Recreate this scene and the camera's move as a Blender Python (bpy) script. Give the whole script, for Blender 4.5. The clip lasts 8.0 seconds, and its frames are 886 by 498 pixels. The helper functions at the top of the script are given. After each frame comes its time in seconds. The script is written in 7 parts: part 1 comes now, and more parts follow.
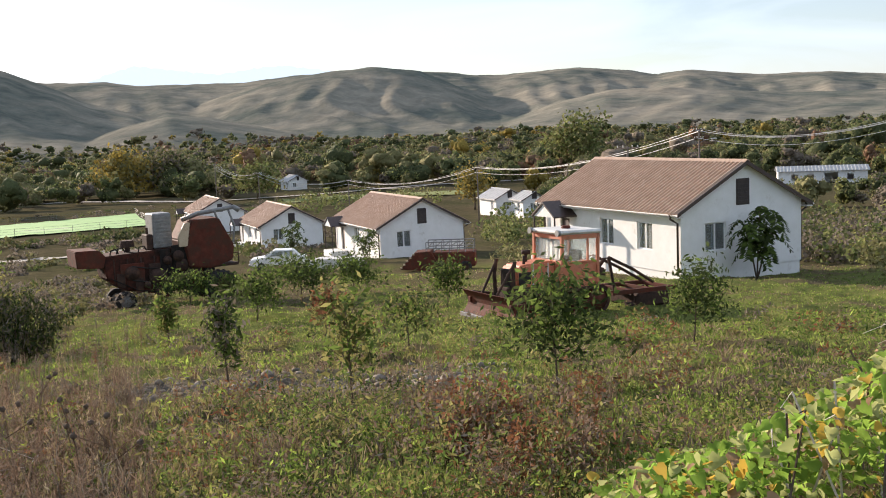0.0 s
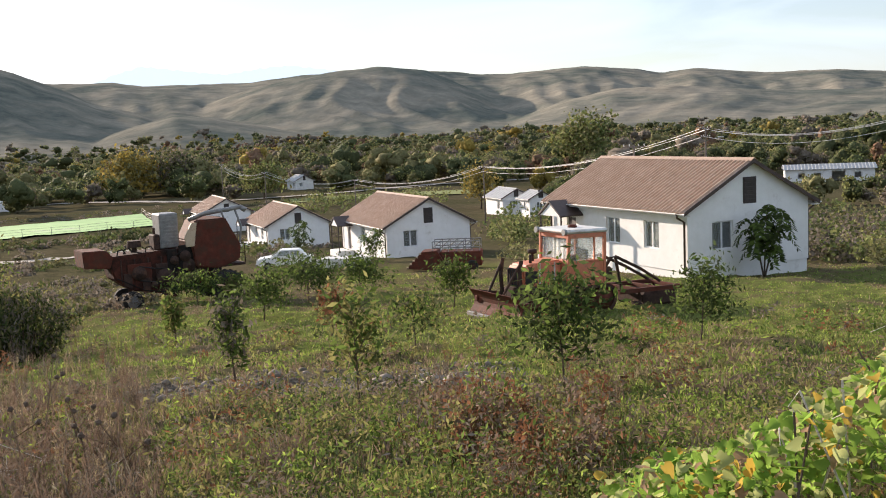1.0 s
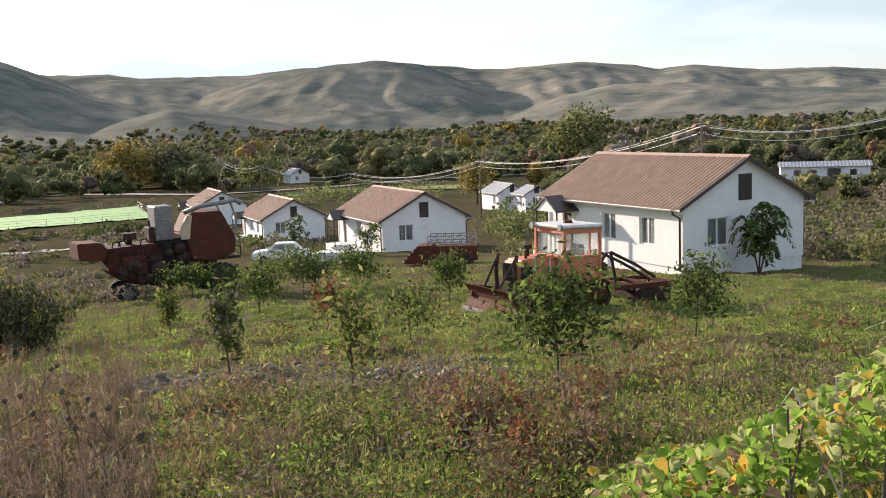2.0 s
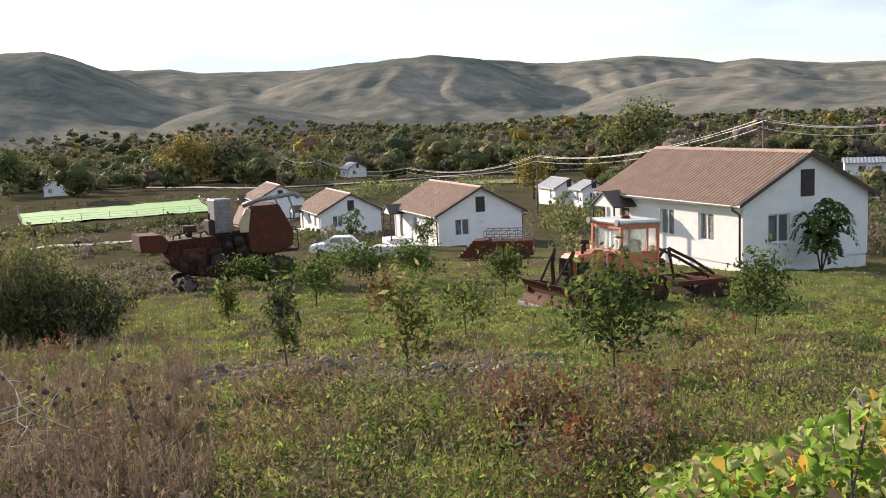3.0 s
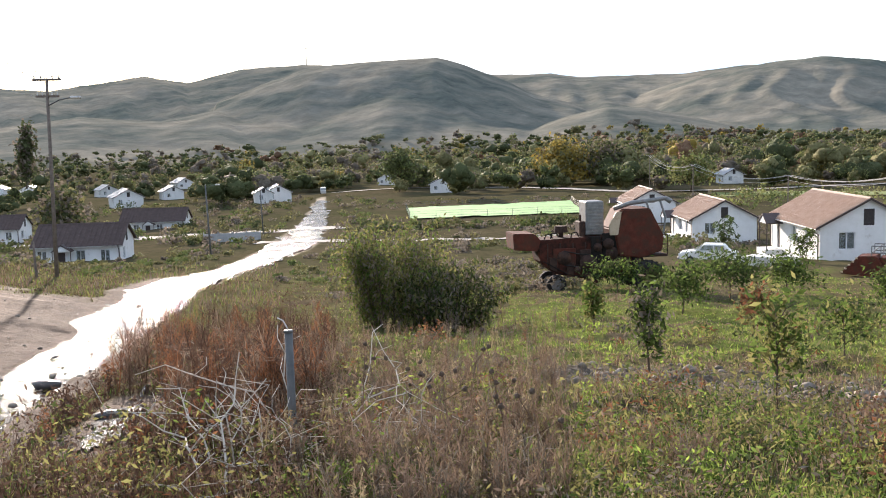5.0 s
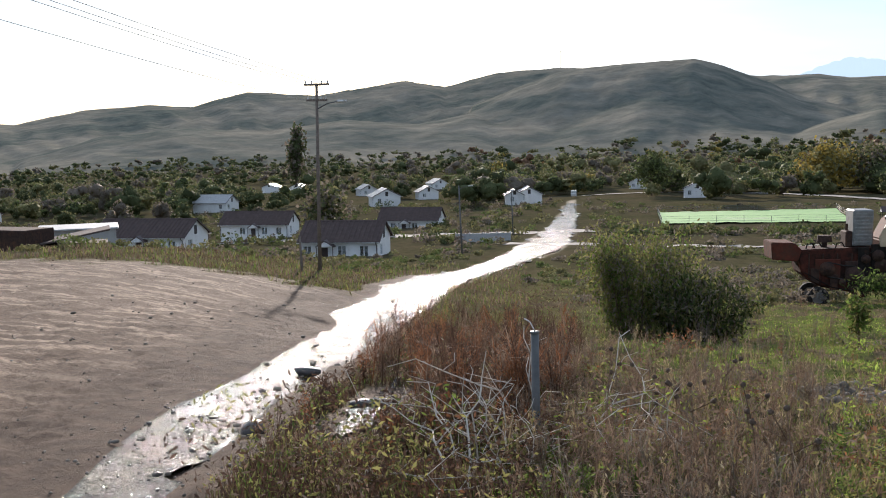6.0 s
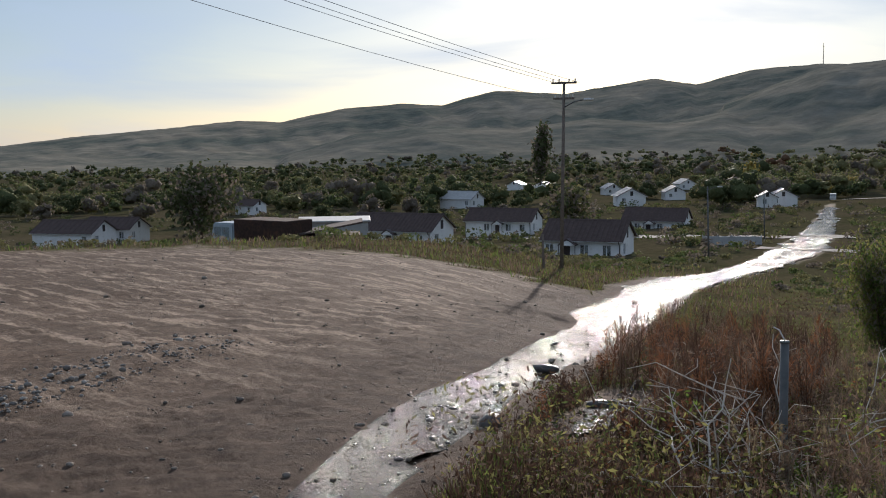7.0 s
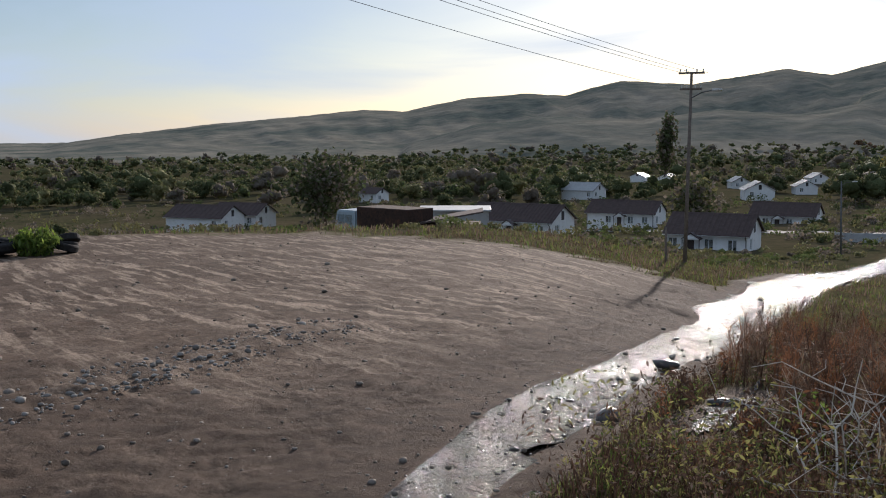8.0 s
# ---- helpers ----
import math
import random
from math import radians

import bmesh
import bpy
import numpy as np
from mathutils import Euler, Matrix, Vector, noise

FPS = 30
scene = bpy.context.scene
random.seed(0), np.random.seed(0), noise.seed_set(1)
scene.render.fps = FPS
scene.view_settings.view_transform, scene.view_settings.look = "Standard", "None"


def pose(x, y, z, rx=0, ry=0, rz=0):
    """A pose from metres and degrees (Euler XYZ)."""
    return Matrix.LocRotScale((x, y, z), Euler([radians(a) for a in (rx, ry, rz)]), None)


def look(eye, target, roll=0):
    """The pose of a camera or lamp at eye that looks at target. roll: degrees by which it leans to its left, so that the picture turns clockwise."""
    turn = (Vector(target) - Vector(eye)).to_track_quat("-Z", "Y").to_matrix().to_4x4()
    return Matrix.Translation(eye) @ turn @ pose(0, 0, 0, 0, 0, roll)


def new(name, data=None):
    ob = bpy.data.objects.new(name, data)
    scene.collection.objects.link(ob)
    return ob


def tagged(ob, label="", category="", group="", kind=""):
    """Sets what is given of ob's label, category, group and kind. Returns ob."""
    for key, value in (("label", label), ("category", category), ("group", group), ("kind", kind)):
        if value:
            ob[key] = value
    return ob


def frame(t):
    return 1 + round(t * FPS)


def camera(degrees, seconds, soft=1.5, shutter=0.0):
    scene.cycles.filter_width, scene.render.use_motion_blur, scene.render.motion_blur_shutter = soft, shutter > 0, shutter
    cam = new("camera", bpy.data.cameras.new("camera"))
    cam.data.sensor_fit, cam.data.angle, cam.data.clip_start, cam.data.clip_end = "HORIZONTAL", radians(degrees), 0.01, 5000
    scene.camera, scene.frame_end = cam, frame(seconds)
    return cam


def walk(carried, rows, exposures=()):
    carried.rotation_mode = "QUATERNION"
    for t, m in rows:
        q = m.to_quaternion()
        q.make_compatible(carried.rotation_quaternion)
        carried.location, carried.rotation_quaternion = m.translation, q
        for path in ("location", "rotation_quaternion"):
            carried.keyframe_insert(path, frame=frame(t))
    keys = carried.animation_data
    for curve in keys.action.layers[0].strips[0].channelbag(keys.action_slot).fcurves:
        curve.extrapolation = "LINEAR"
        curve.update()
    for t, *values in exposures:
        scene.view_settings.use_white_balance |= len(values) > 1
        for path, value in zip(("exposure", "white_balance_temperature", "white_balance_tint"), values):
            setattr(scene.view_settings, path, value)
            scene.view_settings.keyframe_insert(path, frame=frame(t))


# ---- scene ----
cam = camera(46.73, 8.0, soft=1.0)
PATH = ((0.0, -0.30, -6.84, 2.39), (0.5, -0.10, -6.82, 2.55), (1.0, 0.04, -6.86, 2.58), (2.5, -0.04, -7.32, 1.82),
        (3.0, 3.00, -7.36, 2.11), (3.5, 6.74, -7.27, 2.29), (4.0, 11.85, -6.92, 2.25), (5.5, 30.33, -6.36, 1.21),
        (6.0, 37.56, -6.05, 1.20), (6.5, 44.36, -5.85, 0.90), (7.0, 51.15, -5.91, 0.77), (7.5, 55.94, -6.12, 0.67),
        (8.0, 57.93, -6.40, 0.28))
walk(cam, [(t, pose(0, 0, 1.65, 90 + pitch, roll, yaw)) for t, yaw, pitch, roll in PATH],
     exposures=((0.0, 1.13, 6500, 16), (3.0, 1.15, 6500, 17), (3.6, 1.28, 6500, 17), (4.2, 1.52, 6400, 16), (5.4, 1.32, 6100, 16), (6.3, 0.55, 5900, 13), (7.0, 0.15, 5850, 13), (8.0, 0.22, 5850, 14)))

# ---- light ----
SUN_BEARING, SUN_HEIGHT = 41.5, 14.5
world = bpy.data.worlds.new("sky")
scene.world = world
world.use_nodes = True
wn, wl = world.node_tree.nodes, world.node_tree.links
sky = wn.new("ShaderNodeTexSky")
sky.sky_type, sky.sun_disc = "NISHITA", False
sky.sun_elevation, sky.sun_rotation = radians(SUN_HEIGHT), radians(-SUN_BEARING)
sky.air_density, sky.dust_density, sky.ozone_density, sky.altitude = 1.0, 0.6, 1.5, 400
# thin high cloud in streaks
tc, mapping = wn.new("ShaderNodeTexCoord"), wn.new("ShaderNodeMapping")
mapping.inputs["Scale"].default_value = (1.6, 1.6, 9.0)
cloud = wn.new("ShaderNodeTexNoise")
cloud.inputs["Scale"].default_value, cloud.inputs["Detail"].default_value, cloud.inputs["Distortion"].default_value = 1.7, 6, 0.6
cr = wn.new("ShaderNodeValToRGB")
cr.color_ramp.elements[0].position, cr.color_ramp.elements[1].position = 0.40, 0.66
cr.color_ramp.elements[0].color, cr.color_ramp.elements[1].color = (0.3, 0.3, 0.3, 1), (0.8, 0.8, 0.8, 1)
mixsky = wn.new("ShaderNodeMix")
mixsky.data_type = "RGBA"
mixsky.inputs[7].default_value = (7.2, 8.4, 9.8, 1)
wl.new(tc.outputs["Generated"], mapping.inputs["Vector"])
wl.new(mapping.outputs["Vector"], cloud.inputs["Vector"])
wl.new(cloud.outputs["Fac"], cr.inputs["Fac"])
wl.new(cr.outputs["Color"], mixsky.inputs[0])
wl.new(sky.outputs["Color"], mixsky.inputs[6])
wl.new(mixsky.outputs[2], wn["Background"].inputs["Color"])
wn["Background"].inputs["Strength"].default_value = 0.065
sun = new("sun", bpy.data.lights.new("sun", "SUN"))
sun.data.energy, sun.data.angle, sun.data.color = 5.0, radians(0.6), (1.0, 0.86, 0.70)
sb, sh = radians(SUN_BEARING), radians(SUN_HEIGHT)
toward_sun = Vector((-math.sin(sb) * math.cos(sh), math.cos(sb) * math.cos(sh), math.sin(sh)))
sun.matrix_world = look(toward_sun * 500, (0, 0, 0))

# ---- materials ----
def material(name, low, high, rough=0.8, scale=6.0, metal=0.0, bump=0.3, bump_scale=None, vary=0.0, worn=None, worn_at=0.6,
             worn_scale=2.0, sheen=0.0, leaf=0.0, spec=0.5, coords="Object", relief=0.02):
    """Two tones broken up by noise, a second tone of wear in patches, fine relief, and a shift of value from piece to piece."""
    m = bpy.data.materials.new(name)
    m.use_nodes = True
    n, l = m.node_tree.nodes, m.node_tree.links
    b = n["Principled BSDF"]
    b.inputs["Roughness"].default_value, b.inputs["Metallic"].default_value = rough, metal
    b.inputs["Specular IOR Level"].default_value = min(spec, 0.1) if rough > 0.7 else spec
    c = n.new("ShaderNodeTexCoord")
    t1 = n.new("ShaderNodeTexNoise")
    t1.inputs["Scale"].default_value, t1.inputs["Detail"].default_value, t1.inputs["Roughness"].default_value = scale, 6, 0.65
    l.new(c.outputs[coords], t1.inputs["Vector"])
    r1 = n.new("ShaderNodeValToRGB")
    r1.color_ramp.elements[0].position, r1.color_ramp.elements[1].position = 0.32, 0.68
    r1.color_ramp.elements[0].color, r1.color_ramp.elements[1].color = (*low, 1), (*high, 1)
    l.new(t1.outputs["Fac"], r1.inputs["Fac"])
    colour = r1.outputs["Color"]
    if worn:
        t2 = n.new("ShaderNodeTexNoise")
        t2.inputs["Scale"].default_value, t2.inputs["Detail"].default_value, t2.inputs["Roughness"].default_value = worn_scale, 8, 0.7
        l.new(c.outputs[coords], t2.inputs["Vector"])
        r2 = n.new("ShaderNodeValToRGB")
        r2.color_ramp.elements[0].position, r2.color_ramp.elements[1].position = worn_at - 0.06, worn_at + 0.08
        l.new(t2.outputs["Fac"], r2.inputs["Fac"])
        mx = n.new("ShaderNodeMix")
        mx.data_type = "RGBA"
        l.new(r2.outputs["Color"], mx.inputs[0])
        l.new(colour, mx.inputs[6])
        mx.inputs[7].default_value = (*worn, 1)
        colour = mx.outputs[2]
    if vary:
        g, o = n.new("ShaderNodeNewGeometry"), n.new("ShaderNodeObjectInfo")
        ad = n.new("ShaderNodeMath")
        ad.operation = "ADD"
        l.new(g.outputs["Random Per Island"], ad.inputs[0])
        l.new(o.outputs["Random"], ad.inputs[1])
        fr = n.new("ShaderNodeMath")
        fr.operation = "FRACT"
        l.new(ad.outputs[0], fr.inputs[0])
        mr = n.new("ShaderNodeMapRange")
        mr.inputs["To Min"].default_value, mr.inputs["To Max"].default_value = 1 - vary, 1 + vary
        l.new(fr.outputs[0], mr.inputs["Value"])
        hv = n.new("ShaderNodeHueSaturation")
        l.new(mr.outputs[0], hv.inputs["Value"])
        l.new(colour, hv.inputs["Color"])
        colour = hv.outputs["Color"]
    l.new(colour, b.inputs["Base Color"])
    if bump:
        t3 = n.new("ShaderNodeTexNoise")
        t3.inputs["Scale"].default_value, t3.inputs["Detail"].default_value = bump_scale or scale * 4, 4
        l.new(c.outputs[coords], t3.inputs["Vector"])
        bp = n.new("ShaderNodeBump")
        bp.inputs["Strength"].default_value, bp.inputs["Distance"].default_value = bump, relief
        l.new(t3.outputs["Fac"], bp.inputs["Height"])
        l.new(bp.outputs["Normal"], b.inputs["Normal"])
    if leaf:
        tr = n.new("ShaderNodeBsdfTranslucent")
        l.new(colour, tr.inputs["Color"])
        ms = n.new("ShaderNodeMixShader")
        ms.inputs[0].default_value = leaf
        l.new(b.outputs[0], ms.inputs[1])
        l.new(tr.outputs[0], ms.inputs[2])
        l.new(ms.outputs[0], n["Material Output"].inputs["Surface"])
    return m


M_WALL = material("white_plaster", (0.74, 0.73, 0.70), (0.82, 0.81, 0.79), 0.9, 1.3, bump=0.15, bump_scale=40, worn=(0.60, 0.57, 0.52), worn_at=0.66, worn_scale=1.1)
M_ROOF = material("brown_roof_sheet", (0.35, 0.235, 0.165), (0.45, 0.32, 0.235), 0.55, 1.5, bump=0.1, worn=(0.5, 0.375, 0.29), worn_at=0.62, spec=0.3)
M_ROOF_OLD = material("dark_roof_sheet", (0.075, 0.055, 0.05), (0.11, 0.08, 0.07), 0.75, 1.5, bump=0.2, worn=(0.16, 0.11, 0.09), worn_at=0.64)
M_ROOF_PALE = material("pale_fibre_cement", (0.34, 0.34, 0.33), (0.45, 0.45, 0.44), 0.6, 1.2, bump=0.2, worn=(0.22, 0.21, 0.2), worn_at=0.62)
M_BROWN = material("dark_brown_metal", (0.045, 0.028, 0.024), (0.07, 0.045, 0.038), 0.5, 4, bump=0.1)
M_GUTTER = material("pale_gutter_metal", (0.55, 0.53, 0.50), (0.68, 0.66, 0.63), 0.45, 5, bump=0.1, worn=(0.4, 0.36, 0.32), worn_at=0.66)
M_FRAME = material("white_window_plastic", (0.72, 0.72, 0.72), (0.8, 0.8, 0.8), 0.4, 5, bump=0.0)
M_LOUVRE = material("dark_louvre", (0.035, 0.028, 0.025), (0.06, 0.045, 0.04), 0.7, 5, bump=0.2)
M_WINDOW_DARK = material("dark_window_sheet", (0.10, 0.085, 0.07), (0.17, 0.15, 0.125), 0.9, 8, bump=0.2)


def glass_material(name, tint, rough=0.06):
    m = bpy.data.materials.new(name)
    m.use_nodes = True
    n, l = m.node_tree.nodes, m.node_tree.links
    b = n["Principled BSDF"]
    b.inputs["Base Color"].default_value = (*tint, 1)
    b.inputs["Roughness"].default_value = rough
    b.inputs["Transmission Weight"].default_value = 0.85
    b.inputs["IOR"].default_value = 1.45
    t = n.new("ShaderNodeTexNoise")
    t.inputs["Scale"].default_value = 3
    mr = n.new("ShaderNodeMapRange")
    mr.inputs["To Min"].default_value, mr.inputs["To Max"].default_value = rough * 0.5, rough * 2.5
    l.new(t.outputs["Fac"], mr.inputs["Value"])
    l.new(mr.outputs[0], b.inputs["Roughness"])
    return m


M_GLASS = glass_material("window_glass", (0.75, 0.8, 0.8))


# ---- mesh helpers ----
def mesh_ob(name, bm, mat, parent=None, label="", smooth=False):
    me = bpy.data.meshes.new(name)
    bm.normal_update()
    bm.to_mesh(me)
    bm.free()
    for q in (mat if isinstance(mat, (list, tuple)) else [mat]):
        me.materials.append(q)
    if smooth:
        me.polygons.foreach_set("use_smooth", [True] * len(me.polygons))
    ob = new(name, me)
    if parent:
        ob.parent = parent
    if label:
        ob["label"] = label
    return ob


def part(name, bm, mat, parent, label="", smooth=False):
    return mesh_ob(name, bm, mat, parent, label, smooth)


def thing(name, m, label, category, group="", kind=""):
    e = new(name)
    e.empty_display_size = 0.2
    e.matrix_world = m
    return tagged(e, label, category, group, kind)


def raw_mesh(name, verts, faces, mat, label="", category="", kind="", parent=None, smooth=False, uv=None):
    """A mesh from numpy arrays: verts (n, 3) and faces (m, 3 or 4)."""
    verts, faces = np.asarray(verts, np.float32), np.asarray(faces, np.int32)
    me = bpy.data.meshes.new(name)
    me.vertices.add(len(verts))
    me.vertices.foreach_set("co", verts.ravel())
    k = faces.shape[1]
    me.loops.add(faces.size)
    me.loops.foreach_set("vertex_index", faces.ravel())
    me.polygons.add(len(faces))
    me.polygons.foreach_set("loop_start", np.arange(len(faces), dtype=np.int32) * k)
    if smooth:
        me.polygons.foreach_set("use_smooth", np.ones(len(faces), bool))
    me.update(calc_edges=True)
    for q in (mat if isinstance(mat, (list, tuple)) else [mat]):
        me.materials.append(q)
    ob = new(name, me)
    if parent:
        ob.parent = parent
    return tagged(ob, label, category, "", kind)


def box(bm, lo, hi, bevel=0.0, m=None):
    """A box between two corners, with bevelled edges, moved by m."""
    c = [(a + b) / 2 for a, b in zip(lo, hi)]
    s = [max(abs(b - a), 1e-4) for a, b in zip(lo, hi)]
    tmp = bmesh.new()
    bmesh.ops.create_cube(tmp, size=1, matrix=Matrix.LocRotScale(c, None, s))
    if bevel:
        bmesh.ops.bevel(tmp, geom=tmp.edges[:], offset=min(bevel, min(s) * 0.4), segments=1, affect="EDGES")
    if m is not None:
        bmesh.ops.transform(tmp, matrix=m, verts=tmp.verts)
    merge(bm, tmp)
    return bm


def merge(bm, tmp):
    me = bpy.data.meshes.new("tmp")
    tmp.to_mesh(me)
    tmp.free()
    bm.from_mesh(me)
    bpy.data.meshes.remove(me)


def rod(bm, a, b, r1, r2=None, sides=8, caps=True):
    """A tapered round bar from a to b."""
    a, b = Vector(a), Vector(b)
    r2 = r1 if r2 is None else r2
    q = (b - a).to_track_quat("Z", "Y").to_matrix().to_4x4()
    tmp = bmesh.new()
    bmesh.ops.create_cone(tmp, cap_ends=caps, segments=sides, radius1=r1, radius2=r2, depth=(b - a).length,
                          matrix=Matrix.Translation((a + b) / 2) @ q)
    merge(bm, tmp)
    return bm


def tube(bm, points, radii, sides=6):
    """A bent tapering tube through points."""
    rings = []
    pts = [Vector(p) for p in points]
    for i, p in enumerate(pts):
        d = (pts[min(i + 1, len(pts) - 1)] - pts[max(i - 1, 0)]).normalized()
        ux = d.orthogonal().normalized() if i == 0 else (ux - d * ux.dot(d)).normalized()
        uy = d.cross(ux)
        rings.append([bm.verts.new(p + (ux * math.cos(a) + uy * math.sin(a)) * radii[i]) for a in [6.2832 * k / sides for k in range(sides)]])
    for a, b in zip(rings, rings[1:]):
        for k in range(sides):
            bm.faces.new((a[k], a[(k + 1) % sides], b[(k + 1) % sides], b[k]))
    bm.faces.new(rings[0][::-1])
    bm.faces.new(rings[-1])
    return bm


def prism(bm, outline, y0, y1, axis="y"):
    """An outline in x, z pulled from y0 to y1 (or in y, z along x)."""
    put = (lambda p, q: (p[0], q, p[1])) if axis == "y" else (lambda p, q: (q, p[0], p[1]))
    a = [bm.verts.new(put(p, y0)) for p in outline]
    b = [bm.verts.new(put(p, y1)) for p in outline]
    bm.faces.new(a), bm.faces.new(b[::-1])
    for i in range(len(outline)):
        j = (i + 1) % len(outline)
        bm.faces.new((a[j], a[i], b[i], b[j]))
    bmesh.ops.recalc_face_normals(bm, faces=bm.faces[:])
    return bm


def bm_new():
    return bmesh.new()

# ---- lie of the land ----
EYE = 1.65
FIELD = ((0, 6, 10, 15, 20, 30, 42, 49, 87, 127, 170, 230, 400, 700, 1300, 2000),
         (-1.65, -2.2, -2.75, -3.5, -4.25, -5.75, -6.9, -7.7, -11, -14, -15.5, -17, -19, -20, -14, -10))
YARD = ((0, 6, 12, 25, 57, 62, 75, 110, 150, 200, 300, 600, 1200, 2000),
        (-1.65, -2.15, -2.8, -3.8, -5.15, -6.0, -9, -12.6, -16, -19, -21, -25, -30, -30))
REAR = ((0, 8, 60, 400, 2000), (-1.65, -1.7, 1.0, 12, 60))
# ridges of the hills, back to front: bearing (degrees left of the middle) and height angle of the crest, its range, the run of its slope, gullies
RIDGES = (
    (((-180, 3.0), (-60, 3.0), (-40, 2.0), (-23.5, 1.66), (-20.9, 1.92), (-17.2, 1.98), (-13.7, 2.4), (-12, 2.25), (-10.6, 2.52), (-7.7, 2.8), (-3.4, 2.6),
      (-2.1, 2.66), (0, 2.9), (3.4, 3.1), (7.7, 3.0), (10.5, 2.72), (13.2, 2.71), (16.1, 2.72), (17.6, 2.95), (20.4, 2.95), (24, 3.2), (31, 3.75), (34.5, 3.55), (37.4, 2.86),
      (39.6, 3.24), (44.4, 2.52), (48.2, 2.78), (51.2, 2.02), (53.5, 2.14), (56.7, 1.9), (60.1, 1.22), (62.3, 1.32), (65.5, 1.0), (70.8, 0.55), (75.7, -0.03),
      (78.2, -0.4), (81, -1.1), (100, -1.1), (180, 3.0)), 2900, 1500, 0.55),
    (((16, 0.7), (13.3, 1.57), (10.5, 2.38), (7.8, 2.92), (5.3, 3.2), (3.4, 3.32), (0.9, 3.06), (-0.9, 2.25), (-4, 0.7), (-6, -0.6)), 2300, 900, 0.7),
    (((36, 1.8), (33, 2.9), (31, 3.5), (29.7, 3.72), (27, 3.87), (23.9, 3.99), (22.5, 3.63), (20.5, 2.84), (18.5, 1.91), (16.4, 1.29), (14.9, 0.6), (13, -0.6)), 2050, 900, 0.5),
    (((60, -0.6), (56, 0.5), (52, 0.9), (47, 0.7), (43, 1.2), (39, 0.9), (36, 1.4), (33, 0.6), (31, -0.6)), 1750, 700, 0.5),
    (((-50, 0.6), (-23.5, 0.9), (-18.9, 0.98), (-16, 1.24), (-12.5, 1.58), (-9.5, 1.55), (-7, 1.12), (-5.3, 0.6), (-3.9, 0.15), (-2.5, -0.6)), 1850, 650, 0.65),
    (((34, -0.2), (31.5, 0.6), (29.9, 1.1), (28.2, 1.6), (26.4, 2.05), (24.2, 1.75), (22, 1.15), (19, 0.4), (16, -0.2)), 1650, 600, 0.6),
    (((20, -0.3), (17, 0.6), (14.5, 1.2), (12.5, 1.0), (9, 0.2), (6, -0.4)), 1500, 420, 0.5))


def ease(x, a, b):
    s = np.clip((x - a) / (b - a), 0, 1)
    return s * s * (3 - 2 * s)


def ripples(x, y, scale, seed, octaves=3):
    """A sum of crossing waves, between about -1 and 1."""
    rng = np.random.RandomState(seed)
    total, size = 0.0 * x, 1.0
    for _ in range(octaves):
        for _ in range(4):
            a, p = rng.uniform(0, math.pi), rng.uniform(0, 6.28)
            k = 6.28 / scale * rng.uniform(0.6, 1.5)
            total = total + size * 0.35 * np.sin(k * (x * math.cos(a) + y * math.sin(a)) + p + 1.3 * np.sin(k * 0.6 * (y * math.cos(a) - x * math.sin(a)) + 2 * p))
        scale, size = scale * 0.47, size * 0.5
    return total


def ground(x, y):
    """Height of the land at x, y (arrays or numbers)."""
    x, y = np.asarray(x, float), np.asarray(y, float)
    d, az = np.hypot(x, y), np.degrees(np.arctan2(-x, y))
    left = ease(az, 30, 58) * (1 - ease(az, 110, 150))
    left = np.maximum(left, ease(az, 6, 34) * ease(d, 190, 450) * (1 - ease(az, 110, 150)))
    rear = np.maximum(ease(az, 105, 150), ease(-az, 45, 90))
    z = (1 - left) * np.interp(d, *FIELD) + left * np.interp(d, *YARD)
    z = (1 - rear) * z + rear * np.interp(d, *REAR)
    calm = 1 - 0.7 * ease(az, 40, 50) * (1 - ease(d, 55, 70))
    z = z + calm * 0.05 * ripples(x, y, 3.1, 4) * ease(d, 3, 8) * (1 - ease(d, 90, 200))
    z = z + calm * 0.10 * ripples(x, y, 9.0, 5) * ease(d, 8, 15) * (1 - ease(d, 200, 400))
    meadow = 1 - ease(az, 36, 42)
    z = z + meadow * (0.035 * ripples(x, y, 1.25, 12, 2) + 0.05 * ripples(x, y, 3.6, 13, 2)) * ease(d, 4.5, 9) * (1 - ease(d, 45, 80))
    z = z + 0.6 * ripples(x, y, 120.0, 6) * ease(d, 180, 500)
    shape = z
    for k, (crest, far, run, rough) in enumerate(RIDGES):
        crest = sorted(crest)
        angle = np.interp(az, [q[0] for q in crest], [q[1] for q in crest], left=-4.0, right=-4.0)
        top = np.tan(np.radians(angle)) * far
        s = (d - (far - run)) / run
        lift = ease(s, 0, 1) ** 0.8
        # gullies running down from the crest, wandering as they go
        u = np.radians(az) * far + 55 * np.sin(d / 210 + k) + 28 * np.sin(d / 83 + 2 * k)
        gully = 0.55 * np.abs(np.sin(u / 118 + k)) + 0.3 * np.abs(np.sin(u / 51 + 1.7 * k + 0.8 * np.sin(u / 140))) + 0.22 * np.abs(np.sin(u / 23 + k + 0.7 * np.sin(d / 60)))
        rise = lift - rough * gully * lift * (1 - lift)
        back = ease(d, far, far + 0.5 * run)
        shape = np.maximum(shape, z + (top - z) * rise * (1 - back))
    shape = shape + 1.2 * ripples(x, y, 90.0, 9, 2) * ease(d, 1300, 1700)
    return shape + EYE

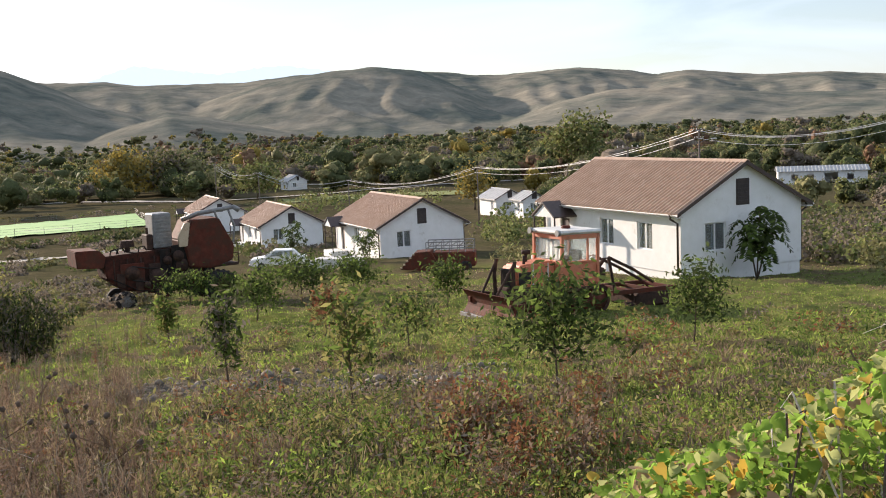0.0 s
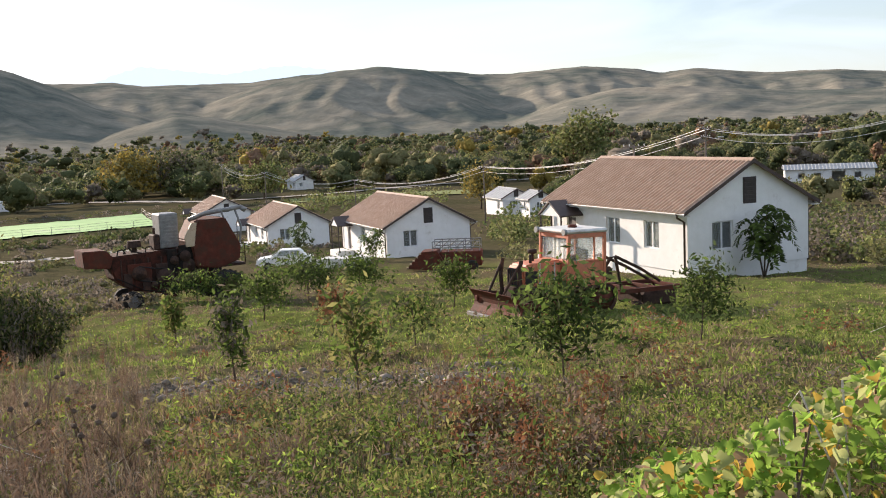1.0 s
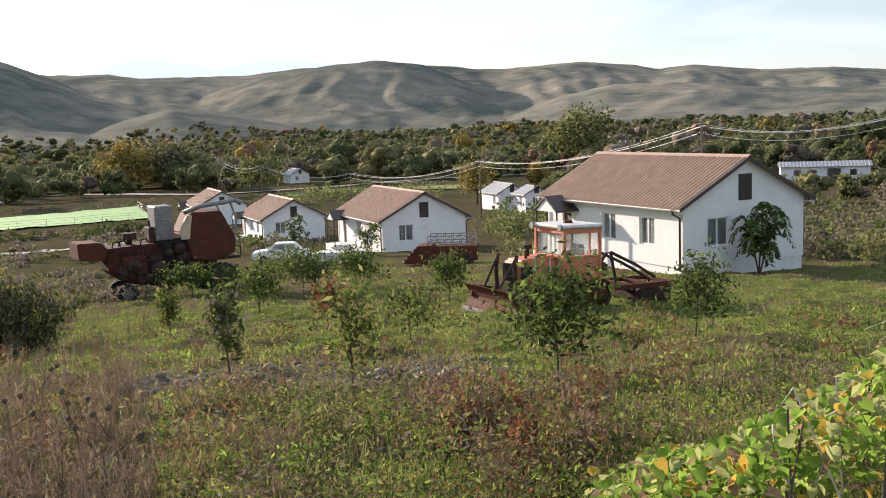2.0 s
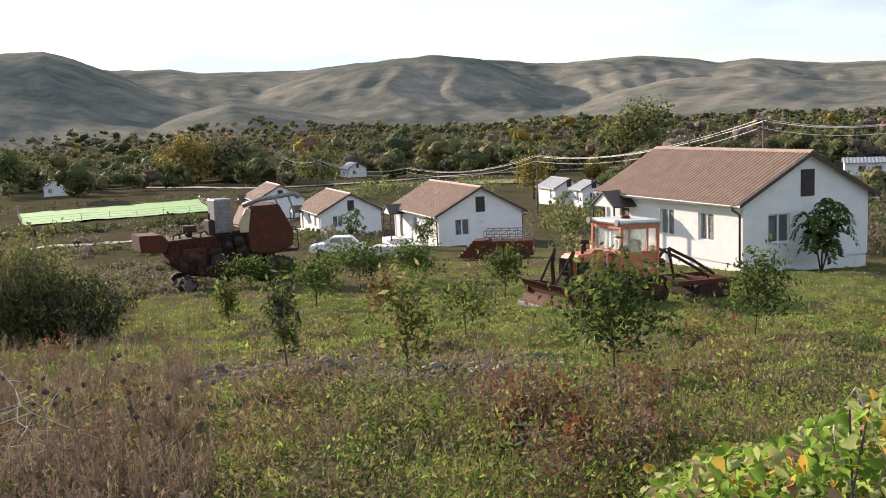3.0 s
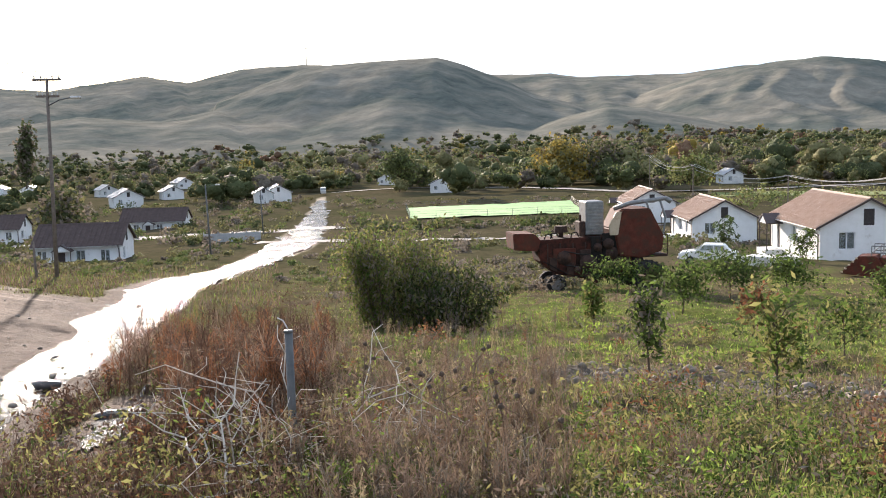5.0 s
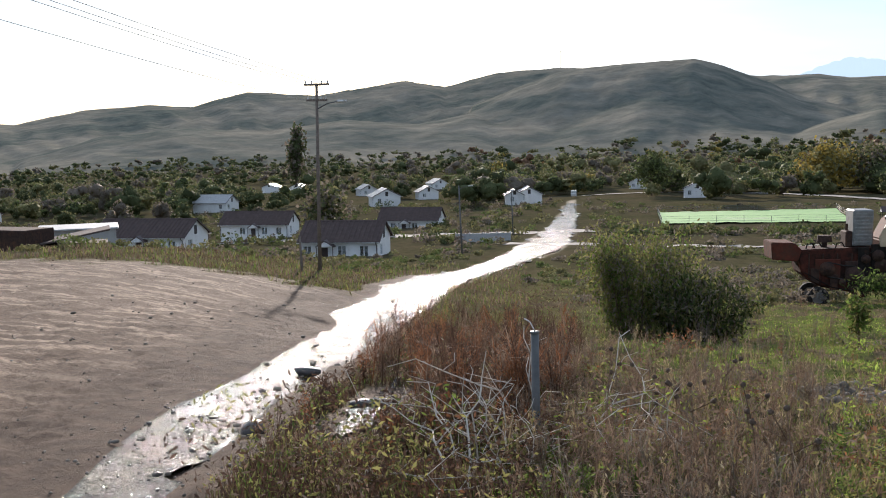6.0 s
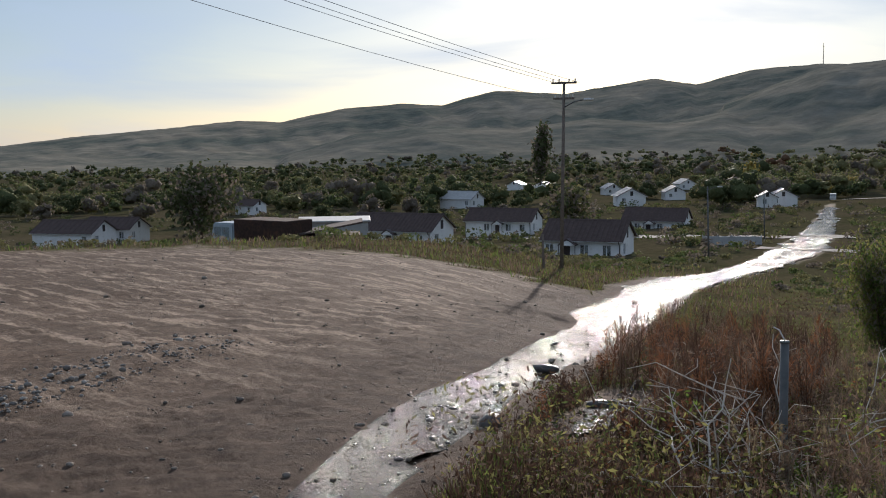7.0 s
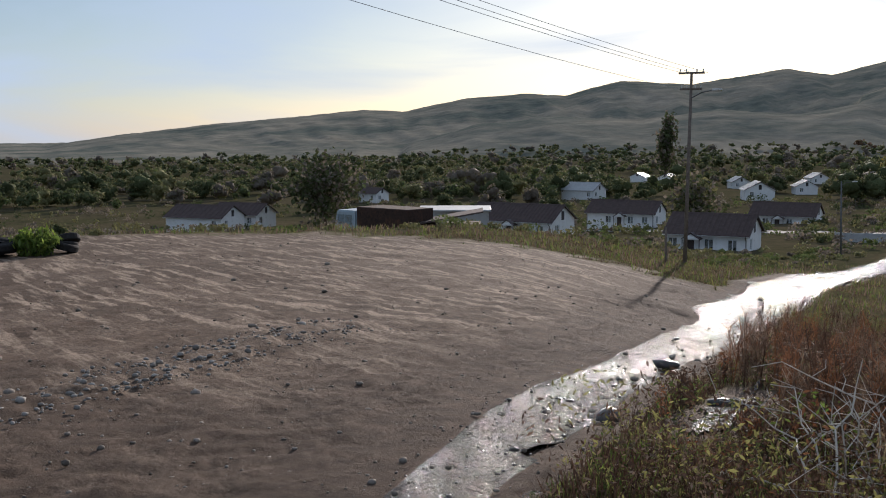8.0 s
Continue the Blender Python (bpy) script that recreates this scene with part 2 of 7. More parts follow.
# ---- ground ----
# the stream's bed: left and right bank, from near to far
BANK_L = ((-3.7, -7.0), (-4.6, 0.4), (-5.3, 2.65), (-7.6, 5.0), (-9.05, 6.7), (-10.7, 9.2), (-14.0, 13.6), (-17.9, 18.5), (-19.9, 20.2), (-26.2, 29.8), (-29.3, 33.4), (-45.5, 59.7), (-64.2, 93.3), (-79.8, 123), (-99.8, 162), (-120.4, 199.5), (-155, 261))
BANK_R = ((-2.2, -7.0), (-3.2, 1.4), (-4.75, 3.45), (-6.35, 5.5), (-7.4, 6.9), (-9.2, 9.1), (-11.9, 13.3), (-15.6, 18.4), (-20.2, 24.8), (-24.6, 31.5), (-29.9, 39.2), (-44, 63.2), (-56.1, 87.4), (-72.2, 121.5), (-92.3, 158.6), (-117.9, 202.3), (-152, 261))


PUDDLE = ((-6.0, 6.2), (-6.45, 7.1), (-7.2, 8.3), (-8.2, 9.5))


GRAVEL_LINE = ((-8.6, -0.6), (-9.6, 0.6), (-11.6, 2.9), (-13.2, 4.8), (-15.0, 7.5))


def along(line, u):
    k = np.linspace(0, 1, len(line))
    p = np.array(line, float)
    return np.stack([np.interp(u, k, p[:, 0]), np.interp(u, k, p[:, 1])], -1)


def near_line(x, y, line, far=1e9):
    """Distance from points to a bent line, and the side (positive: on its left as it runs)."""
    best, side = np.full(np.shape(x), far), np.zeros(np.shape(x))
    for (ax, ay), (bx, by) in zip(line, line[1:]):
        vx, vy = bx - ax, by - ay
        s = np.clip(((x - ax) * vx + (y - ay) * vy) / (vx * vx + vy * vy), 0, 1)
        dd = np.hypot(x - ax - s * vx, y - ay - s * vy)
        sd = vx * (y - ay) - vy * (x - ax)
        side = np.where(dd < best, sd, side)
        best = np.minimum(best, dd)
    return best, np.sign(side)


def zones(x, y):
    """Shares of bare yard soil, green turf, stones and tilled or worn track at x, y."""
    d, az = np.hypot(x, y), np.degrees(np.arctan2(-x, y))
    dl, sl = near_line(x, y, BANK_L)
    dr, sr = near_line(x, y, BANK_R)
    w = ripples(x, y, 4.0, 21)
    yard = ((sl > 0) & (d < 400)).astype(float)
    edge = np.interp(az, (30, 48, 64, 80, 120, 180), (33, 39, 50, 57, 60, 60))
    lot = yard * (1 - ease(d + 1.6 * w, edge - 1.5, edge + 1.5)) * ease(az, 36, 42)
    stream = ((sl <= 0) & (sr >= 0)).astype(float)
    soil = np.clip(np.maximum(lot, stream * (d < 330)), 0, 1)
    soil = np.maximum(soil, (1 - ease(np.minimum(dl, dr), 0.2, 0.9)) * (d < 60) * yard)
    soil = np.maximum(soil, 1 - ease(near_line(x, y, PUDDLE)[0], 0.3, 0.45))
    soil = np.maximum(soil, (1 - ease(dr, 0.08, 0.3)) * (d < 22))
    lush = 0.75 * ease(d, 15, 20) * (1 - ease(d, 36, 44)) + 0.5 * (1 - ease(az, -6, 1)) * ease(d, 7, 10) * (1 - ease(d, 44, 60))
    bare = 0.85 * ease(az, -4, 3) * ease(d, 9.5, 11) * (1 - ease(d, 15, 19)) + 0.4 * ease(az, 8, 16) * (1 - ease(d, 8, 12)) + 0.5 * ease(az, 20, 25) * (1 - ease(d, 20, 26))
    turf = ease(0.8 * ripples(x, y, 9.0, 22) + 0.7 * ripples(x, y, 2.3, 23) + lush - bare, 0.0, 0.5)
    turf = turf * (1 - soil) * (1 - ease(d, 55, 110) * 0.7) * (1 - 0.7 * ease(az, 22, 30) * (1 - ease(az, 110, 130)) * (1 - ease(d, 50, 80)))
    stony = np.exp(-((d - 12.3 - 0.12 * (az - 6)) / 1.5) ** 2) * ease(az, -6, 0) * (1 - ease(az, 17, 22)) * (1 - soil)
    return soil, np.clip(turf, 0, 1), np.clip(stony, 0, 1)


def damp_soil(x, y):
    """Share of dark damp soil: along the running water, and within about 12 m of the origin."""
    dl, _ = near_line(x, y, BANK_L)
    d = np.hypot(x, y)
    wet = 1 - ease(dl + 0.5 * ripples(x, y, 2.6, 24), 0.6, 3.6)
    return np.clip(np.maximum(wet, 0.8 * (1 - ease(d + 1.5 * ripples(x, y, 5.0, 25), 9, 15))), 0, 1)


def ground_material():
    m = bpy.data.materials.new("meadow_and_soil")
    m.use_nodes = True
    n, l = m.node_tree.nodes, m.node_tree.links
    b = n["Principled BSDF"]
    b.inputs["Roughness"].default_value = 0.95
    c = n.new("ShaderNodeTexCoord")
    zone = n.new("ShaderNodeAttribute")
    zone.attribute_name = "zone"
    sep = n.new("ShaderNodeSeparateColor")
    l.new(zone.outputs["Color"], sep.inputs["Color"])

    def tone(scale, a, bcol, lo=0.35, hi=0.65, detail=8):
        t = n.new("ShaderNodeTexNoise")
        t.inputs["Scale"].default_value, t.inputs["Detail"].default_value, t.inputs["Roughness"].default_value = scale, detail, 0.7
        l.new(c.outputs["Object"], t.inputs["Vector"])
        r = n.new("ShaderNodeValToRGB")
        r.color_ramp.elements[0].position, r.color_ramp.elements[1].position = lo, hi
        r.color_ramp.elements[0].color, r.color_ramp.elements[1].color = (*a, 1), (*bcol, 1)
        l.new(t.outputs["Fac"], r.inputs["Fac"])
        return r.outputs["Color"]

    def mixed(fac, a, bcol):
        x = n.new("ShaderNodeMix")
        x.data_type = "RGBA"
        l.new(fac, x.inputs[0]), l.new(a, x.inputs[6]), l.new(bcol, x.inputs[7])
        return x.outputs[2]

    gloss = n.new("ShaderNodeMath")
    gloss.operation = "MULTIPLY"
    gloss.inputs[1].default_value = 0.1
    l.new(sep.outputs["Red"], gloss.inputs[0])
    l.new(gloss.outputs[0], b.inputs["Specular IOR Level"])

    dry = mixed(tone(0.35, (0, 0, 0), (1, 1, 1)), tone(3.0, (0.08, 0.06, 0.04), (0.165, 0.128, 0.082)), tone(2.0, (0.065, 0.064, 0.028), (0.125, 0.112, 0.052)))
    turf = mixed(tone(1.2, (0, 0, 0), (1, 1, 1)), tone(6.0, (0.065, 0.09, 0.022), (0.135, 0.17, 0.042)), tone(5.0, (0.095, 0.1, 0.036), (0.17, 0.165, 0.065)))
    soil = mixed(tone(0.5, (0, 0, 0), (1, 1, 1), 0.42, 0.6), tone(4.0, (0.06, 0.039, 0.026), (0.13, 0.088, 0.06)), tone(16.0, (0.08, 0.056, 0.039), (0.22, 0.16, 0.116)))
    soil = mixed(tone(0.16, (0, 0, 0), (1, 1, 1), 0.5, 0.62), soil, tone(2.5, (0.06, 0.041, 0.028), (0.12, 0.083, 0.058)))
    ruts = n.new("ShaderNodeMapping")
    ruts.inputs["Rotation"].default_value, ruts.inputs["Scale"].default_value = (0, 0, -0.95), (0.35, 3.2, 1)
    l.new(c.outputs["Object"], ruts.inputs["Vector"])
    rt = n.new("ShaderNodeTexNoise")
    rt.inputs["Scale"].default_value, rt.inputs["Detail"].default_value, rt.inputs["Roughness"].default_value = 0.9, 7, 0.65
    l.new(ruts.outputs[0], rt.inputs["Vector"])
    rr_ = n.new("ShaderNodeValToRGB")
    rr_.color_ramp.elements[0].position, rr_.color_ramp.elements[1].position = 0.5, 0.62
    l.new(rt.outputs["Fac"], rr_.inputs["Fac"])
    soil = mixed(rr_.outputs["Color"], soil, tone(14.0, (0.19, 0.14, 0.1), (0.45, 0.345, 0.255)))
    stone = tone(9.0, (0.09, 0.077, 0.058), (0.19, 0.165, 0.135), 0.4, 0.6)
    # dry grass and scrub of the far hills, greyed and paled to suggest haze
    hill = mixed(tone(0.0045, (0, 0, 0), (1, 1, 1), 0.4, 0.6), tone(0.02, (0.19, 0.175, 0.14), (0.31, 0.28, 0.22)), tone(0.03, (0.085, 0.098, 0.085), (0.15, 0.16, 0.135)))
    col = mixed(sep.outputs["Green"], dry, turf)
    col = mixed(sep.outputs["Blue"], col, stone)
    col = mixed(sep.outputs["Red"], col, soil)
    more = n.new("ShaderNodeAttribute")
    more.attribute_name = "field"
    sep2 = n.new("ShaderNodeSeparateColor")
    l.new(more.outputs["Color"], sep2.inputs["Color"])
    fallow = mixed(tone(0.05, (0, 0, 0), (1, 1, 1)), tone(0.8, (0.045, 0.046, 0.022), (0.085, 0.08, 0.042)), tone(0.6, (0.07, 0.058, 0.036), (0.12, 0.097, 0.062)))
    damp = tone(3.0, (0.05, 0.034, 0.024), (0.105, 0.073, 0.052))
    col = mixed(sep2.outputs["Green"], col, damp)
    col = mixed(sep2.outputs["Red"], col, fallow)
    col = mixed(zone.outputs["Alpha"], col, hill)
    l.new(col, b.inputs["Base Color"])
    t1, t2 = n.new("ShaderNodeTexNoise"), n.new("ShaderNodeTexNoise")
    t1.inputs["Scale"].default_value, t1.inputs["Detail"].default_value, t1.inputs["Roughness"].default_value = 3.5, 10, 0.75
    l.new(c.outputs["Object"], t1.inputs["Vector"])
    bp = n.new("ShaderNodeBump")
    bp.inputs["Strength"].default_value, bp.inputs["Distance"].default_value = 0.9, 0.09
    l.new(t1.outputs["Fac"], bp.inputs["Height"])
    t2.inputs["Scale"].default_value, t2.inputs["Detail"].default_value, t2.inputs["Roughness"].default_value = 0.012, 7, 0.62
    l.new(c.outputs["Object"], t2.inputs["Vector"])
    b2 = n.new("ShaderNodeBump")
    b2.inputs["Distance"].default_value = 4.5
    l.new(zone.outputs["Alpha"], b2.inputs["Strength"])
    l.new(t2.outputs["Fac"], b2.inputs["Height"])
    l.new(bp.outputs["Normal"], b2.inputs["Normal"])
    l.new(b2.outputs["Normal"], b.inputs["Normal"])
    return m


def build_ground():
    radii = np.concatenate([[0.0, 0.4], np.geomspace(0.9, 5, 36)[:-1], np.geomspace(5, 55, 210)[:-1], np.geomspace(55, 1000, 60)[:-1], np.geomspace(1000, 3700, 105), [4100, 4700]])
    az = np.radians(np.concatenate([np.arange(-180, -34, 4.0), np.arange(-34, 94, 0.3), np.arange(94, 180, 4.0)]))
    rr, aa = np.meshgrid(radii, az, indexing="ij")
    x, y = -rr * np.sin(aa), rr * np.cos(aa)
    z = ground(x, y)
    soil, turf, stony = zones(x, y)
    dl, sl = near_line(x, y, BANK_L)
    dr, sr = near_line(x, y, BANK_R)
    ua, va = x * 0.62 + y * 0.78, y * 0.62 - x * 0.78
    ua = ua + 2.2 * np.sin(va / 9.0)
    dry_soil = soil * (1 - ((sl <= 0) & (sr >= 0))) * ease(dl, 0.1, 0.8)
    windrow = near_line(x, y, GRAVEL_LINE)[0]
    rut = dry_soil * 0.07 * np.exp(-(windrow / 0.5) ** 2) * (1 + 0.5 * ripples(x, y, 0.8, 34, 2)) + dry_soil * (0.012 * ripples(ua, va * 0.14, 0.95, 31, 2) + 0.016 * ripples(x, y, 1.1, 33) + 0.017 * ripples(x, y, 0.5, 32, 2)) * (1 - ease(rr, 45, 80)) * ease(rr, 3, 6)
    bed = ((sl <= 0) & (sr >= 0)) * ease(np.minimum(dl, dr), 0.0, 0.5) * (rr < 330)
    z = z + rut - 0.10 * bed
    n, m = rr.shape
    idx = np.arange(n * m).reshape(n, m)
    nxt = np.roll(idx, -1, axis=1)
    faces = np.stack([idx[:-1], nxt[:-1], nxt[1:], idx[1:]], -1).reshape(-1, 4)[:, ::-1]
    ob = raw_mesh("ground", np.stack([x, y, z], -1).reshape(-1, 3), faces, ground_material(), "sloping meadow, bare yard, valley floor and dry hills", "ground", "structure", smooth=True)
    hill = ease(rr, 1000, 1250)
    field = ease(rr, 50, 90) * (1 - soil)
    attr = ob.data.color_attributes.new("zone", "FLOAT_COLOR", "POINT")
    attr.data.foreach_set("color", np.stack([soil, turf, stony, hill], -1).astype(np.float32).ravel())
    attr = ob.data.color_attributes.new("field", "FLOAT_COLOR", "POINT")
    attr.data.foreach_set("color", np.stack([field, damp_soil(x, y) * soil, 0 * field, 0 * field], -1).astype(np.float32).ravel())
    return ob


build_ground()


def gz(x, y):
    return float(ground(x, y))

# ---- houses ----
def wall_sheet(bm, origin, along_v, out_v, length, height, thick, holes):
    """A wall with openings (s0, s1, z0, z1) cut through it; out_v points outside."""
    o, a, w = Vector(origin), Vector(along_v), Vector(out_v)
    ss = sorted({0.0, length, *[h[0] for h in holes], *[h[1] for h in holes]})
    zs = sorted({0.0, height, *[h[2] for h in holes], *[h[3] for h in holes]})
    up = Vector((0, 0, 1))

    def quad(*ps):
        bm.faces.new([bm.verts.new(p) for p in ps])

    def at(s, z, depth):
        return o + a * s + up * z - w * depth

    for s0, s1 in zip(ss, ss[1:]):
        for z0, z1 in zip(zs, zs[1:]):
            if any(h[0] <= s0 and s1 <= h[1] and h[2] <= z0 and z1 <= h[3] for h in holes):
                continue
            quad(at(s0, z0, 0), at(s1, z0, 0), at(s1, z1, 0), at(s0, z1, 0))
            quad(at(s1, z0, thick), at(s0, z0, thick), at(s0, z1, thick), at(s1, z1, thick))
    for s0, s1, z0, z1 in [*holes, (0, length, 0, height)]:
        for p, q in (((s0, z0), (s1, z0)), ((s1, z0), (s1, z1)), ((s1, z1), (s0, z1)), ((s0, z1), (s0, z0))):
            quad(at(*p, 0), at(*q, 0), at(*q, thick), at(*p, thick))
    bmesh.ops.remove_doubles(bm, verts=bm.verts, dist=1e-4)
    bmesh.ops.recalc_face_normals(bm, faces=bm.faces[:])


def window_unit(name, parent, m, width, height, curtain=True):
    """A two-sash window in the plane x, z of m, facing -y; parts under the house."""
    bm = bm_new()
    f = 0.07
    for lo, hi in (((0, 0), (f, height)), ((width - f, 0), (width, height)), ((f, 0), (width - f, f)), ((f, height - f), (width - f, height)),
                   ((width / 2 - 0.05, f), (width / 2 + 0.05, height - f))):
        box(bm, (lo[0], -0.03, lo[1]), (hi[0], 0.04, hi[1]), 0.008)
    w = part(name, bm, M_FRAME, parent)
    w.matrix_local = m
    for k in range(2):
        bm = bm_new()
        x0 = f + k * (width / 2 - 0.02)
        box(bm, (x0, 0.0, f), (x0 + width / 2 - f - 0.03, 0.012, height - f))
        part("pane", bm, M_GLASS, w).visible_shadow = False
    bm = bm_new()
    box(bm, (-0.06, -0.12, -0.05), (width + 0.06, 0.02, -0.005), 0.01)
    part("sill", bm, M_FRAME, w)
    # dark sheet added behind half the window, in place of a dim room
    if curtain:
        bm = bm_new()
        n = 14
        vs = [[bm.verts.new((0.03 + (width * 0.45) * i / n, 0.16 + 0.025 * math.sin(i * 1.9), z)) for z in (0.02, height - 0.05)] for i in range(n + 1)]
        for p, q in zip(vs, vs[1:]):
            bm.faces.new((p[0], q[0], q[1], p[1]))
        part("curtain", bm, M_WINDOW_DARK, w)
    return w


def roof_slope(bm, length, run, rise, rib=0.42, thick=0.05):
    """A ribbed sheet from the eave (x 0, z 0) to the ridge (x run, z rise), length along y."""
    prof, y = [], 0.0
    while y < length - 0.01:
        e = min(y + rib, length)
        prof += [(y, 0.0), (min(y + rib * 0.62, e), 0.0), (min(y + rib * 0.70, e), 0.075), (min(y + rib * 0.92, e), 0.075)]
        y = e
    prof.append((length, 0.0))
    ys = []
    for p in prof:
        if not ys or p[0] > ys[-1][0] + 1e-4:
            ys.append(p)
    nx, nz = -rise / math.hypot(run, rise), run / math.hypot(run, rise)
    rows = []
    for (y, h) in ys:
        rows.append([bm.verts.new((x + nx * q, y, z + nz * q)) for x, z, q in ((0, 0, h), (run, rise, h), (run, rise, -thick), (0, 0, -thick))])
    for p, q in zip(rows, rows[1:]):
        for k in range(4):
            bm.faces.new((p[k], p[(k + 1) % 4], q[(k + 1) % 4], q[k]))
    bm.faces.new(rows[0]), bm.faces.new(rows[-1][::-1])
    bmesh.ops.recalc_face_normals(bm, faces=bm.faces[:])


def cottage(m, label, W=8.6, L=13.0, H=2.9, rise=2.3, roof=M_ROOF, front=(), gable=(), far_gable=(), porch=None, vent=True, base=1.2, group="", rib=0.3, pipe=True, wall=None):
    """A gabled house. Local x runs across the gable from the front eave, y along the ridge, z from the ground. front and gable: openings
    (s0, s1, z0, z1, kind). The roof stands 0.45 m out over the front, 0.35 m over the gables."""
    h = thing("house", m, label, "house", group)
    ov, og, th = 0.45, 0.35, 0.3
    w, l = W - 2 * ov, L - 2 * og
    slope = rise / (W / 2)
    wall = wall or M_WALL
    top = H + ov * slope - 0.06
    bm = bm_new()
    wall_sheet(bm, (ov, og, 0), (0, 1, 0), (-1, 0, 0), l, top, th, [q[:4] for q in front])
    part("front_wall", bm, wall, h)
    bm = bm_new()
    wall_sheet(bm, (W - ov, og, 0), (0, 1, 0), (1, 0, 0), l, top, th, [])
    part("back_wall", bm, wall, h)
    for name, y, out, holes in (("gable_wall", og, (0, -1, 0), gable), ("gable_wall", L - og, (0, 1, 0), far_gable)):
        bm = bm_new()
        wall_sheet(bm, (ov + th, y, 0), (1, 0, 0), out, w - 2 * th, top, th, [q[:4] for q in holes])
        y0, y1 = (y, y + th) if out[1] < 0 else (y - th, y)
        tri = bm_new()
        prism(tri, [(ov, top), (W - ov, top), (W / 2, H + rise - 0.06)], y0, y1)
        merge(bm, tri)
        part(name, bm, wall, h)
    bm = bm_new()
    box(bm, (ov + 0.05, og + 0.05, -base), (W - ov - 0.05, L - og - 0.05, -0.005))
    part("plinth", bm, wall, h)
    bm = bm_new()
    box(bm, (ov + th, og + th, 2.62), (W - ov - th, L - og - th, 2.70))
    part("inner_ceiling", bm, wall, h)
    for k in range(2):
        bm = bm_new()
        roof_slope(bm, L, W / 2, rise, rib)
        r = part("roof_slope", bm, roof, h)
        r.matrix_local = pose(0, 0, H) if k == 0 else Matrix.Translation((W, L, H)) @ pose(0, 0, 0, 0, 0, 180)
    bm = bm_new()
    prism(bm, [(W / 2 - 0.22, H + rise - 0.05), (W / 2, H + rise + 0.10), (W / 2 + 0.22, H + rise - 0.05), (W / 2, H + rise + 0.06)], -0.03, L + 0.03)
    part("ridge_cap", bm, roof, h)
    for y in (-0.02, L - 0.02):
        for k in range(2):
            bm = bm_new()
            x0, x1 = (0.0, W / 2) if k == 0 else (W, W / 2)
            prism(bm, [(x0, H - 0.16), (x0, H + 0.03), (x1, H + rise + 0.03), (x1, H + rise - 0.16)], y, y + 0.035)
            part("bargeboard", bm, M_BROWN, h, "dark brown metal verge trim")
    for x in (-0.07, W + 0.07):
        bm = bm_new()
        ring = [(x + 0.075 * math.cos(a), H - 0.05 + 0.075 * math.sin(a)) for a in [math.pi + math.pi * k / 6 for k in range(7)]]
        ring += [(x + 0.055 * math.cos(a), H - 0.05 + 0.055 * math.sin(a)) for a in [2 * math.pi - math.pi * k / 6 for k in range(7)]]
        prism(bm, ring, 0.0, L)
        part("gutter", bm, M_GUTTER, h, "pale metal gutter")
        bm = bm_new()
        s = -1 if x < 0 else 1
        box(bm, (min(x - s * 0.06, x - s * 0.42), 0.02, H - 0.20), (max(x - s * 0.06, x - s * 0.42), L - 0.02, H - 0.14))
        part("soffit", bm, M_GUTTER, h)
        if pipe:
            for y in (og + 0.12, L - og - 0.12):
                bm = bm_new()
                xx = ov - 0.09 if x < 0 else W - ov + 0.09
                tube(bm, [(x, y, H - 0.1), (x, y, H - 0.25), (xx, y, H - 0.5), (xx, y, -0.1)], [0.06, 0.055, 0.055, 0.055], 8)
                rod(bm, (x, y, H - 0.16), (x, y, H - 0.04), 0.06, 0.10)
                part("downpipe", bm, M_BROWN, h, "dark brown downpipe", True)
    if vent:
        for y, s in ((og, -1), (L - og, 1)):
            bm = bm_new()
            box(bm, (W / 2 - 0.42, y + s * 0.03, H + 0.15), (W / 2 + 0.42, y - s * 0.02, H + 1.45), 0.01)
            v = part("attic_hatch", bm, M_LOUVRE, h, "dark wooden attic hatch in the gable")
            for k in range(6):
                bm = bm_new()
                box(bm, (W / 2 - 0.36, y + s * 0.03, H + 0.22 + k * 0.2), (W / 2 + 0.36, y + s * 0.055, H + 0.37 + k * 0.2), 0.008)
                part("slat", bm, M_LOUVRE, v)
    for holes, spot in ((front, lambda q: pose(ov + 0.12, og + q[1], q[2], 0, 0, -90)), (gable, lambda q: pose(ov + th + q[0], og + 0.12, q[2]))):
        for q in holes:
            if q[4] == "window":
                window_unit("window", h, spot(q), q[1] - q[0], q[3] - q[2])
            elif q[4] == "door":
                bm = bm_new()
                box(bm, (0, 0, 0), (q[1] - q[0], 0.06, q[3] - q[2]), 0.01)
                for z in (0.15, 1.15):
                    box(bm, (0.14, -0.015, z), (q[1] - q[0] - 0.14, 0.0, z + 0.8), 0.012)
                d = part("door", bm, M_BROWN, h, "dark brown panelled door")
                d.matrix_local = spot(q)
                bm = bm_new()
                rod(bm, (0.1, -0.06, 1.0), (0.24, -0.06, 1.0), 0.012)
                part("handle", bm, M_GUTTER, d)
    if porch is not None:
        p0, p1, reach, zt = porch
        bm = bm_new()
        mid = (p0 + p1) / 2
        prism(bm, [(p0, zt - 0.02), (p0, zt - 0.10), (mid, zt + 0.68), (p1, zt - 0.10), (p1, zt - 0.02), (mid, zt + 0.78)], ov - reach, ov + 0.02, axis="x")
        c = part("porch_roof", bm, M_BROWN, h, "small gabled dark brown porch roof")
        bm = bm_new()
        prism(bm, [(p0 + 0.15, zt - 0.08), (p1 - 0.15, zt - 0.08), (mid, zt + 0.58)], ov - reach + 0.08, ov - reach + 0.12, axis="x")
        part("porch_gable", bm, M_WALL, c)
